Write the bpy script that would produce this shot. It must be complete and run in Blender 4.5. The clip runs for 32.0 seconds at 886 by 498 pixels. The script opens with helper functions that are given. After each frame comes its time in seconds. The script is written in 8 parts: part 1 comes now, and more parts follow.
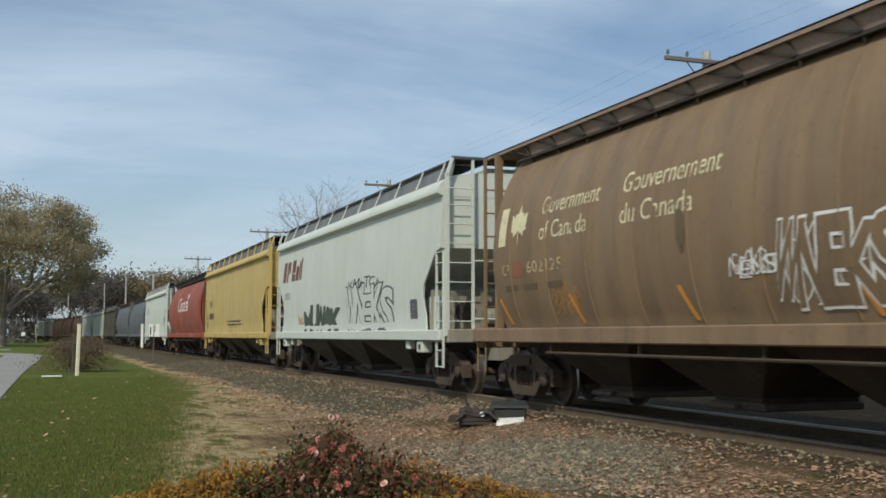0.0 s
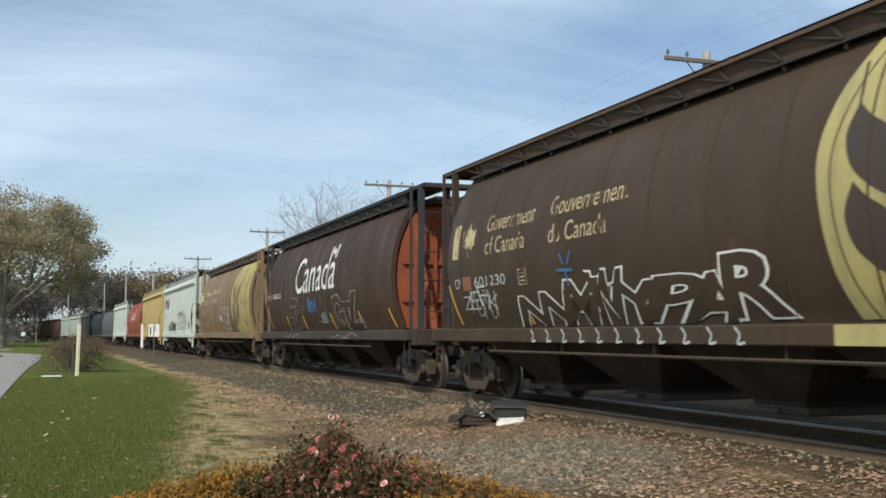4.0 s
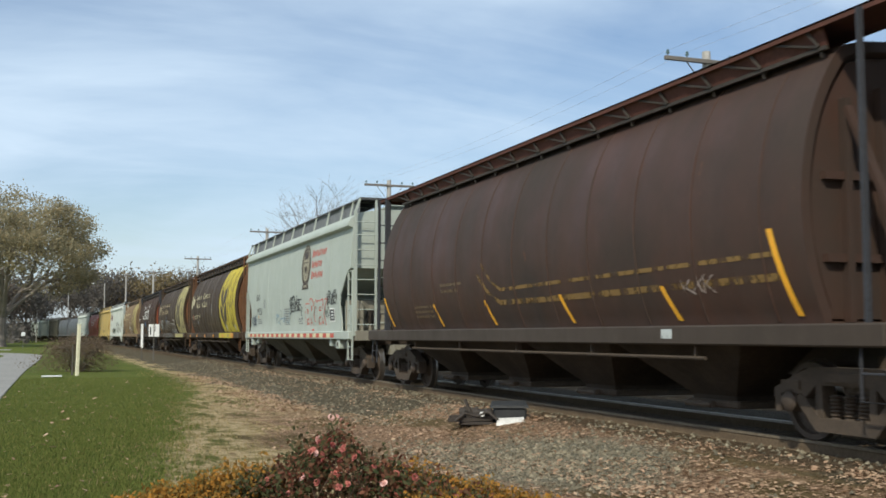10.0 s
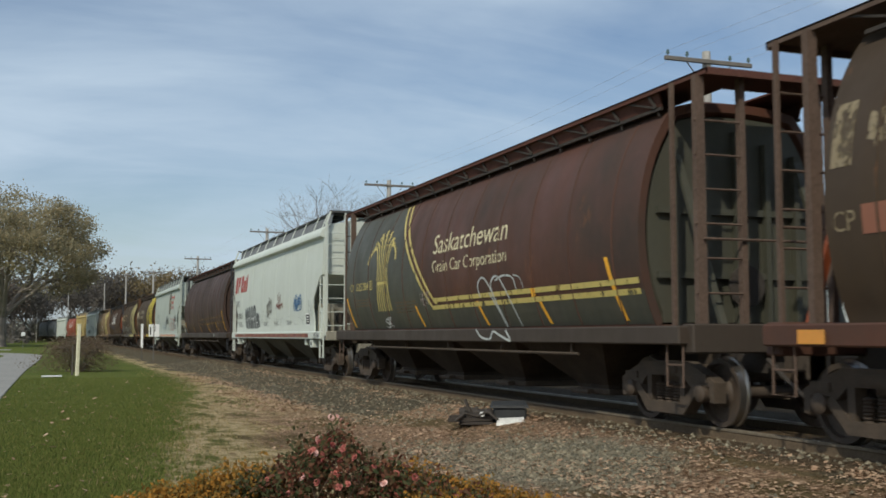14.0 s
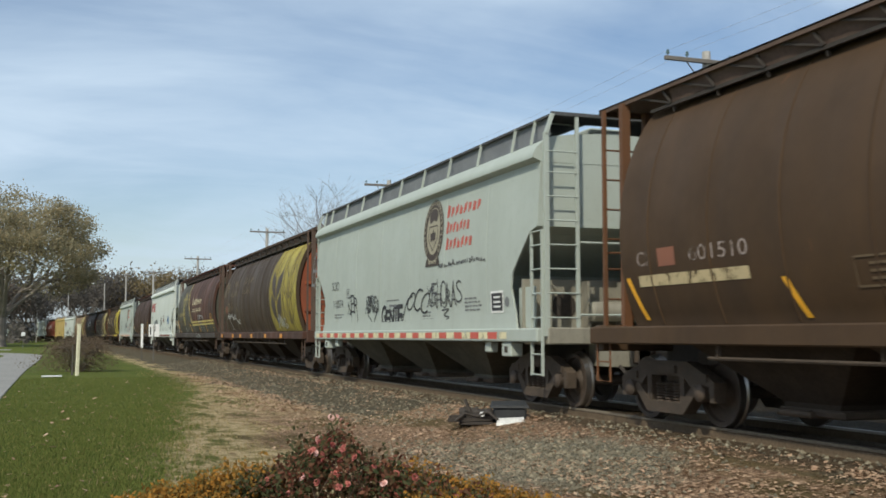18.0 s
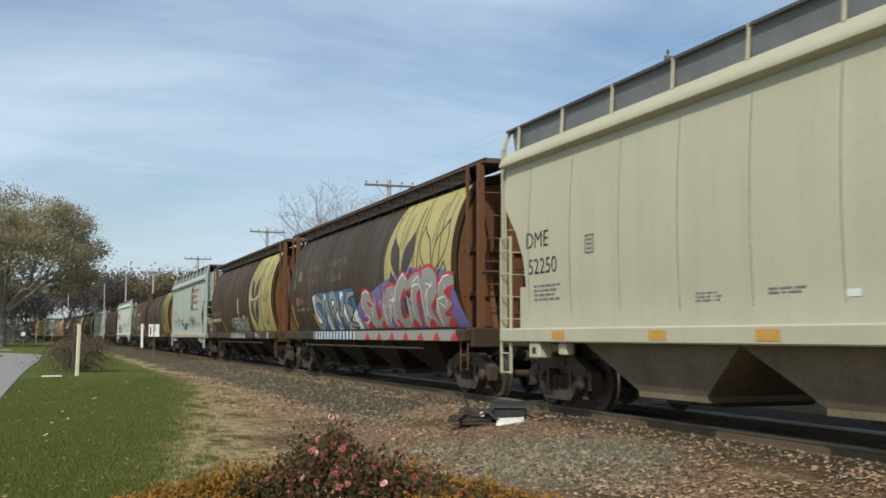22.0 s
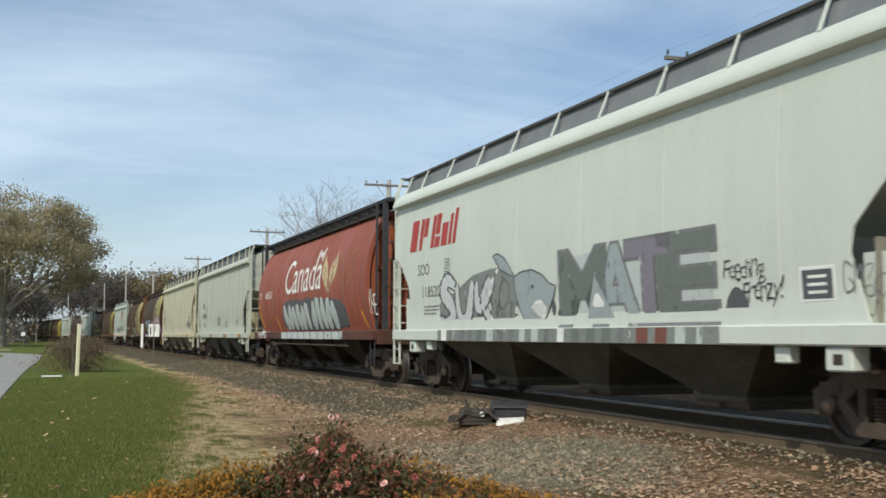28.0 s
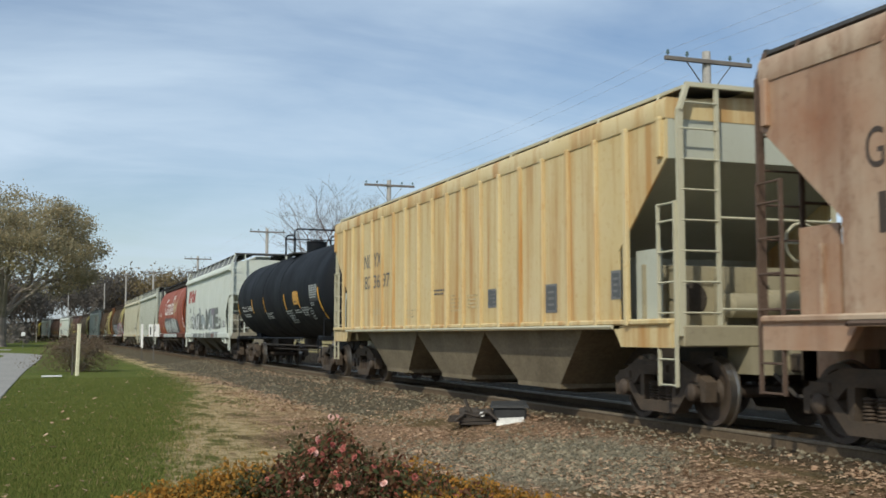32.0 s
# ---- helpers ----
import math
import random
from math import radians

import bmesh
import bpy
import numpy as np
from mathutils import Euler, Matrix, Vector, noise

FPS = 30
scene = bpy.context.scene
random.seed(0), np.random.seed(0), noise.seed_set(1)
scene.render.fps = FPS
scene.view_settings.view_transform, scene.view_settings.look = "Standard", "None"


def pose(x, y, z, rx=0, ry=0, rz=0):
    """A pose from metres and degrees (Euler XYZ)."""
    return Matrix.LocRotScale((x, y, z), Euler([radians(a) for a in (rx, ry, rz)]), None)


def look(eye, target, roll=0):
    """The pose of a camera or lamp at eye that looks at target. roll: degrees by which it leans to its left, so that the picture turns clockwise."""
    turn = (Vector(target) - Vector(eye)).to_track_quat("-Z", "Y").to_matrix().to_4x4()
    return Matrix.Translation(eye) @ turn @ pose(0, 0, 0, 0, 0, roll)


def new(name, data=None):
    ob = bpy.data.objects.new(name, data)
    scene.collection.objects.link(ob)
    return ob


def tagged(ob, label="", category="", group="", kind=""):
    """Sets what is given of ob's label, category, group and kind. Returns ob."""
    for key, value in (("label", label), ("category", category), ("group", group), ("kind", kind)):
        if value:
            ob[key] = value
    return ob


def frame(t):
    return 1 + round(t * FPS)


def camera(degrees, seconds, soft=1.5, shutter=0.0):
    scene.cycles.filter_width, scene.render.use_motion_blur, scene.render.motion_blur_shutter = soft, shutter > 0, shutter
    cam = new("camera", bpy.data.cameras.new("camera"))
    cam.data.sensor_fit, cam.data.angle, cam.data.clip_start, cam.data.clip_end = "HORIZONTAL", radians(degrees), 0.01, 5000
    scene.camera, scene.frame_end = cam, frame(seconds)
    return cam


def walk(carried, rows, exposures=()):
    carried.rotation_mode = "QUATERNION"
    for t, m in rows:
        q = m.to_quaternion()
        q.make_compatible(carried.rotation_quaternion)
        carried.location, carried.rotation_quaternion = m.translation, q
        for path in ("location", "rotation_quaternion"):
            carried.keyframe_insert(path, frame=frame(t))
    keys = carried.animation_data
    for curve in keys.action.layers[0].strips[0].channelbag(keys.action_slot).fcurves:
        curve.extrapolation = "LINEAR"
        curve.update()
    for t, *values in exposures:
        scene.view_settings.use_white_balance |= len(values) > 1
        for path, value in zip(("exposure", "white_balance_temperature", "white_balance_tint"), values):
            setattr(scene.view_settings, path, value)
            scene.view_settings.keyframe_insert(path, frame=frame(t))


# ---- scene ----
# ---- camera: it stands still ----
cam = camera(44.85, 32.0, soft=1.7, shutter=0.15)
STAND = pose(0, 0, 1.57, 94.604, 0, -20.03)
walk(cam, [(0, STAND), (32, STAND)], exposures=[(0, -0.15), (1, -0.18), (2, -0.12), (3, 0.08), (6, 0.18), (9, 0.2), (11, 0.2), (12, 0.1), (13, -0.12), (14, -0.2), (16.5, 0.15), (17, 0.2),
                                                     (18, 0.05), (20, 0.03), (25, 0.03), (27.8, 0.1), (28.3, 0.05), (29, -0.2), (30, -0.18), (31, 0.05), (32, 0)])

# ---- sky, sun ----
SUN_EL, SUN_AZ = 42.0, 222.0
world = bpy.data.worlds.new("sky")
scene.world = world
world.use_nodes = True


def sky_nodes():
    nt = world.node_tree
    nt.nodes.clear()
    N, L = nt.nodes.new, nt.links.new
    sky = N("ShaderNodeTexSky")
    sky.sky_type, sky.sun_disc = "NISHITA", False
    sky.sun_elevation, sky.sun_rotation = radians(SUN_EL), radians(SUN_AZ)
    sky.air_density, sky.dust_density, sky.ozone_density = 1.0, 1.2, 1.6
    tc = N("ShaderNodeTexCoord")
    sep = N("ShaderNodeSeparateXYZ")
    L(tc.outputs["Generated"], sep.inputs[0])
    add = N("ShaderNodeMath")
    add.operation = "ADD"
    add.inputs[1].default_value = 0.22
    L(sep.outputs["Z"], add.inputs[0])
    comb = N("ShaderNodeCombineXYZ")
    for k in "XY":
        d = N("ShaderNodeMath")
        d.operation = "DIVIDE"
        L(sep.outputs[k], d.inputs[0])
        L(add.outputs[0], d.inputs[1])
        L(d.outputs[0], comb.inputs[k])
    # streaked high cloud at two sizes
    facs = []
    for rot, sc, scale, lo, hi in ((-30, (0.75, 1.0, 1), 0.85, 0.345, 0.585), (-34, (0.55, 1.6, 1), 2.3, 0.40, 0.68)):
        mp = N("ShaderNodeMapping")
        mp.inputs["Rotation"].default_value = (0, 0, radians(rot))
        mp.inputs["Scale"].default_value = sc
        mp.inputs["Location"].default_value = (3.1, 1.7, 0)
        L(comb.outputs[0], mp.inputs["Vector"])
        no = N("ShaderNodeTexNoise")
        no.inputs["Scale"].default_value, no.inputs["Detail"].default_value = scale, 7
        no.inputs["Roughness"].default_value, no.inputs["Distortion"].default_value = 0.55, 0.5
        L(mp.outputs[0], no.inputs["Vector"])
        mr = N("ShaderNodeMapRange")
        mr.inputs[1].default_value, mr.inputs[2].default_value = lo, hi
        L(no.outputs["Fac"], mr.inputs[0])
        facs.append(mr.outputs[0])
    mx = N("ShaderNodeMath")
    mx.operation = "MULTIPLY_ADD"
    mx.inputs[1].default_value = 0.70
    L(facs[0], mx.inputs[0])
    half = N("ShaderNodeMath")
    half.operation = "MULTIPLY"
    half.inputs[1].default_value = 0.32
    L(facs[1], half.inputs[0])
    L(half.outputs[0], mx.inputs[2])
    bg1, bg2 = N("ShaderNodeBackground"), N("ShaderNodeBackground")
    L(sky.outputs[0], bg1.inputs[0])
    bg1.inputs[1].default_value = 0.113
    bg2.inputs[0].default_value = (0.67, 0.83, 0.995, 1)
    bg2.inputs[1].default_value = 0.885
    mix = N("ShaderNodeMixShader")
    L(mx.outputs[0], mix.inputs[0])
    L(bg1.outputs[0], mix.inputs[1])
    L(bg2.outputs[0], mix.inputs[2])
    out = N("ShaderNodeOutputWorld")
    L(mix.outputs[0], out.inputs[0])


sky_nodes()
sun = new("sun", bpy.data.lights.new("sun", "SUN"))
sun.data.energy, sun.data.angle, sun.data.color = 3.15, radians(0.8), (1.0, 0.945, 0.79)
_e, _a = radians(SUN_EL), radians(SUN_AZ)
SUN_DIR = Vector((math.sin(_a) * math.cos(_e), math.cos(_a) * math.cos(_e), math.sin(_e)))
sun.matrix_world = look(SUN_DIR * 50, (0, 0, 0))

# ---- plan ----
XT = 9.11          # track centre
ZR = 0.36          # rail head
V = 10.26          # train speed, m/s
SHIFT = 3.50
CURVE_AT, CURVE_R = 100.0, 1500.0


def track(s):
    """Place and heading of the track centre, s metres along it."""
    if s <= CURVE_AT:
        return XT, s, 0.0
    a = (s - CURVE_AT) / CURVE_R
    return XT - CURVE_R * (1 - math.cos(a)), CURVE_AT + CURVE_R * math.sin(a), a


# ---- mesh helpers ----
class Geo:
    def __init__(self):
        self.v, self.f = [], []

    def add(self, verts, faces):
        n = len(self.v)
        self.v.extend(tuple(p) for p in verts)
        self.f.extend(tuple(i + n for i in q) for q in faces)
        return self

    def box(self, x0, x1, y0, y1, z0, z1):
        return self.add([(x0, y0, z0), (x1, y0, z0), (x1, y1, z0), (x0, y1, z0), (x0, y0, z1), (x1, y0, z1), (x1, y1, z1), (x0, y1, z1)],
                        [(0, 3, 2, 1), (4, 5, 6, 7), (0, 1, 5, 4), (1, 2, 6, 5), (2, 3, 7, 6), (3, 0, 4, 7)])

    def soft(self, x0, x1, y0, y1, z0, z1, b=0.02):
        """A box with chamfered edges."""
        v, f = [], []
        for z, d in ((z0, b), (z0 + b, 0), (z1 - b, 0), (z1, b)):
            for x, y in ((x0 + d + b, y0 + d), (x1 - d - b, y0 + d), (x1 - d, y0 + d + b), (x1 - d, y1 - d - b),
                         (x1 - d - b, y1 - d), (x0 + d + b, y1 - d), (x0 + d, y1 - d - b), (x0 + d, y0 + d + b)):
                v.append((x, y, z))
        for k in range(3):
            for i in range(8):
                j = (i + 1) % 8
                f.append((k * 8 + i, k * 8 + j, k * 8 + 8 + j, k * 8 + 8 + i))
        f += [tuple(range(7, -1, -1)), tuple(range(24, 32))]
        return self.add(v, f)

    def bar(self, p, q, w, h=None, up=(0, 0, 1)):
        """A straight bar of section w x h from p to q."""
        p, q = Vector(p), Vector(q)
        h = h or w
        d = (q - p).normalized()
        u = Vector(up)
        if abs(d.dot(u)) > 0.95:
            u = Vector((0, 1, 0))
        s = d.cross(u).normalized() * (w / 2)
        t = s.cross(d).normalized() * (h / 2)
        vs = [e + a * s + b * t for e in (p, q) for a, b in ((-1, -1), (1, -1), (1, 1), (-1, 1))]
        return self.add(vs, [(0, 1, 2, 3), (7, 6, 5, 4), (0, 4, 5, 1), (1, 5, 6, 2), (2, 6, 7, 3), (3, 7, 4, 0)])

    def tube(self, pts, radii, n=6, cap=True):
        """A round tube along pts; radii one number or one a point."""
        pts = [Vector(p) for p in pts]
        if not hasattr(radii, "__len__"):
            radii = [radii] * len(pts)
        v, f = [], []
        ref = None
        for i, p in enumerate(pts):
            d = (pts[min(i + 1, len(pts) - 1)] - pts[max(i - 1, 0)]).normalized()
            if ref is None:
                ref = Vector((0, 0, 1)) if abs(d.z) < 0.9 else Vector((0, 1, 0))
            s = d.cross(ref).normalized()
            ref = s.cross(d).normalized()
            for k in range(n):
                a = 2 * math.pi * k / n
                v.append(p + radii[i] * (math.cos(a) * s + math.sin(a) * ref))
        for i in range(len(pts) - 1):
            for k in range(n):
                j = (k + 1) % n
                f.append((i * n + k, i * n + j, i * n + n + j, i * n + n + k))
        if cap:
            f += [tuple(range(n - 1, -1, -1)), tuple(range((len(pts) - 1) * n, len(pts) * n))]
        return self.add(v, f)

    def lathe(self, prof, at=(0, 0, 0), axis="x", n=24):
        """prof: (radius, along) pairs turned about an axis through at."""
        v, f = [], []
        for r, h in prof:
            for k in range(n):
                a = 2 * math.pi * k / n
                c, s = r * math.cos(a), r * math.sin(a)
                o = {"x": (h, c, s), "y": (c, h, s), "z": (c, s, h)}[axis]
                v.append((at[0] + o[0], at[1] + o[1], at[2] + o[2]))
        for i in range(len(prof) - 1):
            for k in range(n):
                j = (k + 1) % n
                f.append((i * n + k, i * n + j, i * n + n + j, i * n + n + k))
        f += [tuple(range(n - 1, -1, -1)), tuple(range((len(prof) - 1) * n, len(prof) * n))]
        return self.add(v, f)

    def slab(self, poly, x0, x1):
        """A (y, z) outline made solid from x0 to x1."""
        n = len(poly)
        v = [(x0, y, z) for y, z in poly] + [(x1, y, z) for y, z in poly]
        f = [tuple(range(n)), tuple(range(2 * n - 1, n - 1, -1))] + [(i, i + n, (i + 1) % n + n, (i + 1) % n) for i in range(n)]
        return self.add(v, f)

    def rings(self, rings, close=True, cap=True):
        """Skin rings of equal length."""
        n = len(rings[0])
        v = [p for r in rings for p in r]
        f = []
        for i in range(len(rings) - 1):
            for k in range(n if close else n - 1):
                j = (k + 1) % n
                f.append((i * n + k, i * n + j, i * n + n + j, i * n + n + k))
        if cap:
            f += [tuple(range(n - 1, -1, -1)), tuple(range((len(rings) - 1) * n, len(rings) * n))]
        return self.add(v, f)


MESHES = {}


def mesh_of(name, g, material, smooth=False):
    me = bpy.data.meshes.new(name)
    me.from_pydata(g.v, [], g.f)
    if smooth:
        me.polygons.foreach_set("use_smooth", [True] * len(me.polygons))
        me.set_sharp_from_angle(angle=radians(38))
    me.materials.append(material)
    me.update()
    return me


def part(name, g, material, parent=None, label="", smooth=False, at=None, key=None):
    """One mesh object, under a thing or a part. key: alike pieces share their mesh."""
    if key is None:
        me = mesh_of(name, g, material, smooth)
    else:
        k = (key, material.name)
        if k not in MESHES:
            MESHES[k] = mesh_of(name, g() if callable(g) else g, material, smooth)
        me = MESHES[k]
    ob = new(name, me)
    if parent is not None:
        ob.parent = parent
    if at is not None:
        ob.matrix_basis = at if isinstance(at, Matrix) else Matrix.Translation(at)
    if label:
        ob["label"] = label
    return ob


def thing(name, label, category, group="", kind=""):
    return tagged(new(name), label, category, group, kind)


# ---- materials ----
def nodes_of(name):
    m = bpy.data.materials.new(name)
    m.use_nodes = True
    nt = m.node_tree
    return m, nt, nt.nodes["Principled BSDF"], nt.nodes.new, nt.links.new


def ramp(nt, fac, lo, hi):
    r = nt.nodes.new("ShaderNodeMapRange")
    r.inputs[1].default_value, r.inputs[2].default_value = lo, hi
    nt.links.new(fac, r.inputs[0])
    return r.outputs[0]


def blend(nt, fac, a, b, how="MIX"):
    m = nt.nodes.new("ShaderNodeMix")
    m.data_type, m.blend_type = "RGBA", how
    for sock, val in ((m.inputs[0], fac), (m.inputs[6], a), (m.inputs[7], b)):
        if hasattr(val, "is_linked"):
            nt.links.new(val, sock)
        elif isinstance(val, (int, float)):
            sock.default_value = val
        else:
            sock.default_value = (*val, 1)
    return m.outputs[2]


def coords(nt, scale=(1, 1, 1), vary=True, shift=0.0):
    tc = nt.nodes.new("ShaderNodeTexCoord")
    mp = nt.nodes.new("ShaderNodeMapping")
    mp.inputs["Scale"].default_value = scale
    mp.inputs["Location"].default_value = (shift, shift, shift)
    src = tc.outputs["Object"]
    if vary:
        oi = nt.nodes.new("ShaderNodeObjectInfo")
        mu = nt.nodes.new("ShaderNodeMath")
        mu.operation = "MULTIPLY"
        mu.inputs[1].default_value = 40
        nt.links.new(oi.outputs["Random"], mu.inputs[0])
        ad = nt.nodes.new("ShaderNodeVectorMath")
        nt.links.new(src, ad.inputs[0])
        nt.links.new(mu.outputs[0], ad.inputs[1])
        src = ad.outputs[0]
    nt.links.new(src, mp.inputs["Vector"])
    return mp.outputs[0]


def noisy(nt, vec, scale, detail=4, rough=0.6):
    n = nt.nodes.new("ShaderNodeTexNoise")
    n.inputs["Scale"].default_value, n.inputs["Detail"].default_value, n.inputs["Roughness"].default_value = scale, detail, rough
    nt.links.new(vec, n.inputs["Vector"])
    return n.outputs["Fac"]


def bumped(nt, bsdf, height, strength, dist=0.02):
    b = nt.nodes.new("ShaderNodeBump")
    b.inputs["Strength"].default_value, b.inputs["Distance"].default_value = strength, dist
    nt.links.new(height, b.inputs["Height"])
    nt.links.new(b.outputs[0], bsdf.inputs["Normal"])


def surf(name, a, b, scale=2.0, fine=30.0, rough=0.75, metal=0.0, bump=0.3, dist=0.02, spread=0.25):
    """A plain weathered surface: two tones at one scale, grain at a finer one."""
    m, nt, bsdf, N, L = nodes_of(name)
    vec = coords(nt)
    big = ramp(nt, noisy(nt, vec, scale, 5), 0.5 - spread, 0.5 + spread)
    small = noisy(nt, vec, fine, 4)
    col = blend(nt, big, a, b)
    dark = ramp(nt, small, 0.2, 0.8)
    g = nt.nodes.new("ShaderNodeMapRange")
    g.inputs[3].default_value, g.inputs[4].default_value = 0.72, 1.25
    L(dark, g.inputs[0])
    cc = N("ShaderNodeVectorMath")
    cc.operation = "SCALE"
    L(col, cc.inputs[0])
    L(g.outputs[0], cc.inputs["Scale"])
    L(cc.outputs[0], bsdf.inputs["Base Color"])
    bsdf.inputs["Roughness"].default_value, bsdf.inputs["Metallic"].default_value = rough, metal
    if rough > 0.8:
        bsdf.inputs["Specular IOR Level"].default_value = 0.15
    bumped(nt, bsdf, small, bump, dist)
    return m


def paint(name, col, faded, grime=(0.11, 0.085, 0.065), streak=0.35, rust=0.0, rough=0.55, wave=0.0, runs=(0.48, 0.78), spec=0.5):
    """Weathered car paint: faded patches, streaks that run down, rust spots, dented sheet."""
    m, nt, bsdf, N, L = nodes_of(name)
    vec = coords(nt)
    big = ramp(nt, noisy(nt, vec, 0.45, 6, 0.65), 0.3, 0.7)
    c = blend(nt, big, col, faded)
    run = noisy(nt, coords(nt, (2, 2.6, 0.16)), 1.0, 5, 0.62)
    k = N("ShaderNodeMath")
    k.operation = "MULTIPLY"
    k.inputs[1].default_value = streak
    L(ramp(nt, run, *runs), k.inputs[0])
    c = blend(nt, k.outputs[0], c, grime)
    if rust:
        spots = noisy(nt, coords(nt, (1, 1, 0.55), shift=7), 1.3, 8, 0.72)
        c = blend(nt, ramp(nt, spots, 0.68 - rust * 0.3, 0.78 - rust * 0.2), c, (0.19, 0.085, 0.04))
    fine = noisy(nt, vec, 9, 5, 0.7)
    k2 = N("ShaderNodeMath")
    k2.operation = "MULTIPLY"
    k2.inputs[1].default_value = 0.25 + streak
    L(ramp(nt, fine, 0.55, 0.95), k2.inputs[0])
    c = blend(nt, k2.outputs[0], c, grime)
    L(c, bsdf.inputs["Base Color"])
    bsdf.inputs["Specular IOR Level"].default_value = spec
    rr = N("ShaderNodeMapRange")
    rr.inputs[3].default_value, rr.inputs[4].default_value = rough - 0.1, rough + 0.2
    L(big, rr.inputs[0])
    L(rr.outputs[0], bsdf.inputs["Roughness"])
    dent = noisy(nt, coords(nt, (1, 1.6, 0.5)), 0.9, 2, 0.4)
    if wave:
        wv = N("ShaderNodeTexWave")
        wv.bands_direction = "Y"
        wv.inputs["Scale"].default_value, wv.inputs["Distortion"].default_value, wv.inputs["Detail"].default_value = 0.34, 1.2, 2
        L(coords(nt, (0.25, 1, 0.25)), wv.inputs["Vector"])
        ad = N("ShaderNodeMath")
        ad.operation = "MULTIPLY_ADD"
        ad.inputs[1].default_value = wave
        L(wv.outputs["Fac"], ad.inputs[0])
        L(dent, ad.inputs[2])
        dent = ad.outputs[0]
    bumped(nt, bsdf, dent, 0.4, 0.07)
    return m


def plain(name, col, rough=0.6, metal=0.0, worn=0.25, chip=0.0):
    """Lettering and small painted parts, a little worn. chip: how much of the paint has flaked away."""
    m, nt, bsdf, N, L = nodes_of(name)
    n = noisy(nt, coords(nt), 7, 5, 0.7)
    L(blend(nt, ramp(nt, n, 0.5, 1.0), col, tuple(0.55 * x + worn * 0.12 for x in col)), bsdf.inputs["Base Color"])
    bsdf.inputs["Roughness"].default_value, bsdf.inputs["Metallic"].default_value = rough, metal
    if chip:
        flake = ramp(nt, noisy(nt, coords(nt, (2.0, 2.6, 1.3), shift=3), 1.6, 6, 0.72), 0.70 - chip * 0.5, 0.80 - chip * 0.5)
        tr, mx = N("ShaderNodeBsdfTransparent"), N("ShaderNodeMixShader")
        L(flake, mx.inputs[0])
        L(bsdf.outputs[0], mx.inputs[1])
        L(tr.outputs[0], mx.inputs[2])
        L(mx.outputs[0], nt.nodes["Material Output"].inputs["Surface"])
    return m


STEEL = surf("grimy_cast_steel", (0.046, 0.034, 0.024), (0.088, 0.063, 0.043), 3, 25, 0.8, 0.0, 0.4)
WHEEL_STEEL = surf("wheel_steel", (0.040, 0.029, 0.021), (0.082, 0.058, 0.041), 4, 30, 0.7, 0.0, 0.2)
TREAD = plain("polished_tread", (0.30, 0.28, 0.26), 0.30, 0.9, 0.1)
BLACKISH = surf("black_underframe", (0.028, 0.023, 0.019), (0.055, 0.043, 0.034), 2, 20, 0.8, 0, 0.3)
GRATING = surf("dark_grating", (0.065, 0.066, 0.068), (0.095, 0.095, 0.095), 3, 22, 0.85, 0, 0.3)
RAIL_TOP = surf("worn_rail_head", (0.14, 0.115, 0.085), (0.20, 0.165, 0.122), 2, 20, 0.85, 0.0, 0.1)
# far rail head: same steel, its sky glint put into a brighter colour
RAIL_GLINT = surf("glinting_rail_head", (0.34, 0.31, 0.27), (0.46, 0.43, 0.38), 2, 20, 0.55, 0.3, 0.05)
RAIL_SIDE = surf("rusty_rail_web", (0.10, 0.073, 0.048), (0.15, 0.11, 0.072), 3, 25, 0.9, 0, 0.3)
TIE_WOOD = surf("weathered_tie_wood", (0.085, 0.065, 0.045), (0.15, 0.115, 0.085), 3, 30, 0.9, 0, 0.5)
POLE_WOOD = surf("grey_pole_wood", (0.33, 0.32, 0.30), (0.45, 0.435, 0.41), 2, 20, 0.9, 0, 0.4)
MESH_STRIP = surf("grey_walkway_mesh", (0.15, 0.16, 0.175), (0.215, 0.225, 0.235), 2, 60, 0.85, 0, 0.4)
CREST_FIELD = plain("crest_grey_tan", (0.34, 0.31, 0.22), 0.6)
WIRE = plain("wire_grey", (0.50, 0.54, 0.60), 0.5)
WHITE = plain("white_marking", (0.74, 0.75, 0.72), 0.6, chip=0.16)
YELLOW = plain("reflector_yellow", (0.85, 0.42, 0.03), 0.5)
ORANGE = plain("reflector_orange", (0.62, 0.27, 0.05), 0.6)
BLACK = plain("black_marking", (0.03, 0.03, 0.033), 0.6, chip=0.14)
RED = plain("red_marking", (0.38, 0.04, 0.03), 0.6, chip=0.12)
SOFT_RED = plain("faded_red_marking", (0.52, 0.10, 0.07), 0.6, chip=0.16)
CREAM_LETTER = plain("cream_lettering", (0.66, 0.60, 0.38), 0.6, chip=0.30)
WHEAT = paint("wheat_yellow", (0.57, 0.47, 0.045), (0.50, 0.40, 0.05), (0.22, 0.17, 0.06), streak=0.2, spec=0.3)
WHEAT_DULL = paint("dull_wheat_yellow", (0.48, 0.42, 0.15), (0.34, 0.30, 0.16), (0.17, 0.14, 0.09), streak=0.5, spec=0.3)
WHEAT_PALE = paint("pale_wheat_yellow", (0.46, 0.40, 0.155), (0.40, 0.345, 0.14), (0.25, 0.20, 0.11), streak=0.25, spec=0.3)
GREYMARK = plain("grey_marking", (0.17, 0.175, 0.175), 0.6, chip=0.30)
INK = plain("faded_black_marking", (0.075, 0.075, 0.075), 0.6, chip=0.25)
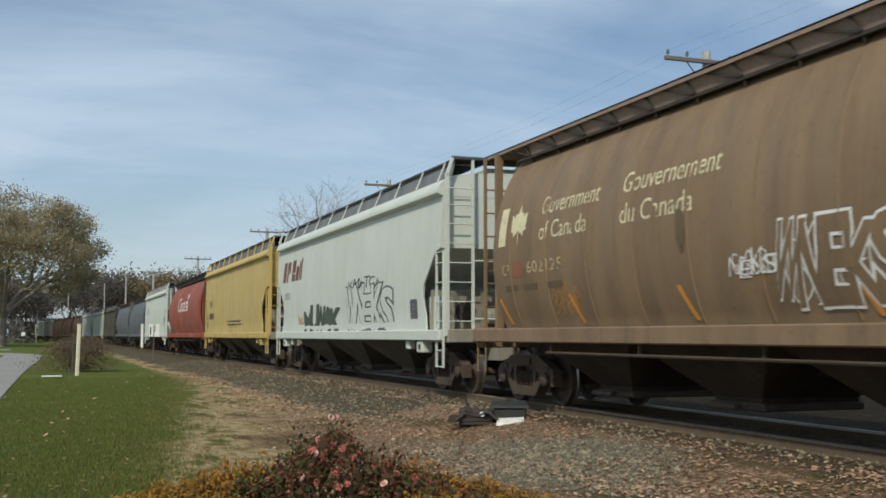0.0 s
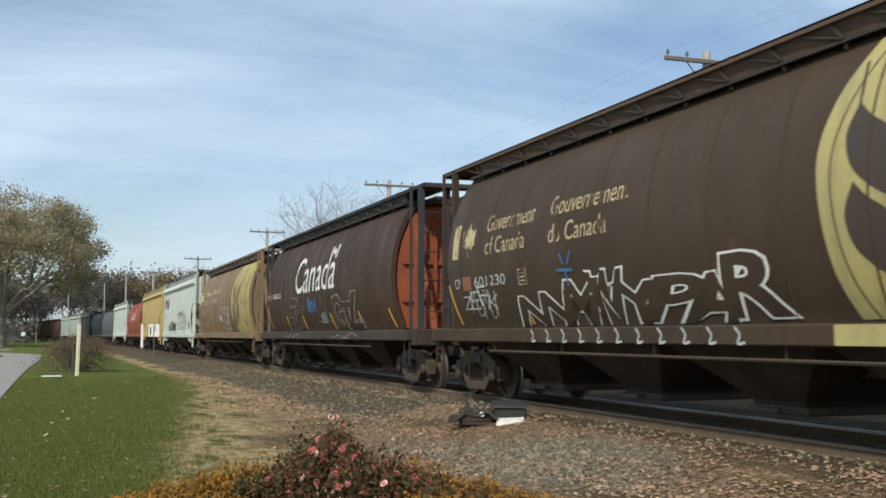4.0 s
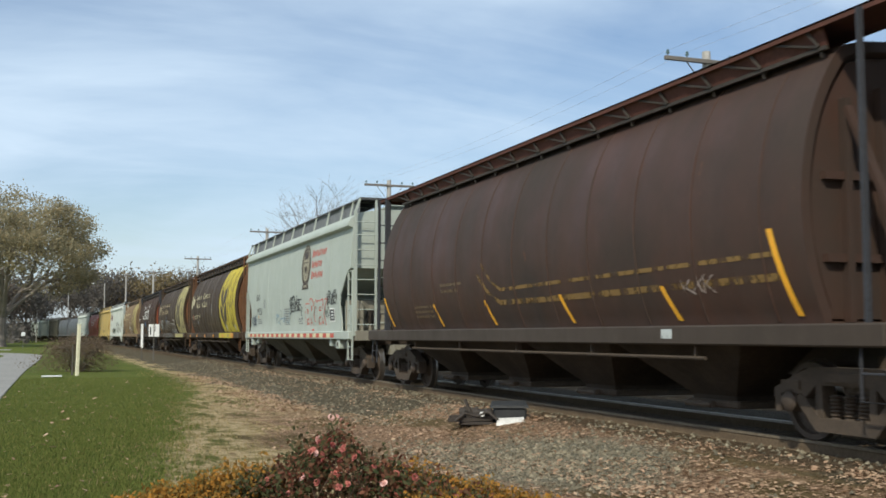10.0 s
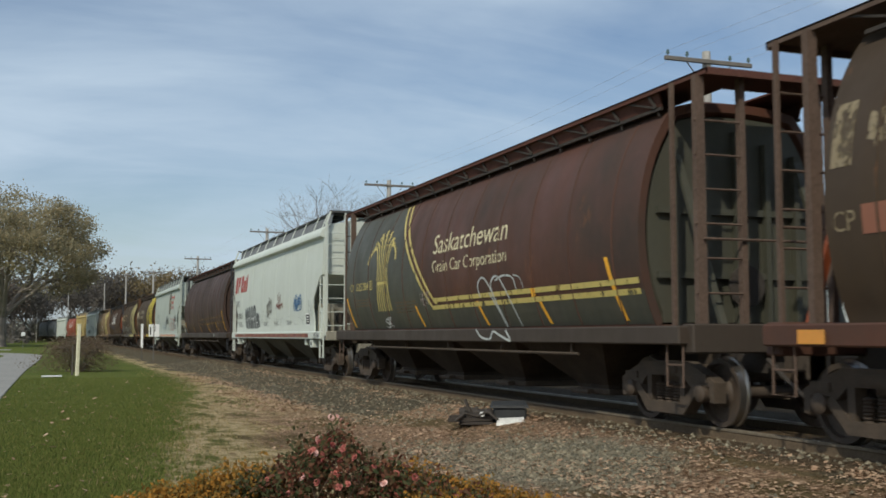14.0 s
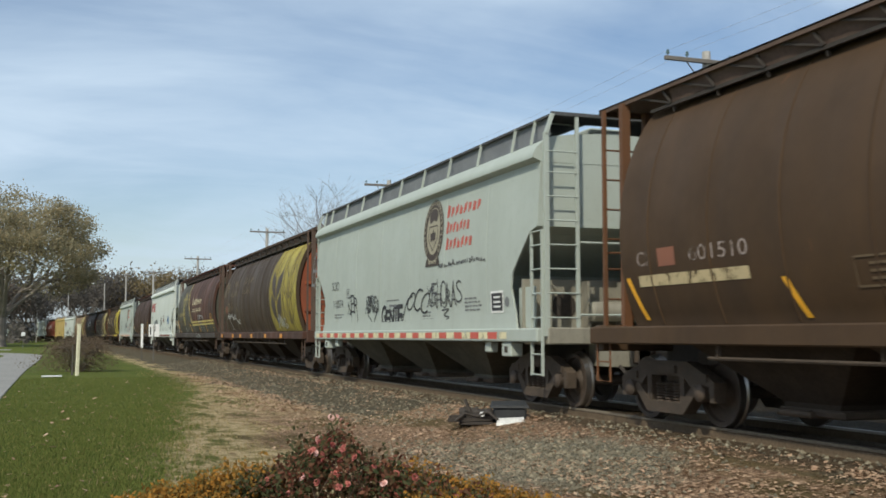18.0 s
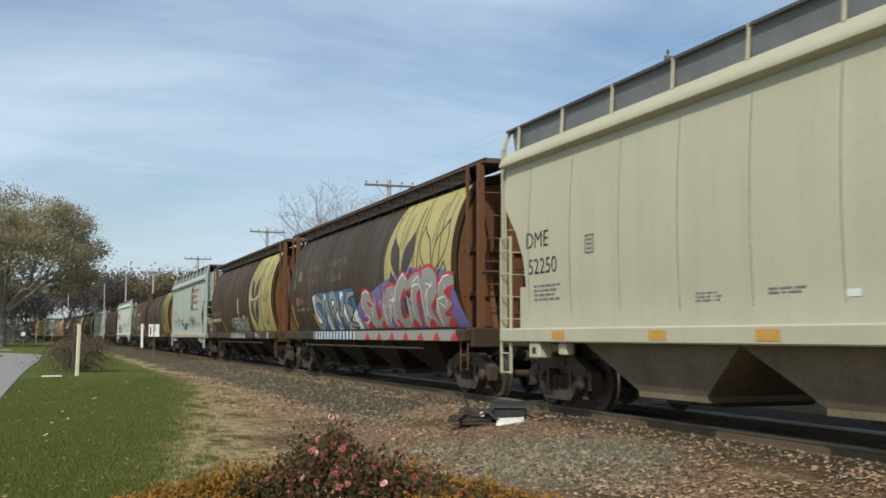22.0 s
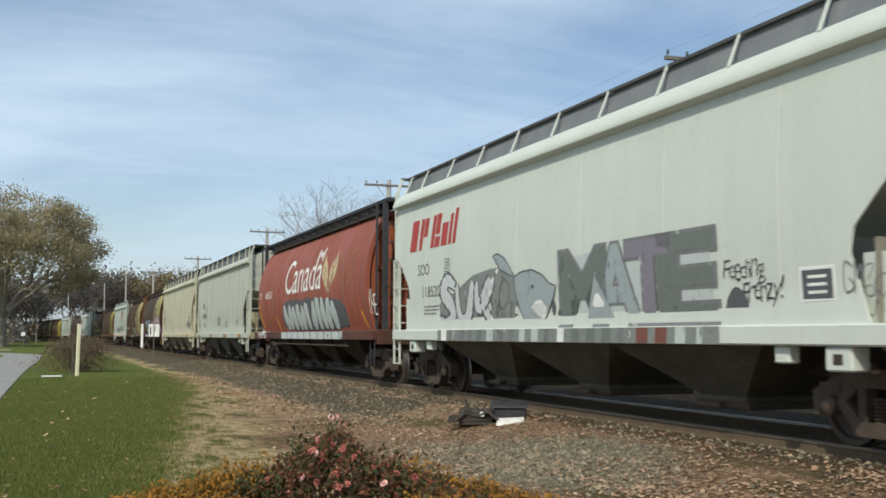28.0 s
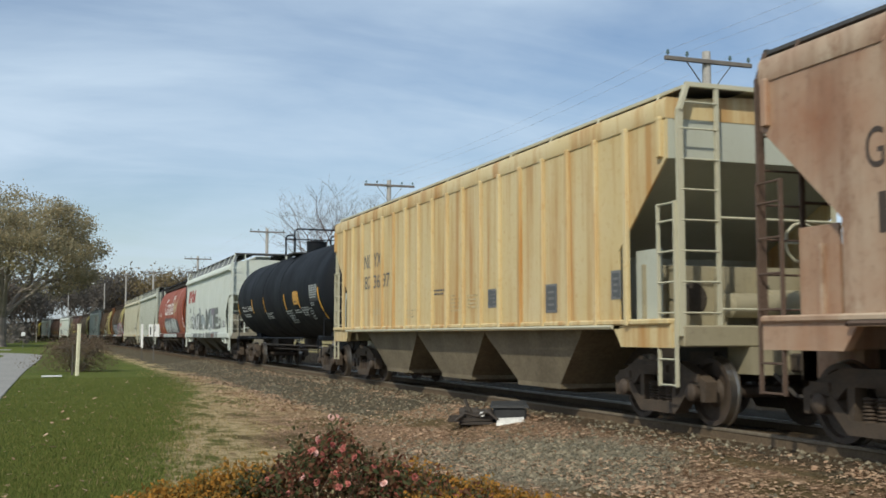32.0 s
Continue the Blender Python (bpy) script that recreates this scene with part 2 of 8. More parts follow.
PIECE_GREY = plain("mid_grey_spray", (0.25, 0.27, 0.27), 0.6, chip=0.16)
PIECE_DARK = plain("dark_green_grey_spray", (0.14, 0.16, 0.145), 0.6, chip=0.20)
BLUEMARK = plain("blue_marking", (0.045, 0.15, 0.32), 0.6, chip=0.20)
DIM_LINE = plain("faded_pink_grey_marking", (0.32, 0.26, 0.23), 0.6, chip=0.40)
BROWNMARK = plain("brown_marking", (0.055, 0.038, 0.028), 0.6, chip=0.10)
PINKMARK = plain("pink_marking", (0.58, 0.25, 0.26), 0.6)
SILVERMARK = plain("silver_marking", (0.46, 0.50, 0.49), 0.6, chip=0.22)
GREENMARK = plain("dark_green_marking", (0.06, 0.085, 0.06), 0.6)
TANMARK = plain("tan_marking", (0.52, 0.42, 0.24), 0.6, chip=0.36)

# ---- lettering: flat outlines in (along, up), later laid on a car's side ----
WORDS = ("Government", "of Canada", "Gouvernement", "du Canada", "Canada", "Saskatchewan", "Grain Car Corporation",
         "606863", "606527", "601197", "601510", "601230", "600551", "119120", "118533", "118074", "124186", "52250", "625284", "602125", "261388", "82 36 97", "118520", "601590", "801621", "GC", "SOO", "DME", "ND YX", "TILX", "CP")


SPRAY = "ABCDEFGHIKLMNOPRSTUVWXYZ!adefghinoryz"
WEIGHT = {"thin": -0.022, "fat": 0.045, "fatter": 0.085}


def word_shapes():
    obs = {}
    for w, heavy in [(w, 0.0) for w in WORDS] + [((c, k), d) for c in SPRAY for k, d in WEIGHT.items()]:
        cu = bpy.data.curves.new("word", "FONT")
        cu.body, cu.size, cu.resolution_u, cu.offset = w if heavy == 0 else w[0], 1 / 0.73, 4 if heavy == 0 else 3, heavy
        obs[w] = new("word", cu)
    deps = bpy.context.evaluated_depsgraph_get()
    out = {}
    for w, ob in obs.items():
        me = ob.evaluated_get(deps).to_mesh()
        out[w] = ([(v.co.x, v.co.y) for v in me.vertices], [tuple(p.vertices) for p in me.polygons])
        ob.evaluated_get(deps).to_mesh_clear()
    for ob in obs.values():
        cu = ob.data
        bpy.data.objects.remove(ob)
        bpy.data.curves.remove(cu)
    return out


SHAPES = word_shapes()


def curvy(p, n):
    """A smooth line through the points p."""
    out = []
    for i in range(len(p) - 1):
        a, b, c, d = p[max(i - 1, 0)], p[i], p[i + 1], p[min(i + 2, len(p) - 1)]
        for j in range(n):
            t = j / n
            out.append(tuple(0.5 * (2 * b[k] + (c[k] - a[k]) * t + (2 * a[k] - 5 * b[k] + 4 * c[k] - d[k]) * t * t + (3 * b[k] - a[k] - 3 * c[k] + d[k]) * t ** 3) for k in (0, 1)))
    return out + [p[-1]]


def rounded(p, times=2):
    """A closed outline with its corners cut round."""
    for _ in range(times):
        q = []
        for i, a in enumerate(p):
            b = p[(i + 1) % len(p)]
            q += [(0.78 * a[0] + 0.22 * b[0], 0.78 * a[1] + 0.22 * b[1]), (0.22 * a[0] + 0.78 * b[0], 0.22 * a[1] + 0.78 * b[1])]
        p = q
    return p


ALONG = 1.031      # lettering is laid out for cars a little shorter


class Decal:
    """Flat shapes in (y, z) of a car; lettering reads towards -y on the near side."""
    def __init__(self):
        self.v, self.f = [], []

    def add(self, v, f):
        n = len(self.v)
        self.v += v
        self.f += [tuple(i + n for i in q) for q in f]
        return self

    def poly(self, pts):
        return self.add(list(pts), [tuple(range(len(pts)))])

    def rect(self, y, z, w, h, lean=0.0):
        """From its upper-forward corner's foot: w along, h up."""
        return self.poly([(y, z), (y - w, z), (y - w - lean * h, z + h), (y - lean * h, z + h)])

    def text(self, s, y, z, h, wide=1.0, lean=0.0, length=None):
        v, f = SHAPES[s]
        if length:
            wide = length / (h * max(p[0] for p in v))
        return self.add([(y - h * (a * wide + lean * b), z + h * b) for a, b in v], f)

    def blocks(self, s, y, z, h, w, lean=0.0, gap=0.25):
        """A row of plain bars in place of the letters of s."""
        for i, c in enumerate(s):
            if c != " ":
                hh = h if c.isupper() or c.isdigit() or c in "il" else h * 0.74
                ww = w * (1 - gap) * (0.45 if c in "il1I" else 1.0)
                a = y - i * w
                if c in "COSGDQae":
                    p = [(a - ww / 2 - (ww / 2 - h * 0.07) * math.cos(k * 0.5236) - lean * hh * (0.5 + 0.5 * math.sin(k * 0.5236)), z + hh / 2 + (hh / 2 - h * 0.07) * math.sin(k * 0.5236)) for k in range(13)]
                    self.stroke(p, h * 0.15 if ww < 0.3 else h * 0.22)
                elif c in "ADNRPXYMIETL":
                    self.rect(a, z, ww * 0.3, hh, lean)
                    self.rect(a - ww * 0.42, z + hh * 0.3, ww * 0.5, hh * 0.7, lean)
                else:
                    self.rect(a, z, ww, hh, lean)
        return self

    def stroke(self, pts, w):
        n = len(pts)
        v = []
        for i, (a, b) in enumerate(pts):
            p, q = pts[max(i - 1, 0)], pts[min(i + 1, n - 1)]
            dx, dz = q[0] - p[0], q[1] - p[1]
            l = math.hypot(dx, dz) or 1
            v += [(a - dz / l * w / 2, b + dx / l * w / 2), (a + dz / l * w / 2, b - dx / l * w / 2)]
        return self.add(v, [(2 * i, 2 * i + 1, 2 * i + 3, 2 * i + 2) for i in range(n - 1)])

    def oval(self, y, z, ry, rz, n=28):
        return self.poly([(y + ry * math.cos(2 * math.pi * k / n), z + rz * math.sin(2 * math.pi * k / n)) for k in range(n)])

    def ring(self, y, z, ry, rz, w, n=28):
        p = [(y + ry * math.cos(2 * math.pi * k / n), z + rz * math.sin(2 * math.pi * k / n)) for k in range(n + 1)]
        return self.stroke(p, w)

    def scrawl(self, seed, y, z, w, h, n=6, thick=0.035):
        """A line of quick looping pen strokes, w long and h high."""
        r = random.Random(seed)
        step = w / n
        for i in range(n):
            a = y - step * i
            form = r.choice((((0.1, 0.1), (0.3, 1.0), (0.55, 0.5), (0.8, 1.0), (0.9, 0.1)), ((0.9, 0.85), (0.4, 1.0), (0.1, 0.5), (0.4, 0.05), (0.95, 0.25), (0.6, 0.5)),
                             ((0.2, 0.0), (0.25, 1.0), (0.9, 0.8), (0.3, 0.5), (1.0, -0.1)), ((0.0, 0.7), (0.5, 1.1), (0.9, 0.6), (0.4, 0.45), (0.95, 0.2), (0.1, -0.1)),
                             ((0.1, 1.0), (0.15, 0.1), (0.7, 0.1), (0.85, 1.0), (0.95, 0.0)), ((0.5, 1.2), (0.45, 0.0), (0.1, 0.4), (1.0, 0.55)),
                             ((0.5, 0.5), (0.8, 0.9), (0.2, 0.9), (0.15, 0.1), (0.9, 0.1), (1.05, 0.7))))
            k = r.uniform(0.85, 1.25)
            form = [(a - step * (p * 1.15 + r.uniform(-0.1, 0.1)), z + h * (q * k + r.uniform(-0.1, 0.1))) for p, q in form]
            self.stroke(curvy(form, 5), thick * r.uniform(0.8, 1.15))
        return self

    def lay(self, car, name, material, off=0.006, label=""):
        bm = bmesh.new()
        vs = [bm.verts.new((0, a, b)) for a, b in self.v]
        for q in self.f:
            if len(set(q)) == len(q):
                try:
                    bm.faces.new([vs[i] for i in q])
                except ValueError:
                    pass
        zs = [b for a, b in self.v]
        z = math.ceil(min(zs) / 0.16) * 0.16
        if car["curved"] and max(zs) - min(zs) > 0.2:
            big = [f for f in bm.faces if len(f.verts) > 4]
            if big:
                bmesh.ops.triangulate(bm, faces=big)
            while z < max(zs):
                bmesh.ops.bisect_plane(bm, geom=bm.verts[:] + bm.edges[:] + bm.faces[:], plane_co=(0, 0, z), plane_no=(0, 0, 1))
                z += 0.16
        half = car["half"]
        for v in bm.verts:
            v.co.x = -(half(v.co.z) + off)
            v.co.y *= ALONG
        me = bpy.data.meshes.new(name)
        bm.to_mesh(me)
        bm.free()
        me.materials.append(material)
        ob = new(name, me)
        ob.parent = car["ob"]
        if label:
            ob["label"] = label
        return ob


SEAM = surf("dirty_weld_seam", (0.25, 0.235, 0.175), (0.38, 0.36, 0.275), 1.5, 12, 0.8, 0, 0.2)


# ---- running gear, shared by all the cars ----
WR = 0.457
AXLE = 0.889
WHEELSETS = []


def wheel_geo():
    g = Geo()
    for sx in (-1, 1):
        x = sx * 0.72
        g.lathe([(0.10, x - sx * 0.09), (0.17, x - sx * 0.02), (0.36, x + sx * 0.0), (0.38, x - sx * 0.05), (WR + 0.028, x - sx * 0.05),
                 (WR + 0.028, x - sx * 0.025), (WR, x - sx * 0.01), (WR - 0.008, x + sx * 0.085), (0.385, x + sx * 0.085), (0.37, x + sx * 0.03),
                 (0.2, x + sx * 0.02), (0.14, x + sx * 0.09), (0.10, x + sx * 0.10)], axis="x", n=32)
    g.lathe([(0.085, -1.05), (0.085, 1.05)], axis="x", n=12)
    return g


def bearing_geo():
    return Geo().lathe([(0.03, -0.11), (0.085, -0.10), (0.12, -0.07), (0.12, 0.07), (0.05, 0.09)], axis="x", n=14)


def side_frame_geo():
    g = Geo()
    g.slab([(-1.17, 0.34), (-1.19, 0.60), (-1.02, 0.68), (-0.55, 0.86), (0.55, 0.86), (1.02, 0.68), (1.19, 0.60), (1.17, 0.34), (1.08, 0.34), (1.05, 0.55),
            (0.74, 0.55), (0.70, 0.46), (0.46, 0.66), (-0.46, 0.66), (-0.70, 0.46), (-0.74, 0.55), (-1.05, 0.55), (-1.08, 0.34)], -0.09, 0.09)
    g.slab([(-0.82, 0.50), (-0.70, 0.56), (-0.40, 0.30), (0.40, 0.30), (0.70, 0.56), (0.82, 0.50), (0.46, 0.15), (-0.46, 0.15)], -0.10, 0.10)
    for s in (-1, 1):
        g.slab([(s * 0.36, 0.28), (s * 0.47, 0.28), (s * 0.47, 0.68), (s * 0.36, 0.68)], -0.085, 0.085)
        g.box(-0.115, -0.08, s * 0.88 - 0.16, s * 0.88 + 0.16, 0.60, 0.70)
    g.box(-0.13, -0.07, -0.30, 0.30, 0.70, 0.80)
    return g


def spring_geo():
    prof = [(0.04, 0.29)]
    for k in range(7):
        prof += [(0.085, 0.30 + k * 0.04), (0.058, 0.32 + k * 0.04)]
    return Geo().lathe(prof, axis="z", n=10)


def truck(car, y):
    tr = part("truck", lambda: Geo().soft(-0.95, 0.95, -0.22, 0.22, 0.55, 0.80, 0.04).box(-0.35, 0.35, -0.3, 0.3, 0.78, 0.98), STEEL, car["ob"], at=(0, y, 0), key="bolster")
    for s in (-1, 1):
        at = Matrix.Translation((s * 1.0, 0, 0)) @ (pose(0, 0, 0) if s < 0 else pose(0, 0, 0, 0, 0, 180))
        part("side_frame", side_frame_geo, STEEL, tr, at=at, key="side_frame")
        for k in (-0.22, 0, 0.22):
            part("spring", spring_geo, WHEEL_STEEL, tr, at=(s * 1.0, k, 0), key="spring", smooth=True)
        for e in (-1, 1):
            at = Matrix.Translation((s * 1.06, e * AXLE, WR)) @ (pose(0, 0, 0) if s < 0 else pose(0, 0, 0, 0, 0, 180))
            part("bearing", bearing_geo, WHEEL_STEEL, tr, at=at, key="bearing", smooth=True)
    for e in (-1, 1):
        ws = part("wheelset", wheel_geo, WHEEL_STEEL, tr, key="wheelset", smooth=True)
        if len(ws.data.materials) == 1:
            ws.data.materials.append(TREAD)
            for f in ws.data.polygons:
                if min(math.hypot(ws.data.vertices[v].co.y, ws.data.vertices[v].co.z) for v in f.vertices) > 0.42:
                    f.material_index = 1
        ws.matrix_parent_inverse = Matrix.Translation((0, e * AXLE, WR))
        WHEELSETS.append(ws)
    return tr


def coupler(car, y, s):
    g = Geo()
    g.soft(-0.11, 0.11, min(y, y + s * 0.75), max(y, y + s * 0.75), 0.74, 0.98, 0.03)
    g.slab([(y + s * 0.6, 0.66), (y + s * 0.98, 0.66), (y + s * 0.98, 1.02), (y + s * 0.6, 1.02)], -0.17, 0.2)
    part("coupler", g, STEEL, car["ob"])
    h = Geo()
    h.tube([(-0.35, y, 0.9), (-0.35, y + s * 0.3, 0.7), (-0.28, y + s * 0.62, 0.45), (-0.18, y + s * 0.9, 0.42)], 0.03, 6)
    part("brake_hose", h, BLACKISH, car["ob"])


def rungs(car, lad, zs, p, q, material, r=0.014):
    """Rungs between two stiles at p and q (x, y)."""
    for z in zs:
        part("rung", lambda: Geo().tube([(p[0], p[1], 0), (q[0], q[1], 0)], r, 5), material, lad, at=(0, 0, z), key=("rung", p, q, r))


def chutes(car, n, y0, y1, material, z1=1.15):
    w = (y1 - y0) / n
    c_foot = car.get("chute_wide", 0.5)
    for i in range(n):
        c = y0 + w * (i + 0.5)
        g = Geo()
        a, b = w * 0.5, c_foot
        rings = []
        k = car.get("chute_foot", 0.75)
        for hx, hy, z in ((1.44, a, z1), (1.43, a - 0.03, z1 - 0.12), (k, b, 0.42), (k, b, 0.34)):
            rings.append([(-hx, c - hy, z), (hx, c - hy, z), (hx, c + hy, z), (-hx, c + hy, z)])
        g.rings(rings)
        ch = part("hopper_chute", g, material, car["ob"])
        o = Geo().soft(-0.78, 0.78, c - 0.58, c + 0.58, 0.26, 0.36, 0.02)
        o.tube([(-0.98, c - 0.3, 0.31), (-0.98, c + 0.3, 0.31)], 0.04, 8)
        o.box(-0.98, -0.7, c - 0.06, c + 0.06, 0.28, 0.34)
        part("outlet_gate", o, STEEL, ch)


def stirrup(car, y, material, x=1.52):
    for s in (-1, 1):
        g = Geo().tube([(s * x, y - 0.19, 1.15), (s * x, y - 0.19, 0.55), (s * x, y + 0.19, 0.55), (s * x, y + 0.19, 1.15)], 0.017, 5)
        g.tube([(s * x, y - 0.19, 0.83), (s * x, y + 0.19, 0.83)], 0.014, 5)
        part("step", g, material, car["ob"])


# ---- cylindrical grain hopper ----
def rim(c):
    """Half the length of the round body, rim to rim."""
    return min(7.72, c["len"] / 2 - 1.5)


def cyl_half(z):
    t = (z - 2.62) / 2.3
    w = 1.6 * math.sqrt(max(0.0, 1 - t * t))
    return max(w, 1.6) if z < 1.34 else w


def cyl_ring(y, k=1.0):
    pts = []
    zs = [1.22 + i * (4.40 - 1.22) / 22 for i in range(23)]
    near = [(-cyl_half(max(z, 1.36)), z) for z in zs] + [(-0.72, 4.47), (-0.3, 4.50)]
    far = [(-x, z) for x, z in reversed(near)]
    for x, z in near + far:
        pts.append((x * k, y, 2.75 + (z - 2.75) * k))
    return pts


def cylinder_car(c):
    car, top = c["ob"], c["top"]
    R = rim(c)
    E = c["len"] / 2 - 0.85
    body = Geo().rings([cyl_ring(-R + 0.10, 0.90), cyl_ring(-R - 0.0, 0.93), cyl_ring(-R)] + [cyl_ring(-R + 2 * R * i / 12) for i in range(1, 12)] + [cyl_ring(R), cyl_ring(R, 0.93), cyl_ring(R - 0.10, 0.90)])
    part("tank_body", body, c["body"], car, smooth=True)
    zz = [1.36 + i * (4.36 - 1.36) / 16 for i in range(17)]
    for i in range(11):
        part("seam", lambda: Geo().rings([[(-(cyl_half(z) - 0.02), -0.022, z), (-(cyl_half(z) + 0.014), -0.012, z), (-(cyl_half(z) + 0.014), 0.012, z), (-(cyl_half(z) - 0.02), 0.022, z)] for z in zz]),
             c["body"], car, at=(0, -R + 0.75 + i * (2 * R - 1.5) / 10, 0), key="cyl_seam")
    # end plates with stiffeners
    for s in (-1, 1):
        g = Geo().rings([cyl_ring(s * (R - 0.09), 0.90), cyl_ring(s * (R - 0.05), 0.89)])
        ep = part("end_plate", g, c["end"], car)
        for x in (-1.0, -0.5, 0.0, 0.5, 1.0):
            part("stiffener", Geo().box(x - 0.04, x + 0.04, min(s * (R - 0.05), s * (R + 0.06)), max(s * (R - 0.05), s * (R + 0.06)), 1.35, 4.1 - abs(x) * 0.3), c["end"], ep)
        for z in (2.0, 2.9):
            part("stiffener", Geo().box(-1.3, 1.3, min(s * (R - 0.05), s * (R + 0.03)), max(s * (R - 0.05), s * (R + 0.03)), z, z + 0.09), c["end"], ep)
        g = Geo().lathe([(0.30, s * (R + 0.062)), (0.30, s * (R + 0.075)), (0.27, s * (R + 0.08))], at=(0.1, 0, 1.9), axis="y", n=20)
        part("end_opening", g, BLACKISH, car, "round dark opening in the end plate")
    for s in (-1, 1):
        g = Geo().soft(min(s * 1.40, s * 1.62), max(s * 1.40, s * 1.62), -E, E, 1.09, 1.335, 0.02)
        part("side_sill", g, c["sill"], car)
        g = Geo().tube([(s * 1.5, -R + 2.0, 0.93), (s * 1.5, R - 2.0, 0.93)], 0.025, 6)
        for k in range(5):
            y = (-R + 2.2) + k * (2 * R - 4.4) / 4
            g.bar((s * 1.5, y, 0.92), (s * 1.5, y, 1.1), 0.05, 0.03)
        part("brake_pipe", g, STEEL, car)
    part("centre_sill", Geo().box(-0.3, 0.3, -E, E, 0.72, 1.1), BLACKISH, car)
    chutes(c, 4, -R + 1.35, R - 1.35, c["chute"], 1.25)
    # walkway with brackets
    for s in (-1, 1):
        g = Geo().box(min(s * 0.42, s * 1.28), max(s * 0.42, s * 1.28), -E - 0.25, E + 0.25, 4.63, 4.655)
        g.box(min(s * 1.25, s * 1.28), max(s * 1.25, s * 1.28), -E - 0.25, E + 0.25, 4.58, 4.655)
        w = part("walkway", g, top, car)
        part("walkway_skirt", Geo().rings([[(s * 1.14, y, 4.40), (s * 1.165, y, 4.40), (s * 1.235, y, 4.629), (s * 1.20, y, 4.629)] for y in (-R + 0.05, R - 0.75)]), c.get("skirt", top), w)
        part("walkway_rail", Geo().bar((s * 1.165, -R + 0.05, 4.375), (s * 1.165, R - 0.2, 4.375), 0.045), BLACKISH, w)
        n = 15
        for i in range(n):
            y = -R + 0.15 + i * (2 * R - 0.9) / (n - 1)
            part("bracket", lambda: Geo().bar((-1.19, 0, 4.40), (-1.252, 0.16, 4.625), 0.032).bar((-1.19, 0.02, 4.40), (-1.252, 0.85, 4.625), 0.026).bar((-1.165, 0, 4.40), (-1.13, 0, 4.285), 0.045, 0.03),
                 c.get("brace", BLACKISH), w, at=pose(0, y, 0) if s < 0 else pose(0, -y, 0, 0, 0, 180), key="cyl_bracket")
    part("hatch_trough", Geo().soft(-0.36, 0.36, -R + 0.4, R - 0.4, 4.46, 4.62, 0.03), c["body"], car)
    for s in (-1, 1):
        a, b = (E - 0.7, E + 0.25) if s > 0 else (-E - 0.25, -E + 0.7)
        part("end_platform", Geo().box(-0.41, 0.41, a, b, 4.632, 4.653).box(-1.28, 1.28, (b - 0.04) if s > 0 else a, b if s > 0 else (a + 0.04), 4.56, 4.631), top, car)
        y = s * E
        fr = part("end_frame", Geo().soft(-1.48, 1.48, min(y - s * 0.15, y + s * 0.12), max(y - s * 0.15, y + s * 0.12), 0.98, 1.36, 0.02), c["sill"], car)
        for x, w in ((-1.27, 0.13), (-0.62, 0.08), (0.62, 0.08), (1.27, 0.13)):
            py = y - 0.5 if s > 0 and abs(x) > 1 else y
            part("post", Geo().bar((x, py, 1.33), (x, py, 4.6), w, 0.1), c["post"], fr)
        for x in (-1.34, 1.34):
            py = y if s > 0 else y + 0.52
            part("post", Geo().bar((x, py, 1.33), (x, py, 4.6), 0.055), c["post"], fr)
        for x in (-0.95, 0.95):
            part("brace", Geo().bar((x, y, 1.35), (x * 1.05, s * (R + 0.05), 3.7), 0.1, 0.06), c["end"], fr)
        for z in (1.75, 2.2, 2.65, 3.1, 3.55, 4.0):
            part("rung", lambda: Geo().tube([(-1.36, 0, 0), (-0.62, 0, 0)], 0.016, 5), c["post"], fr, at=(0, y + s * 0.03, z), key="cyl_rung")
        part("handrail", Geo().tube([(-1.27, y + s * 0.08, 2.45), (1.27, y + s * 0.08, 2.45)], 0.02, 6), c["post"], fr)
        coupler(c, y + s * 0.1, s)
        stirrup(c, s * (E - 0.25), c["post"])
        truck(c, s * (c["len"] / 2 - 2.05))


# ---- hoppers with bulged or flat sheet sides and undercut ends ----
def slab_half(z):
    if z < 1.36:
        return 1.6
    t = (z - 2.5) / 1.75
    return 1.60 - 0.10 * t * t if z < 4.06 else 1.52


def hop_end(z, E, cut):
    """Where the body ends at height z: square above, drawn in below."""
    for (z0, d0), (z1, d1) in zip(CUTS[cut], CUTS[cut][1:]):
        if z <= z1:
            k = (z - z0) / (z1 - z0)
            return E - (d0 + (d1 - d0) * max(0, k))
    return E


CUTS = {"tall": ((1.3, 0.82), (1.6, 0.88), (2.1, 0.98), (2.55, 0.86), (2.98, 0.56), (3.2, 0.32), (3.54, 0.0), (4.6, 0.0)),
        "short": ((1.3, 0.82), (1.6, 0.95), (2.05, 1.10), (2.3, 1.02), (2.8, 0.46), (2.95, 0.30), (3.02, 0.0), (4.6, 0.0)),
        "box": ((1.3, 1.28), (2.4, 1.28), (3.53, 0.0), (4.6, 0.0))}


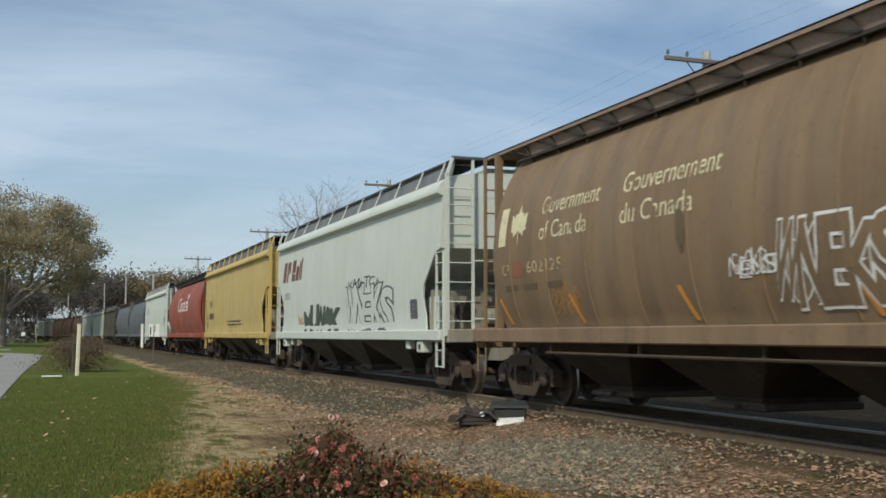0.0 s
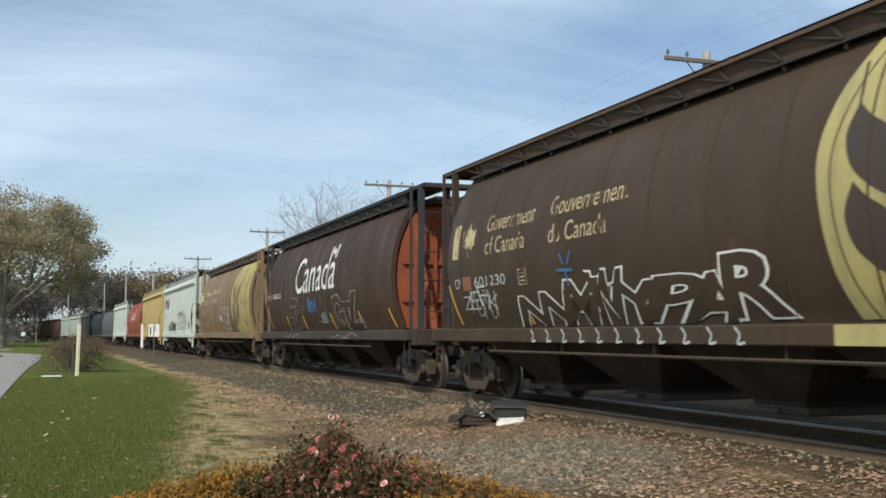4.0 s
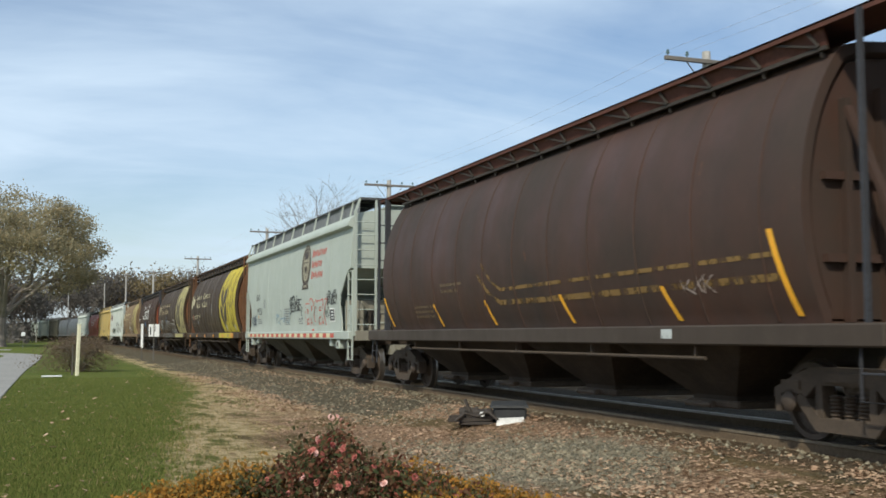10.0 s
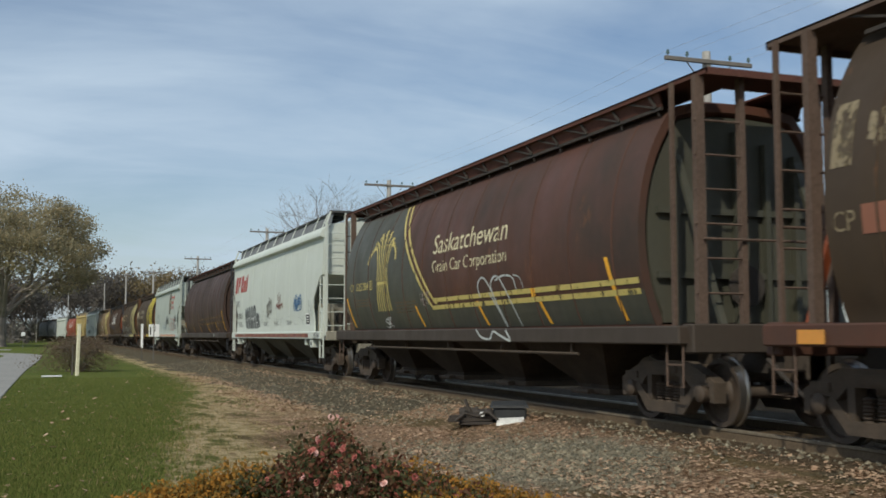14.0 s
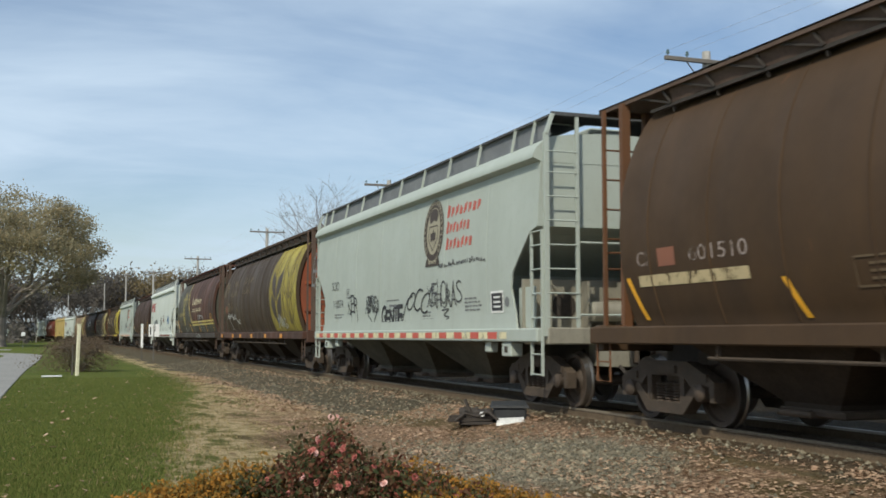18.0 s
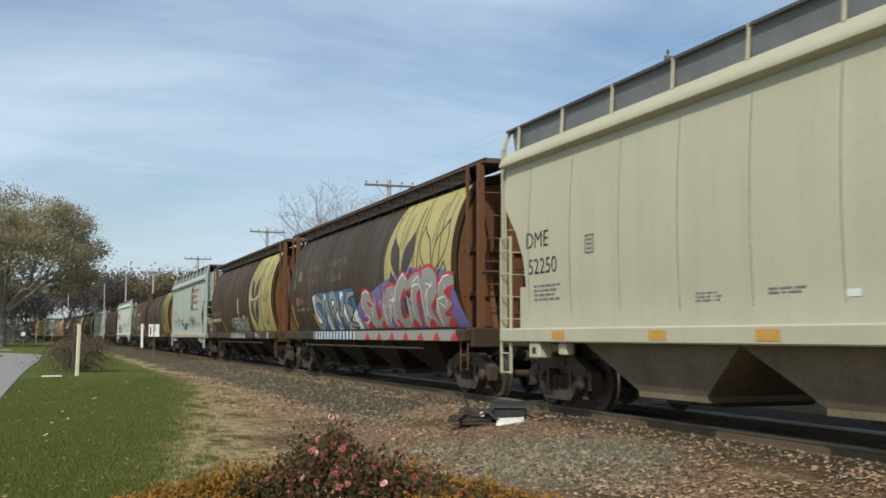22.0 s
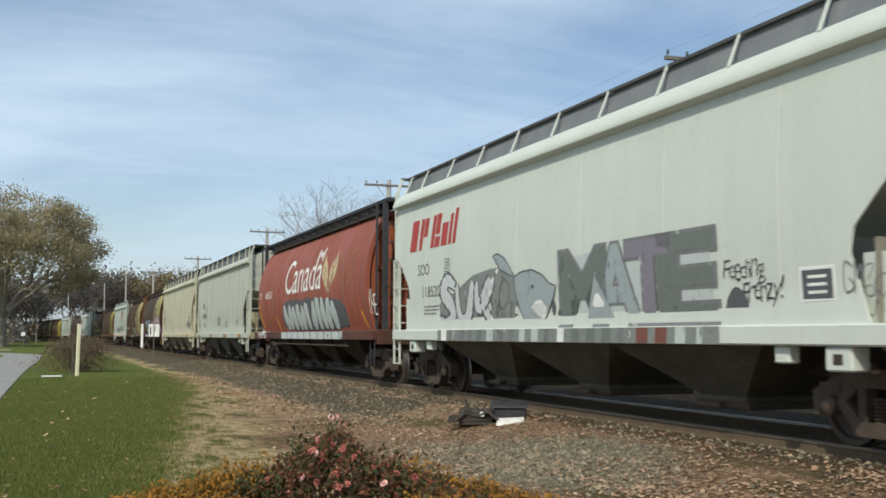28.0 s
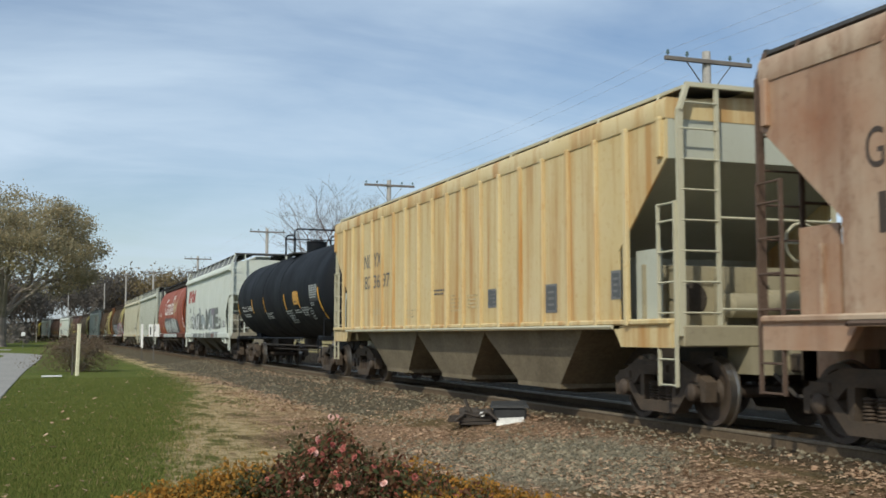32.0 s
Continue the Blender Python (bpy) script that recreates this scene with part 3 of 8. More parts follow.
def hopper_body(E, half, low, cut, seamed):
    zs = (1.3, 1.6, 1.85, 2.05, 2.3, 2.4, 2.55, 2.8, 2.95, 3.02, 3.2, 3.42, 3.53, 3.56, 3.8, 4.0, 4.2)
    g = Geo()

    def hull(inset, deep, xs):
        v, f = [], []
        for z in zs:
            d = (E - hop_end(z, E, cut)) * deep
            e = E - inset - d
            v += [(xs(z)[0], -e, z), (xs(z)[1], -e, z), (xs(z)[1], e, z), (xs(z)[0], e, z)]
        for i in range(len(zs) - 1):
            for k in range(4):
                j = (k + 1) % 4
                f.append((4 * i + k, 4 * i + j, 4 * i + 4 + j, 4 * i + 4 + k))
        f += [(0, 3, 2, 1), tuple(range(4 * len(zs) - 4, 4 * len(zs)))]
        g.add(v, f)

    def made(*args):
        nonlocal g
        g = Geo()
        hull(*args)
        return g

    inner = made(0.004, 1.9, lambda z: (-half(z) + 0.03, half(z) - 0.03))
    sheets = [made(0.0, 1.0, lambda z: (-half(z), -half(z) + 0.031)), made(0.0, 1.0, lambda z: (half(z) - 0.031, half(z)))]
    e = 1.62
    if low:
        e = 1.615
        ring = [(-e, 4.06), (-e - 0.006, 4.08), (-e - 0.006, 4.28), (-e + 0.03, 4.34)]
        roof = [(x, 4.42 - 0.06 * x * x) for x in (-1.2, -0.8, -0.4, 0, 0.4, 0.8, 1.2)]
    else:
        lift = 0.03 if seamed else 0.0
        ring = [(-e + 0.12, 4.10 + lift), (-e - 0.035, 4.165 + lift), (-e - 0.04, 4.21 + lift), (-e + 0.02, 4.34), (-e + 0.16, 4.46)]
        roof = [(x, 4.64 - 0.06 * x * x) for x in (-1.3, -0.9, -0.45, 0, 0.45, 0.9, 1.3)]
    ring = ring + roof + [(-x, z) for x, z in reversed(ring)]
    top = Geo().rings([[(x, y, z) for x, z in ring] for y in (-E - 0.003, E + 0.003)])
    return inner, sheets, top


def hopper_car(c):
    car, P = c["ob"], c["body"]
    E = c["len"] / 2 - 1.0
    half = c["half"]
    low = bool(c.get("low"))
    wz = 4.46 if low else 4.86
    inner, sheets, roof = hopper_body(E, half, low, c.get("cut", "short"), bool(c.get("seams")))
    part("hopper_body", inner, c["end"], car)
    for sh in sheets:
        part("side_sheet", sh, P, car, smooth=True)
    part("roof", roof, P, car, smooth=True)
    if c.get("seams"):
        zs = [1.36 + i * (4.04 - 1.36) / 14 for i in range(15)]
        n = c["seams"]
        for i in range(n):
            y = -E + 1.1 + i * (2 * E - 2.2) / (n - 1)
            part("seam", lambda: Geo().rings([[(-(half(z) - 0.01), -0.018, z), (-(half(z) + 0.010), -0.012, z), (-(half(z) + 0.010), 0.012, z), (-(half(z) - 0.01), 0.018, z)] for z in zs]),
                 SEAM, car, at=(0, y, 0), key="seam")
    elif not c.get("ribs"):
        zs = [1.36 + i * (4.04 - 1.36) / 10 for i in range(11)]
        for i in range(6):
            y = -E + 2.2 + i * (2 * E - 4.4) / 5
            part("weld_seam", lambda: Geo().rings([[(-(half(z) - 0.01), -0.010, z), (-(half(z) + 0.005), -0.006, z), (-(half(z) + 0.005), 0.006, z), (-(half(z) - 0.01), 0.010, z)] for z in zs]),
                 P, car, at=(0, y, 0), key="weld_seam")
    if c.get("ribs"):
        n = c["ribs"]
        for s in (-1, 1):
            for i in range(n):
                y = -E + 0.12 + i * (2 * E - 0.24) / (n - 1)
                z0 = 1.34
                if abs(y) > E - 1.0:
                    z0 = 3.0 + (abs(y) - E + 1.0) * 0.62
                part("rib", lambda: Geo().soft(-1.665, -1.59, -0.05, 0.05, z0, 4.09, 0.012), P, car,
                     at=pose(0, y, 0) if s < 0 else pose(0, y, 0, 0, 0, 180), key=("rib", round(z0, 1)))
    for s in (-1, 1):
        a, b = sorted((s * 1.46, s * 1.645))
        if c.get("low"):
            part("side_sill", Geo().soft(a, b, -E - 0.05, E + 0.05, 1.35, 1.43, 0.02), P, car)
            part("sill_pipe", Geo().tube([(s * 1.66, -E + 1.4, 1.33), (s * 1.66, E - 1.4, 1.33)], 0.03, 6), c["post"], car)
            for q in (-1, 1):
                y0, y1 = sorted((q * (E + 0.05), q * (E - 1.25)))
                part("bolster_plate", Geo().slab([(y0, 1.05), (y1, 1.05), (y1 + (0.25 if q < 0 else 0), 1.36), (y0 - (0.25 if q > 0 else 0), 1.36)], min(s * 1.5, s * 1.6), max(s * 1.5, s * 1.6)), P, car)
        else:
            part("side_sill", Geo().soft(a, b, -E - 0.05, E + 0.05, 1.10, 1.33, 0.02), P, car)
    part("centre_sill", Geo().box(-0.3, 0.3, -E - 0.2, E + 0.2, 0.72, 1.1), BLACKISH, car)
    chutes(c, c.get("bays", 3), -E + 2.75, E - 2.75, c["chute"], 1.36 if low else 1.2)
    W = c["post"]
    # walkway round the roof
    lean = c.get("lean", 1.40)
    for s in (-1, 1):
        wk = part("walkway", Geo().box(min(s * 0.45, s * (lean - 0.02)), max(s * 0.45, s * (lean - 0.02)), -E - 0.12, E + 0.12, wz, wz + 0.025), GRATING, car)
        part("walkway_edge", Geo().box(min(s * (lean - 0.02), s * (lean + 0.01)), max(s * (lean - 0.02), s * (lean + 0.01)), -E - 0.12, E + 0.12, wz - 0.012, wz + 0.03), W if c.get("bright_edge") else GRATING, wk)
        if not low:
            part("walkway_mesh", Geo().rings([[(s * 1.33, y, 4.44), (s * 1.345, y, 4.44), (s * (lean - 0.055), y, wz - 0.001), (s * (lean - 0.07), y, wz - 0.001)] for y in (-E + 0.02, E - 0.02)]), MESH_STRIP, wk, "dark grey mesh strip under the walkway")
        for y in [-E + 0.45] + [-6.55 + 1.64 * k for k in range(9)] + [E - 0.45]:
            part("bracket", lambda: Geo().bar((-1.49, 0, wz - (0.15 if low else 0.41)), (-lean, 0, wz + 0.02), 0.045, 0.02).bar((-lean, 0, wz - 0.01), (-0.7, 0, wz - 0.015), 0.03, 0.025), W, wk,
                 at=pose(0, y, 0) if s < 0 else pose(0, -y, 0, 0, 0, 180), key=("hop_bracket", low, lean))
    part("hatch_trough", Geo().soft(-0.34, 0.34, -E + 0.5, E - 0.5, wz - 0.3, wz - 0.02, 0.03), P, car)
    for s in (-1, 1):
        y = s * E
        Y = s * (E + 0.16)
        part("end_platform", Geo().box(-0.45, 0.45, min(y - s * 0.45, y + s * 0.12), max(y - s * 0.45, y + s * 0.12), wz + 0.001, wz + 0.024).bar((-1.40, Y, wz + 0.03), (1.40, Y, wz + 0.03), 0.06), GRATING if not c.get("bright_edge") else W, car)
        # shear plates under the slope sheet
        g = Geo().box(-1.5, 1.5, min(s * (E - 0.84), s * (E - 0.80)), max(s * (E - 0.84), s * (E - 0.80)), 1.33, 2.18)
        sp = part("shear_plate", g, c["gear"], car)
        for x in (-1.1, -0.35, 0.35, 1.1):
            part("web", Geo().box(x - 0.03, x + 0.03, min(s * (E - 0.8), s * (E - 0.55)), max(s * (E - 0.8), s * (E - 0.55)), 1.33, 2.15), c["gear"], sp)
        for e in (-1, 1):
            a, b = sorted((s * (E - 1.06), s * (E - 0.42)))
            part("gusset", Geo().box(min(e * 1.42, e * 1.45), max(e * 1.42, e * 1.45), a, b, 1.33, 2.38 if low else 2.04), c["end"], car)
        part("round_opening", Geo().lathe([(0.23, s * (E - 0.80)), (0.23, s * (E - 0.785)), (0.2, s * (E - 0.78))], at=(-0.72, 0, 1.72), axis="y", n=18), BLACKISH, car, "dark round hole in the plate")
        fr = part("end_sill", Geo().soft(-1.5, 1.5, min(y - s * 0.8, y + s * 0.2), max(y - s * 0.8, y + s * 0.2), 1.06, 1.34, 0.02).box(-0.5, 0.5, min(y - s * 0.3, y + s * 0.5), max(y - s * 0.3, y + s * 0.5), 0.7, 1.06), c["gear"], car)
        for e in (-1, 1):
            ld = part("ladder", Geo().bar((e * 1.5, Y, 1.2), (e * 1.5, Y, wz - 0.3), 0.09, 0.05).bar((e * 1.5, Y, wz - 0.32), (e * 1.38, Y, wz + 0.02), 0.09, 0.05).bar((e * 0.93, Y, 1.25), (e * 0.93, Y, wz), 0.06, 0.04), W, car)
            rungs(c, ld, (1.5, 1.9, 2.3, 2.7, 3.1, 3.5, 3.9, 4.25), (e * 1.5, Y + s * 0.02), (e * 0.93, Y + s * 0.02), W)
            sl = part("side_ladder", Geo().bar((e * 1.57, y - s * 0.28, 0.55), (e * 1.57, y - s * 0.28, 2.95), 0.045, 0.03).bar((e * 1.57, y + s * 0.13, 0.55), (e * 1.57, y + s * 0.13, 2.95), 0.045, 0.03), W, car)
            rungs(c, sl, (0.57, 0.9, 1.5, 1.9, 2.3, 2.7, 2.93), (e * 1.58, y - s * 0.28), (e * 1.58, y + s * 0.13), W)
        part("handrail", Geo().tube([(-0.93, Y, 2.75), (0.93, Y, 2.75)], 0.02, 6).tube([(-0.93, Y, 1.55), (0.93, Y, 1.55)], 0.02, 6), W, car)
        if s < 0:
            part("brake_wheel", Geo().tube([(0.35 + 0.27 * math.cos(a * 0.524), Y - 0.05, 2.45 + 0.27 * math.sin(a * 0.524)) for a in range(13)], 0.02, 6).bar((0.1, Y - 0.05, 2.45), (0.6, Y - 0.05, 2.45), 0.03).bar((0.35, Y - 0.05, 2.2), (0.35, Y - 0.05, 2.7), 0.03), W, car)
            part("brake_cylinder", Geo().lathe([(0.12, -0.4), (0.17, -0.36), (0.17, 0.3), (0.1, 0.36)], at=(0.0, y + 0.45, 1.62), axis="x", n=16), c["gear"], car, smooth=True)
            part("air_tank", Geo().lathe([(0.08, -0.5), (0.2, -0.42), (0.2, 0.42), (0.08, 0.5)], at=(0.75, y + 0.55, 1.65), axis="x", n=16), c["gear"], car, smooth=True)
        for e in (() if low else (-1, 1)):
            jy = s * (E - 1.30)
            jp = part("jack_pad", Geo().soft(min(e * 1.36, e * 1.60), max(e * 1.36, e * 1.60), jy - 0.20, jy + 0.20, 0.84, 1.10, 0.02), W, car)
            part("pad_hole", Geo().box(min(e * 1.595, e * 1.605), max(e * 1.595, e * 1.605), jy - 0.07, jy + 0.07, 0.91, 1.02), BLACKISH, jp)
            jy = s * (E - 2.25)
            part("lift_lug", Geo().soft(min(e * 1.40, e * 1.56), max(e * 1.40, e * 1.56), jy - 0.13, jy + 0.13, 0.90, 1.10, 0.02), W, car)
        coupler(c, s * (E + 0.2), s)
        truck(c, s * (c["len"] / 2 - 2.15))


# ---- tank car ----
TANK_R, TANK_Z = 1.58, 2.68


def tank_half(z):
    t = (z - TANK_Z) / TANK_R
    return TANK_R * math.sqrt(max(0.0, 1 - t * t))


def tank_car(c):
    car, P = c["ob"], c["body"]
    E = c["len"] / 2 - 0.85
    R = E + 0.35
    r = TANK_R
    B = R + 0.40
    prof = [(0.25, -B), (0.80, -B + 0.05), (1.22, -B + 0.18), (1.48, -B + 0.40), (1.56, -B + 0.58), (r, -B + 0.78)] + [(r, -R + 0.8 + k * (2 * R - 1.6) / 10) for k in range(1, 10)] + [(r, R - 0.8), (1.44, R - 0.45), (1.15, R - 0.2), (0.75, R - 0.05), (0.25, R)]
    part("tank", Geo().lathe(prof, at=(0, 0, TANK_Z), axis="y", n=56), P, car, smooth=True)
    for y in (-1.6, 1.6):
        part("band", Geo().lathe([(r, y - 0.1), (r + 0.012, y - 0.1), (r + 0.012, y + 0.1), (r, y + 0.1)], at=(0, 0, TANK_Z), axis="y", n=56), P, car, smooth=True)
    part("dome", Geo().lathe([(0.36, 4.15), (0.36, 4.58), (0.38, 4.60), (0.38, 4.64), (0.1, 4.68)], at=(0, -0.50, 0), axis="z", n=20), P, car, smooth=True)
    plat = part("platform", Geo().box(-1.05, 1.05, -1.46, 0.16, 4.13, 4.17), GRATING, car)
    part("hoop", Geo().tube([(-1.02, -1.40, 4.15), (-1.02, -1.40, 4.92), (-0.92, -1.40, 5.0), (0.92, -1.40, 5.0), (1.02, -1.40, 4.92), (1.02, -1.40, 4.15)], 0.032, 7), P, plat)
    part("rail", Geo().tube([(-1.02, 0.07, 4.76), (1.02, 0.07, 4.76)], 0.025, 6), P, plat)
    part("hatch_bolts", Geo().lathe([(0.20, 4.15), (0.20, 4.36), (0.12, 4.40)], at=(0.35, -1.1, 0), axis="z", n=12).box(0.5, 0.62, -0.95, -0.7, 4.15, 4.42), P, plat)
    for s in (-1, 1):
        part("hoop", Geo().tube([(s * 1.02, 0.07, 4.15), (s * 1.02, 0.07, 4.82), (s * 0.97, 0.07, 4.89), (s * 0.76, 0.07, 4.92), (s * 0.68, 0.07, 4.84), (s * 0.68, 0.07, 4.15)], 0.032, 7), P, plat)
        part("grab_rail", Geo().tube([(s * 1.5, -E + 2.6, 1.12), (s * 1.5, E - 2.6, 1.12)], 0.03, 6), P, car)
        part("brake_pipe", Geo().tube([(s * 0.9, -E + 2.9, 0.86), (s * 0.9, E - 2.9, 0.86)], 0.025, 6).tube([(s * 0.5, -E + 2.9, 0.7), (s * 0.5, E - 2.9, 0.7)], 0.02, 6), BLACKISH, car)
        if s < 0:
            continue
        ld = part("ladder", Geo().bar((s * 1.63, -0.22, 1.1), (s * 1.63, -0.22, 2.6), 0.05, 0.03).bar((s * 1.63, 0.22, 1.1), (s * 1.63, 0.22, 2.6), 0.05, 0.03).tube([(s * 1.63, -0.22, 2.6), (s * 1.45, -0.22, 3.5), (s * 1.05, -0.22, 4.15)], 0.025, 6).tube([(s * 1.63, 0.22, 2.6), (s * 1.45, 0.22, 3.5), (s * 1.05, 0.22, 4.15)], 0.025, 6), P, car)
        rungs(c, ld, (0.75, 1.1, 1.45, 1.8, 2.15, 2.5), (s * 1.63, -0.22), (s * 1.63, 0.22), P)
    part("outlet_valve", Geo().lathe([(0.25, 0.72), (0.3, 0.8), (0.3, 1.15)], axis="z", n=16).box(-0.5, -0.2, -0.08, 0.08, 0.62, 0.75), BLACKISH, car)
    for s in (-1, 1):
        y = s * (E - 1.2)
        part("saddle", Geo().slab([(y - 0.6, 1.05), (y + 0.6, 1.05), (y + 0.4, 1.6), (y - 0.4, 1.6)], -0.8, 0.8), P, car)
        part("stub_sill", Geo().box(-0.32, 0.32, min(s * (E - 3), s * E), max(s * (E - 3), s * E), 0.75, 1.12), BLACKISH, car)
        pl = part("end_platform", Geo().soft(-1.5, 1.5, min(s * (E - 0.65), s * E), max(s * (E - 0.65), s * E), 1.05, 1.2, 0.02), P, car)
        part("handrail", Geo().tube([(-1.45, s * (E - 0.05), 1.15), (-1.45, s * (E - 0.05), 2.25), (1.45, s * (E - 0.05), 2.25), (1.45, s * (E - 0.05), 1.15)], 0.022, 6).tube([(-1.45, s * (E - 0.05), 1.7), (1.45, s * (E - 0.05), 1.7)], 0.018, 6), P, pl)
        stirrup(c, s * (E - 0.3), P)
        coupler(c, s * E, s)
        truck(c, s * (c["len"] / 2 - 1.95))

# ---- the train ----
TAN = paint("tan_brown_paint", (0.238, 0.166, 0.098), (0.195, 0.134, 0.080), (0.10, 0.068, 0.045), streak=0.55, rust=0.1, wave=0.9, spec=0.3)
BROWN = paint("dark_brown_paint", (0.068, 0.045, 0.027), (0.047, 0.033, 0.022), (0.056, 0.040, 0.028), streak=0.5, rust=0.15, wave=0.5, spec=0.25)
BROWN_B = paint("red_brown_paint", (0.082, 0.048, 0.024), (0.052, 0.033, 0.020), (0.055, 0.036, 0.026), streak=0.25, rust=0.1, wave=0.5, spec=0.22)
MAROON = paint("maroon_paint", (0.066, 0.037, 0.024), (0.046, 0.029, 0.021), (0.055, 0.036, 0.028), streak=0.2, rust=0.05, wave=0.5, spec=0.22)
RUSTRED = paint("rust_red_paint", (0.105, 0.042, 0.026), (0.052, 0.037, 0.030), (0.06, 0.045, 0.032), streak=0.25, rust=0.2, wave=0.5, spec=0.25)
DARKRED = paint("dark_red_brown_paint", (0.072, 0.036, 0.026), (0.043, 0.033, 0.027), (0.055, 0.042, 0.032), streak=0.3, rust=0.1, wave=0.5, spec=0.25)
REDCAR = paint("bright_red_paint", (0.30, 0.070, 0.038), (0.24, 0.064, 0.038), streak=0.25, rust=0.1, wave=0.5)
ORANGE_END = paint("orange_end_paint", (0.34, 0.085, 0.034), (0.18, 0.06, 0.034), (0.06, 0.045, 0.035), streak=0.35, rust=0.2, spec=0.3)
BROWN_END = paint("orange_brown_end_paint", (0.18, 0.078, 0.034), (0.11, 0.056, 0.03), (0.06, 0.04, 0.028), streak=0.45, rust=0.3, spec=0.3)
WHITECAR = paint("off_white_paint", (0.57, 0.61, 0.56), (0.52, 0.56, 0.51), (0.24, 0.22, 0.18), streak=0.09, spec=0.3)
GREYWHITE = paint("grey_white_paint", (0.41, 0.455, 0.41), (0.37, 0.41, 0.37), (0.20, 0.18, 0.15), streak=0.12, spec=0.3)
GREYCREAM = paint("grey_cream_paint", (0.455, 0.48, 0.415), (0.415, 0.435, 0.37), (0.24, 0.20, 0.14), streak=0.14, spec=0.3)
CREAM = paint("cream_paint", (0.49, 0.47, 0.35), (0.45, 0.43, 0.32), (0.22, 0.18, 0.12), streak=0.14, spec=0.3)
CREAM_BOX = paint("rust_stained_cream_paint", (0.60, 0.50, 0.295), (0.56, 0.435, 0.215), (0.43, 0.235, 0.08), streak=1.0, rust=0.0, runs=(0.47, 0.66), spec=0.3)
RUSTY_BOX = paint("heavily_rusted_paint", (0.30, 0.135, 0.065), (0.46, 0.37, 0.275), (0.16, 0.075, 0.04), streak=0.7, rust=0.5)
YELLOWCAR = paint("ochre_yellow_paint", (0.55, 0.40, 0.13), (0.46, 0.34, 0.12), streak=0.3)
BLUEGREY = paint("blue_grey_paint", (0.09, 0.11, 0.13), (0.12, 0.13, 0.14), streak=0.3)
GREENGREY = paint("green_grey_paint", (0.066, 0.066, 0.046), (0.048, 0.048, 0.036), streak=0.3)
GREYCAR = paint("grey_paint", (0.26, 0.27, 0.24), (0.2, 0.21, 0.19), streak=0.3)
TANKBLACK = paint("black_tank_paint", (0.0085, 0.0105, 0.0145), (0.011, 0.0130, 0.0165), (0.014, 0.013, 0.012), streak=0.1, rough=0.68, spec=0.16)
# chute colours, two tones each, darker than the car bodies
BROWN_CHUTE = surf("dark_brown_chute", (0.026, 0.020, 0.015), (0.060, 0.046, 0.035), 1.5, 18, 0.85, 0, 0.3)
GREY_CHUTE = surf("dark_grey_chute", (0.060, 0.057, 0.045), (0.125, 0.115, 0.090), 1.2, 18, 0.85, 0, 0.3)
CREAM_CHUTE = surf("dark_cream_chute", (0.125, 0.103, 0.070), (0.215, 0.180, 0.125), 1.2, 18, 0.85, 0, 0.3)
DARKTOP = surf("dark_brown_walkway", (0.095, 0.066, 0.052), (0.13, 0.09, 0.07), 2, 20, 0.85, 0, 0.3)
BLUETOP = surf("blue_black_walkway", (0.022, 0.024, 0.030), (0.04, 0.042, 0.05), 2, 20, 0.8, 0, 0.3)
TANTOP = surf("tan_walkway", (0.25, 0.185, 0.145), (0.30, 0.228, 0.185), 2, 20, 0.85, 0, 0.3)
DIRTY_CREAM = paint("dirty_cream_paint", (0.36, 0.325, 0.225), (0.26, 0.23, 0.155), (0.12, 0.095, 0.065), streak=0.5, rust=0.1, spec=0.2)
DIRTY_WHITE = paint("dirty_grey_tan_paint", (0.31, 0.295, 0.24), (0.22, 0.205, 0.165), (0.09, 0.075, 0.06), streak=0.5, rust=0.1, spec=0.2)
DIRTY_SILL = paint("dirty_brown_sill_paint", (0.060, 0.045, 0.035), (0.045, 0.036, 0.029), (0.08, 0.065, 0.05), streak=0.3, spec=0.25)
RED_SILL = paint("grimy_red_sill_paint", (0.115, 0.036, 0.025), (0.07, 0.036, 0.027), (0.06, 0.045, 0.035), streak=0.5, spec=0.25)
REDTOP = surf("red_brown_walkway", (0.12, 0.050, 0.038), (0.085, 0.042, 0.032), 2, 20, 0.85, 0, 0.3)

# seconds at which each coupling passes abreast of the camera's own plane, first to last
GAPS = [-2.27, -0.405, 1.505, 3.36, 5.275, 7.04, 8.94, 10.725, 12.59, 14.47, 16.19, 18.035, 19.855, 21.75, 23.48, 25.235, 27.015, 28.69, 30.58, 32.47]
AHEAD = 17
for _k in range(AHEAD):
    GAPS.insert(0, GAPS[0] - 1.84)
CARS = []


def new_car(i, kind, name, label, body, **o):
    """Car i stands between coupling i and i + 1; car 0 of the list of passing cars is at AHEAD."""
    k = i + AHEAD
    ln = (GAPS[k + 1] - GAPS[k]) * V
    ob = thing(name, label, "rail car", "cars of the freight train")
    c = dict(ob=ob, len=ln, mid=(GAPS[k] + GAPS[k + 1]) / 2, body=body, kind=kind, i=i)
    c.update(dict(end=body, sill=body, top=DARKTOP, post=body, gear=body, chute=BROWN_CHUTE, curved=True))
    c.update(o)
    if kind == "cyl":
        c["half"] = cyl_half
        cylinder_car(c)
    elif kind == "tank":
        c["half"] = tank_half
        tank_car(c)
    else:
        flat = o.get("flat")
        c["half"] = (lambda z: 1.6) if flat else slab_half
        c["curved"] = not flat
        hopper_car(c)
    CARS.append(c)
    return c


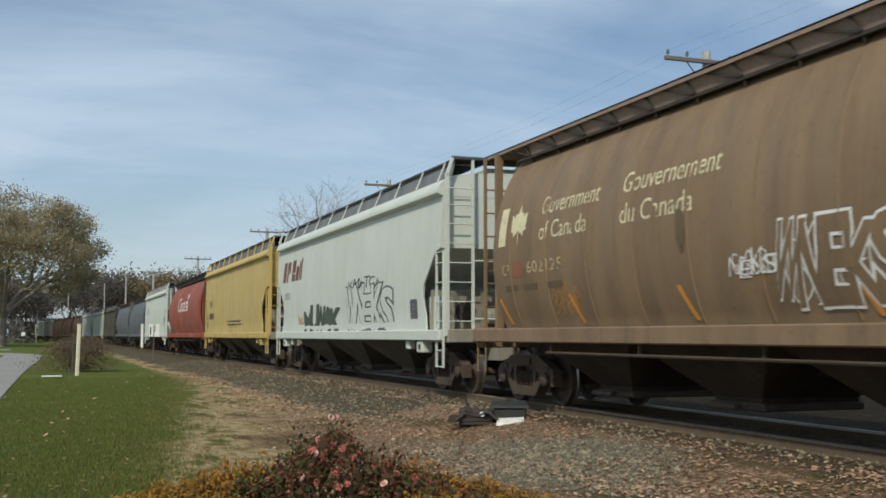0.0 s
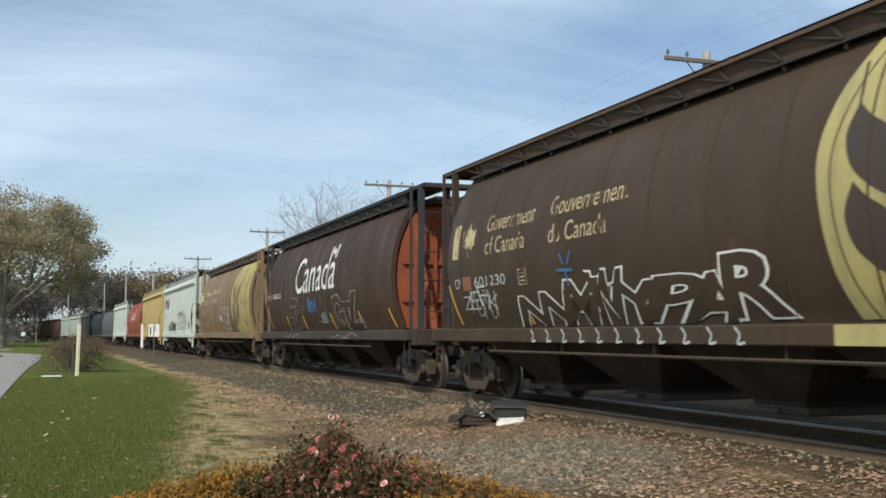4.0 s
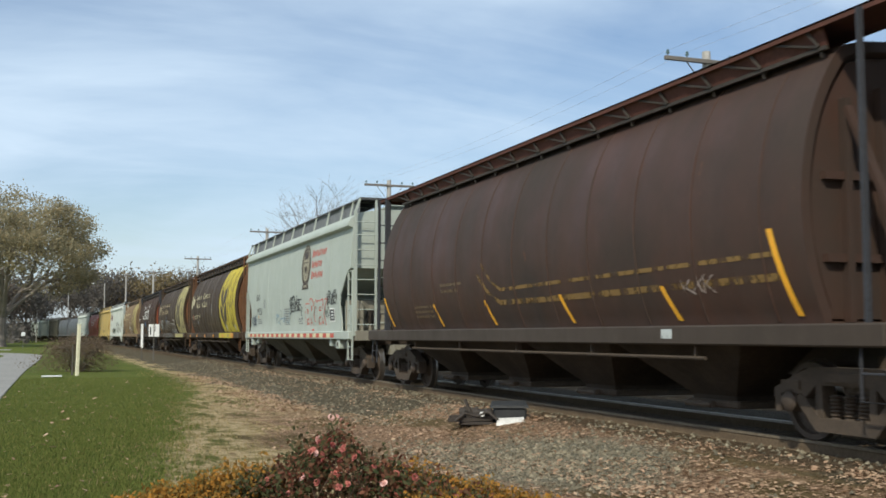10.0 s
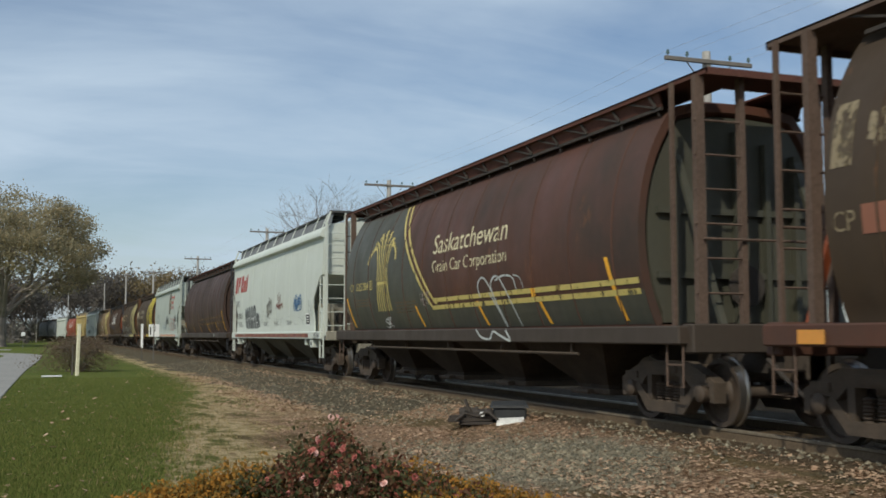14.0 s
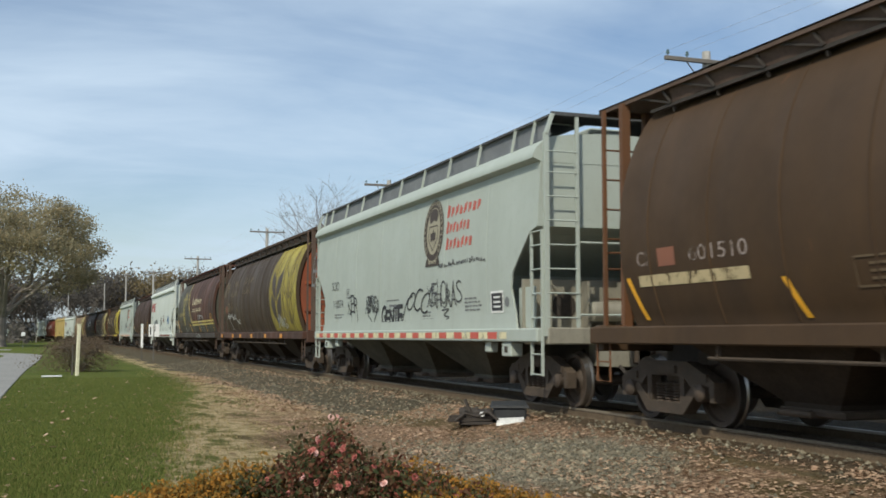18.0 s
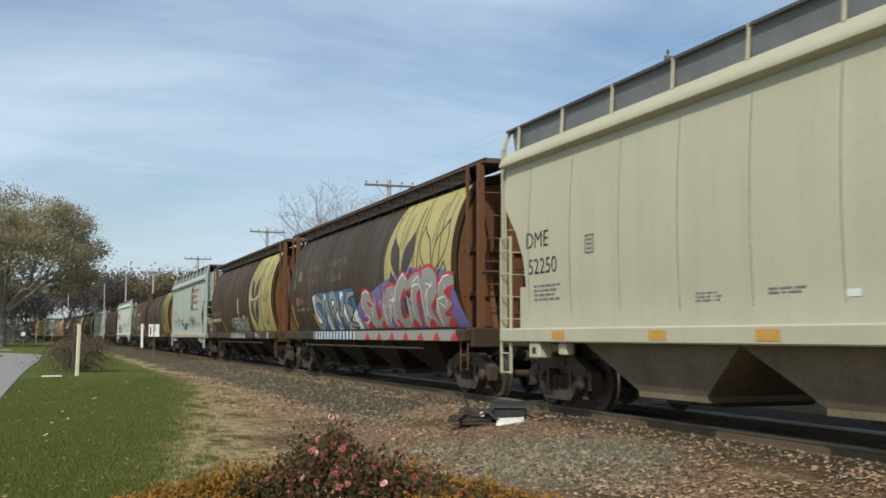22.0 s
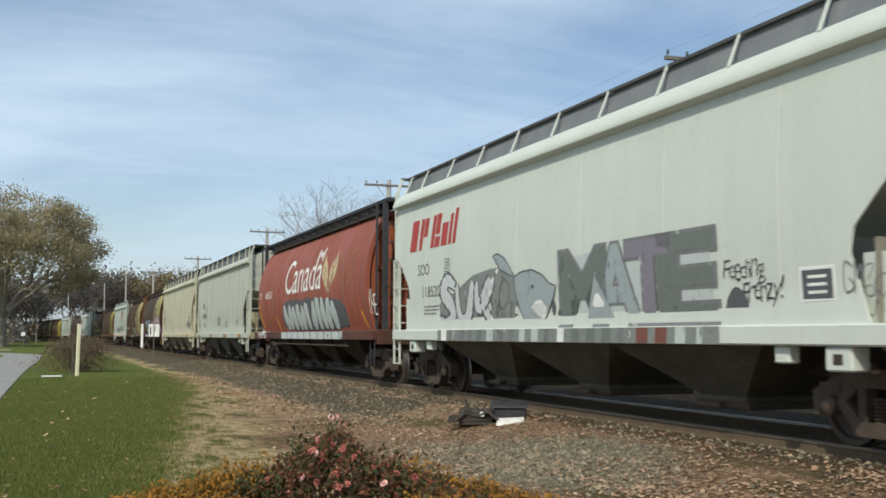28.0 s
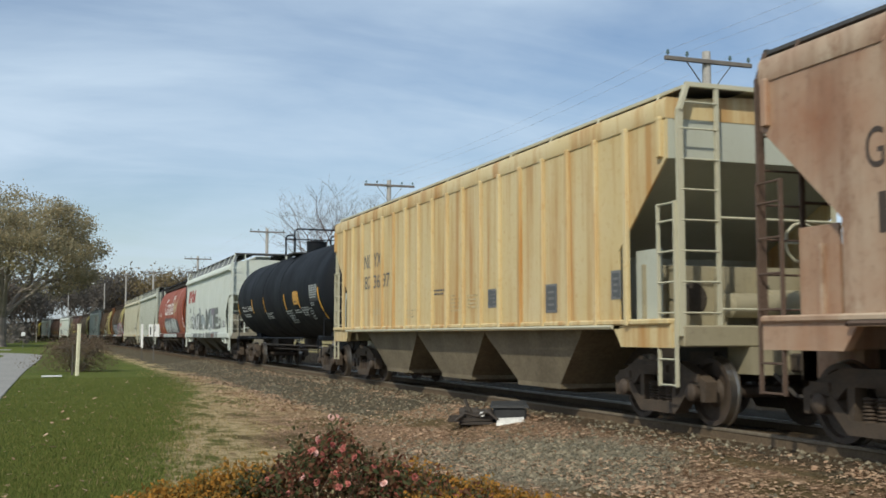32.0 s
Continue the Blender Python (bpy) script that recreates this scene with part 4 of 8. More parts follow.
CYL, HOP, TANK = "cylindrical_hopper_car", "covered_hopper_car", "tank_car"
C = {}
C[0] = new_car(0, "cyl", CYL, "tan brown cylindrical grain hopper with yellow wheat panel and white scrawl", TAN, top=TANTOP, end=TAN, post=TAN)
C[1] = new_car(1, "cyl", CYL, "maroon cylindrical grain hopper with large white word and outlined scrawl", MAROON, top=BLUETOP, end=ORANGE_END, post=BLUETOP, sill=DIRTY_SILL)
C[2] = new_car(2, "cyl", CYL, "dull brown cylindrical grain hopper with pale wheat panel and scrawl", BROWN, end=BROWN_END, post=BROWN)
C[3] = new_car(3, "cyl", CYL, "dark brown cylindrical grain hopper with bright yellow wheat panel", BROWN, end=BROWN_END, post=BROWN_END)
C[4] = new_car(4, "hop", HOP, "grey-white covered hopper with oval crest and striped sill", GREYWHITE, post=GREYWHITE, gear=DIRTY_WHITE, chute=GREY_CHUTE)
C[5] = new_car(5, "cyl", CYL, "plain dark red-brown cylindrical grain hopper with yellow marks", DARKRED, top=REDTOP, post=BLUETOP, sill=DIRTY_SILL)
C[6] = new_car(6, "hop", HOP, "white covered hopper with red lettering and small tags", WHITECAR, post=WHITECAR, gear=DIRTY_WHITE, chute=GREY_CHUTE, lean=1.31)
C[7] = new_car(7, "cyl", CYL, "green and rust-red cylindrical hopper with wheat sheaf and yellow bands", RUSTRED, top=REDTOP, post=DARKTOP, end=GREENGREY, sill=DIRTY_SILL)
C[8] = new_car(8, "cyl", CYL, "weathered brown cylindrical grain hopper with worn yellow wheat panel", BROWN, top=DARKTOP, end=ORANGE_END, post=DARKTOP, sill=RUSTRED)
C[9] = new_car(9, "hop", HOP, "pale grey covered hopper with crest, red words and black tags", GREYWHITE, post=GREYWHITE, gear=DIRTY_WHITE, chute=GREY_CHUTE)
C[10] = new_car(10, "cyl", CYL, "brown cylindrical grain hopper with dull yellow wheat panel and green lettering", BROWN_B, end=BROWN_END, post=BROWN_END)
C[11] = new_car(11, "cyl", CYL, "brown cylindrical hopper with blue and red graffiti over wheat panel", BROWN, end=BROWN_END, post=BROWN_END)
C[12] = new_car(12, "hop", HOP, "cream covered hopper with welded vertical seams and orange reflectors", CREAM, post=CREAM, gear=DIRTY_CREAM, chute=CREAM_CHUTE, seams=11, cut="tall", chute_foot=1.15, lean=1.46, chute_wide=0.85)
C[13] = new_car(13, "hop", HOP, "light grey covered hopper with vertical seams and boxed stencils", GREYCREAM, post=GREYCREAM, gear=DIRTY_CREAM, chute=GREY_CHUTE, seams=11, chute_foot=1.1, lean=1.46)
C[14] = new_car(14, "cyl", CYL, "bright red cylindrical grain hopper with white word and silver graffiti", REDCAR, top=BLUETOP, post=BLUETOP, end=ORANGE_END, sill=RED_SILL)
C[15] = new_car(15, "hop", HOP, "white covered hopper with red lettering and wide green graffiti", WHITECAR, post=WHITECAR, gear=DIRTY_WHITE, chute=GREY_CHUTE, lean=1.31)
C[16] = new_car(16, "tank", TANK, "glossy black tank car with yellow marks and top platform", TANKBLACK)
C[17] = new_car(17, "hop", HOP, "rust-stained cream ribbed covered hopper with black numbers", CREAM_BOX, post=CREAM, end=GREYCREAM, bright_edge=True, gear=DIRTY_CREAM, chute=CREAM_CHUTE, flat=True, ribs=20, low=True, cut="box", chute_foot=1.25, chute_wide=0.85)
C[18] = new_car(18, "hop", HOP, "heavily rusted ribbed covered hopper with worn black letters", RUSTY_BOX, post=DARKTOP, flat=True, ribs=10, low=True, cut="box")
C[-1] = new_car(-1, "hop", HOP, "white covered hopper with red lettering and dark graffiti", WHITECAR, post=WHITECAR, gear=DIRTY_WHITE, chute=GREY_CHUTE, lean=1.31)
C[-2] = new_car(-2, "hop", HOP, "ochre yellow covered hopper with dark stencils", YELLOWCAR, post=YELLOWCAR, gear=DIRTY_WHITE, chute=GREY_CHUTE, seams=9)
C[-3] = new_car(-3, "cyl", CYL, "red cylindrical grain hopper with white word", REDCAR, top=BLUETOP, post=BLUETOP, end=ORANGE_END)
C[-4] = new_car(-4, "hop", HOP, "white covered hopper in the middle of the train", WHITECAR, post=WHITECAR)
for _i, (_kind, _col, _what) in enumerate((("cyl", BLUEGREY, "blue-grey cylindrical"), ("cyl", BLUEGREY, "blue-grey cylindrical"), ("hop", GREENGREY, "dark green-grey covered"), ("hop", GREYWHITE, "grey-white covered"),
                                           ("hop", GREYWHITE, "grey-white covered"), ("cyl", RUSTRED, "rust-red cylindrical"), ("cyl", MAROON, "maroon cylindrical"), ("cyl", BROWN, "brown cylindrical"),
                                           ("hop", GREYCAR, "grey covered"), ("hop", GREYWHITE, "grey-white covered"), ("cyl", BROWN, "brown cylindrical"), ("hop", GREENGREY, "green-grey covered"), ("cyl", BROWN_B, "red-brown cylindrical"))):
    C[-5 - _i] = new_car(-5 - _i, _kind, CYL if _kind == "cyl" else HOP, _what + " hopper far ahead in the train", _col, post=_col)

# ---- ground ----
def ground_z(x, y):
    """Flat lawn, a low ballast bank under the track, a slight drop beyond."""
    tx = track(y)[0]
    d = abs(x - tx)
    z = 0.0
    if d < 3.2:
        z = 0.20 * min(1.0, (3.2 - d) / 1.2)
    if 0.8 < d < 2.2:
        z += 0.03 * min(1.0, (d - 0.8) / 0.12, (2.2 - d) / 0.7)
    elif d < 0.62:
        z += 0.06 * min(1.0, (0.62 - d) / 0.15)
    return z


def ground_sheet():
    xs = [-2500, -600, -200, -80, -40, -20, -12, -8, -5, -3, -1.5, 0, 1.5, 3, 4, 5] + [5.4 + 0.2 * k for k in range(40)] + [14, 16, 20, 26, 40, 80, 200, 600, 2500]
    ys = [-2500, -600, -330, -100, -40, -15] + [-6 + 2 * k for k in range(60)] + [120, 140, 170, 200, 240, 280, 330, 400, 500, 700, 1200, 2500]
    g = Geo()
    v = []
    for y in ys:
        off = track(y)[0] - XT if -300 < y < 720 else 0
        for x in xs:
            near = -300 < y < 720 and abs(x) < 60
            xx = x + (off if near else 0)
            v.append((xx, y, ground_z(xx, y) if near else 0))
    n = len(xs)
    f = [(j * n + i, j * n + i + 1, (j + 1) * n + i + 1, (j + 1) * n + i) for j in range(len(ys) - 1) for i in range(n - 1)]
    g.add(v, f)
    return g


def ground_material():
    m, nt, bsdf, N, L = nodes_of("lawn_leaves_gravel")
    geo = N("ShaderNodeNewGeometry")
    sep = N("ShaderNodeSeparateXYZ")
    L(geo.outputs["Position"], sep.inputs[0])
    pos = geo.outputs["Position"]
    n1 = noisy(nt, pos, 0.35, 5, 0.6)
    n2 = noisy(nt, pos, 2.2, 5, 0.65)
    lng = N("ShaderNodeMapping")
    lng.inputs["Scale"].default_value = (1.0, 0.32, 1.0)
    L(pos, lng.inputs["Vector"])
    n5 = noisy(nt, lng.outputs[0], 0.9, 6, 0.68)
    n3 = noisy(nt, pos, 14, 5, 0.7)
    n4 = noisy(nt, pos, 34, 4, 0.75)

    def math_node(op, a, b):
        k = N("ShaderNodeMath")
        k.operation = op
        for s, val in ((k.inputs[0], a), (k.inputs[1], b)):
            if isinstance(val, (int, float)):
                s.default_value = val
            else:
                L(val, s)
        return k.outputs[0]

    xw = math_node("ADD", sep.outputs["X"], math_node("MULTIPLY", math_node("SUBTRACT", n5, 0.5), 5.5))
    xw = math_node("ADD", xw, math_node("MULTIPLY", math_node("SUBTRACT", n1, 0.5), 1.6))
    # lawn, dry straw strip, tan leaf litter, grey ballast slope
    Y = sep.outputs["Y"]
    grass = blend(nt, ramp(nt, n1, 0.35, 0.68), (0.094, 0.128, 0.026), (0.150, 0.170, 0.042))
    grass = blend(nt, ramp(nt, n2, 0.52, 0.75), grass, (0.185, 0.195, 0.055))
    dry = blend(nt, ramp(nt, n2, 0.40, 0.54), (0.23, 0.185, 0.070), (0.53, 0.405, 0.225))
    dry = blend(nt, ramp(nt, n3, 0.5, 0.72), dry, (0.54, 0.44, 0.30))
    dry = blend(nt, ramp(nt, n5, 0.53, 0.58), dry, (0.13, 0.135, 0.036))
    dry = blend(nt, ramp(nt, n5, 0.43, 0.38), dry, (0.27, 0.185, 0.10))
    litter = blend(nt, ramp(nt, n3, 0.42, 0.60), (0.155, 0.093, 0.055), (0.50, 0.335, 0.215))
    litter = blend(nt, ramp(nt, n2, 0.55, 0.72), litter, (0.27, 0.175, 0.11))
    litter = blend(nt, ramp(nt, n5, 0.52, 0.60), litter, (0.15, 0.110, 0.055))
    stone = blend(nt, ramp(nt, n3, 0.35, 0.68), (0.072, 0.062, 0.042), (0.155, 0.135, 0.092))
    stone = blend(nt, ramp(nt, n2, 0.52, 0.72), stone, (0.19, 0.135, 0.08))
    patch = blend(nt, ramp(nt, n3, 0.38, 0.62), (0.15, 0.14, 0.10), (0.33, 0.305, 0.225))
    edge = math_node("MINIMUM", 4.3, math_node("ADD", -0.45, math_node("MULTIPLY", Y, 0.135)))
    c = blend(nt, ramp(nt, math_node("SUBTRACT", xw, edge), -0.15, 0.25), grass, dry)
    soft = ramp(nt, math_node("SUBTRACT", xw, math_node("ADD", 2.7, math_node("MULTIPLY", Y, 0.03))), -0.25, 0.35)
    close = ramp(nt, math_node("ADD", Y, math_node("MULTIPLY", n2, 9.0)), 29.0, 24.0)
    c = blend(nt, math_node("MULTIPLY", soft, close), c, litter)
    dx = math_node("DIVIDE", math_node("SUBTRACT", sep.outputs["X"], 5.7), 1.5)
    dy = math_node("DIVIDE", math_node("SUBTRACT", Y, 12.2), 2.6)
    rad = math_node("ADD", math_node("ADD", math_node("MULTIPLY", dx, dx), math_node("MULTIPLY", dy, dy)), math_node("MULTIPLY", n2, 1.3))
    c = blend(nt, ramp(nt, rad, 1.75, 1.15), c, patch)
    slope = math_node("ADD", 5.15, math_node("MULTIPLY", ramp(nt, Y, 21.5, 19.0), 2.5))
    c = blend(nt, ramp(nt, math_node("SUBTRACT", xw, slope), -0.12, 0.22), c, stone)
    bed = blend(nt, ramp(nt, n3, 0.38, 0.62), (0.066, 0.047, 0.030), (0.165, 0.118, 0.074))
    bed = blend(nt, ramp(nt, n2, 0.54, 0.66), bed, (0.15, 0.115, 0.07))
    c = blend(nt, ramp(nt, math_node("ADD", sep.outputs["X"], math_node("MULTIPLY", n2, 0.8)), 7.55, 7.95), c, bed)
    # beyond the track: dark soil with the train's cast shade put into its colour
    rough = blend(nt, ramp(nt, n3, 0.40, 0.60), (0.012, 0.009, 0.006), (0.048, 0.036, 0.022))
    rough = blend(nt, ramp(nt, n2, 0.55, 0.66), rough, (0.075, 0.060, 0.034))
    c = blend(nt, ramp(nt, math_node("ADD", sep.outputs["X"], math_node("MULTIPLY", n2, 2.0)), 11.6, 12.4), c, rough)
    far = ramp(nt, sep.outputs["X"], 22.0, 24.0)
    c = blend(nt, far, c, blend(nt, ramp(nt, n2, 0.4, 0.6), (0.20, 0.18, 0.08), (0.38, 0.31, 0.16)))
    fl = blend(nt, ramp(nt, n4, 0.3, 0.75), tuple([0.5] * 3), tuple([1.35] * 3))
    c = blend(nt, 1.0, c, fl, "MULTIPLY")
    L(c, bsdf.inputs["Base Color"])
    bsdf.inputs["Roughness"].default_value = 0.95
    bsdf.inputs["Specular IOR Level"].default_value = 0.08
    bumped(nt, bsdf, math_node("ADD", n3, n4), 0.9, 0.05)
    return m


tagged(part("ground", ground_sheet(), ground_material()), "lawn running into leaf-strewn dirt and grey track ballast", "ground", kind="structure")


# ---- track ----
def rail_geo(off, y0, y1, head):
    prof = ([(-0.036, -0.035), (-0.036, -0.004), (-0.03, 0.0), (0.03, 0.0), (0.036, -0.004), (0.036, -0.035)] if head else
            [(-0.075, -0.175), (-0.075, -0.16), (-0.028, -0.135), (-0.026, -0.05), (-0.035, -0.036), (0.035, -0.036), (0.026, -0.05), (0.028, -0.135), (0.075, -0.16), (0.075, -0.175)])
    ss = [y0, -50, 0, 50, 100] + [100 + 12 * k for k in range(1, int((y1 - 100) / 12))]
    rings = []
    for s in ss:
        x, y, a = track(s)
        rings.append([(x + (off + p) * math.cos(a), y + (off + p) * math.sin(a), ZR + q) for p, q in prof])
    return Geo().rings(rings)


for _o in (-0.755, 0.755):
    _r = thing("rail", "worn steel rail with rusty web and worn head", "rail", "rails", "structure")
    # both heads are one steel; the far one carries its glint in the colour
    part("rail_head", rail_geo(_o, -330, 640, True), RAIL_TOP if _o < 0 else RAIL_GLINT, _r, smooth=True)
    part("rail_web", rail_geo(_o, -330, 640, False), RAIL_SIDE, _r)

# ---- lettering, panels and graffiti on the cars ----
def leaf(y0, z0, y1, z1, wide, n=9):
    """A pointed leaf from its top to its foot."""
    dy, dz = y1 - y0, z1 - z0
    l = math.hypot(dy, dz)
    ny, nz = -dz / l, dy / l
    a, b = [], []
    for i in range(n + 1):
        t = i / n
        k = wide * math.sin(math.pi * t ** 0.85) ** 1.35 * 0.52
        a.append((y0 + dy * t + ny * k, z0 + dz * t + nz * k))
        b.append((y0 + dy * t - ny * k, z0 + dz * t - nz * k))
    return a + b[-2:0:-1]


def grain_half(m, zb, side, k=1.0):
    """One pointed half of a wheat grain that springs from the stem at (m, zb)."""
    o = 1.0 if side > 0 else 1.07
    loop = [(0.0, 0.0), (0.22, 0.14), (0.52, 0.30), (0.76, 0.52), (0.85, 0.84), (0.70, 1.15), (0.50, 0.98), (0.22, 0.82), (0.06, 0.60), (0.0, 0.30)]
    pts = [(m + side * (0.05 + 0.92 * p * o), zb + q * k) for p, q in loop]
    return curvy(pts[5:] + pts[:6], 3)


def wheat_panel(c, yellow, dark, sill=True):
    """Two wheat grains in yellow at the trailing end."""
    e = (-rim(c) + 0.015) / ALONG
    y0 = c.get("panel", -3.0)
    d = Decal()
    edge = curvy([(y0 - 0.52, 4.28), (y0 - 0.42, 4.1), (y0 - 0.18, 3.69), (y0 - 0.01, 3.12), (y0 - 0.05, 2.54), (y0 - 0.17, 1.85), (y0 - 0.36, 1.37)], 3)
    d.poly(edge + [(e, 1.37), (e, 4.28)])
    d.lay(c, "wheat_panel", yellow, 0.005, "wheat-yellow painted panel")
    m, m2 = y0 - 1.25, y0 - 3.33
    d = Decal()
    for zb in (2.42, 1.60):
        for side in (1, -1):
            d.poly(grain_half(m, zb, side))
    d.lay(c, "grain_leaf", dark, 0.009)
    d = Decal()
    for q, w in ((m, 0.04), (m2, 0.04)):
        for k in (-0.01, -0.17):
            d.stroke([(q + 0.05 + k, 3.17), (q + k - 0.02, 3.55), (q + k - 0.13, 4.0)], w)
        d.stroke([(q + 0.70, 3.52), (q + 0.72, 3.75), (q + 0.77, 4.02)], w)
        d.stroke([(q - 0.80, 3.52), (q - 0.82, 3.8), (q - 0.86, 4.08)], w)
    d.stroke(curvy([(y0 - 0.72, 4.15), (y0 - 0.40, 3.6), (y0 - 0.22, 3.0), (y0 - 0.28, 2.3), (y0 - 0.42, 1.75), (y0 - 0.62, 1.38)], 3), 0.022)
    d.stroke(curvy([(y0 - 2.17, 4.05), (y0 - 2.13, 3.3), (y0 - 2.12, 2.6), (y0 - 2.08, 2.0), (y0 - 2.2, 1.4)], 3), 0.04)
    for zb in (2.47, 1.62):
        for side in (1, -1):
            p = grain_half(m2, zb, side, 0.97)
            d.stroke(p + [p[0]], 0.048)
    d.lay(c, "grain_outline", dark, 0.009)
    if sill:
        Decal().rect(y0 - 0.25, 1.105, 4.1, 0.215).lay(c, "sill_panel", yellow, 0.024)


def maple(d, y, z, h):
    """A maple leaf as a stem and five pointed lobes, laid on decal d."""
    d.rect(y + 0.02 * h, z, 0.04 * h, 0.34 * h)
    cz = z + 0.36 * h
    for turn, long, wide in ((0, 0.64, 0.30), (48, 0.60, 0.26), (-48, 0.60, 0.26), (92, 0.46, 0.20), (-92, 0.46, 0.20)):
        a = radians(turn)
        ux, uz = math.sin(a), math.cos(a)
        pts = [(0, -0.05), (0.5 * wide, 0.25), (0.85 * wide, 0.62), (0.30 * wide, 0.62), (0, 1.0), (-0.30 * wide, 0.62), (-0.85 * wide, 0.62), (-0.5 * wide, 0.25)]
        pts = [(p, q * long) if abs(p) < 1 else (p, q) for p, q in pts]
        d.poly([(y - h * (ux * q + uz * p), cz + h * (uz * q - ux * p)) for p, q in pts])
    return d


def federal(c, m, y=7.15, z=2.72, k=1.0, y2=2.85):
    """Flag mark and the two-language words in pale letters."""
    d = Decal()
    maple(d.rect(y, z + 0.02, 0.30, 0.68), y - 0.80, z + 0.02, 0.70)
    d.lay(c, "flag_mark", m, 0.006)
    for word, a, up, length, lean in (("Government", y - 1.62, 0.44, 2.05 * k, 0.12), ("of Canada", y - 1.62, 0.02, 1.72 * k, 0.05), ("Gouvernement", y2, 0.46, 2.45 * k, 0.12), ("du Canada", y2, 0.02, 1.9 * k, 0.05)):
        Decal().text(word, a, z + up, 0.32 * k, length=length, lean=lean).lay(c, "lettering", m, 0.006, "pale government lettering")


def number(c, s, y, z, h, length, m, mark=""):
    if mark:
        Decal().text(mark, y, z, h, length=h * 1.5).lay(c, "reporting_mark", m, 0.006)
        Decal().rect(y - 0.42, z - 0.05, 0.42, h * 1.35).lay(c, "patch", RUST_PATCH, 0.006, "rust-coloured paint patch")
        y -= 0.98
    Decal().text(s, y, z, h, length=length).lay(c, "car_number", m, 0.006)


def slant_marks(c, ys, m=None, lo=1.40, hi=1.86):
    for y in ys:
        Decal().poly([(y, hi), (y - 0.10, hi), (y - 0.34, lo), (y - 0.24, lo)]).lay(c, "reflector", m or YELLOW, 0.008)


def sill_marks(c, ys, w=0.5, m=None, z=1.13, h=0.13):
    for y in ys:
        Decal().rect(y, z, w, h).lay(c, "reflector", m or ORANGE, 0.052)


def small_print(c, y, z, w, rows, m, h=0.035):
    """Lines of writing too small to read, as bars."""
    r = random.Random(int(y * 100) + rows)
    d = Decal()
    for k in range(rows):
        x = y
        while x > y - w * r.uniform(0.75, 1.0):
            b = r.uniform(0.06, 0.22)
            d.rect(x, z - k * h * 2.1, b, h)
            x -= b + 0.04
    tagged(d.lay(c, "stencil", m, 0.006), kind="stuff")


def data_box(c, y, z, w, h, m, ground=None):
    d = Decal()
    d.stroke([(y, z), (y - w, z), (y - w, z + h), (y, z + h), (y, z)], 0.025)
    for k in range(3):
        d.rect(y - w * 0.2, z + h * (0.2 + 0.25 * k), w * 0.6, h * 0.1)
    if ground:
        Decal().rect(y + 0.03, z - 0.03, w + 0.06, h + 0.06).lay(c, "placard", ground, 0.006)
        Decal().rect(y, z, w, h).lay(c, "placard_field", m, 0.008)
        m = ground
    d.lay(c, "data_box", m, 0.0105)


def spray(c, word, y, z, w, h, layers, base=0.011, lean=0.15, seed=1, over=1.0, wobble=0.08, name="graffiti_letter"):
    """Sprayed letters from y on towards -y, w long and h high: each letter in layers of (weight, material), every one a little different."""
    r = random.Random(seed)
    step = w / len(word)
    for i, ch in enumerate(word):
        if ch == " ":
            continue
        grow_up, sag = r.uniform(1 - wobble, 1 + wobble), r.uniform(-0.5, 0.5) * wobble * h
        tilt, bow, ph = lean * r.uniform(0.3, 1.3), r.uniform(-1, 1) * wobble, r.uniform(0, 6.3)
        v0 = SHAPES[(ch, "thin")][0]
        x0, x1 = min(p[0] for p in v0), max(p[0] for p in v0)
        top = max(p[1] for p in v0)
        k = step * over / max(x1 - x0, 0.35)
        for j, (weight, m) in enumerate(layers):
            v, f = SHAPES[(ch, weight)]
            d = Decal()
            pts = []
            for a, b in v:
                a, b = (a - (x0 + x1) / 2) * k, b / max(top, 0.75)
                a += step * bow * math.sin(3.1 * b + ph)
                q = z + sag + h * grow_up * (b + 0.05 * wobble * math.sin(9 * a / step + ph))
                pts.append((y - step * (i + 0.5) - a - tilt * h * (b - 0.5), max(q, 1.365) if z > 1.34 and c["kind"] == "cyl" else q))
            d.add(pts, f).lay(c, name, m, base + 0.0035 * j + 0.0009 * (i % 3))


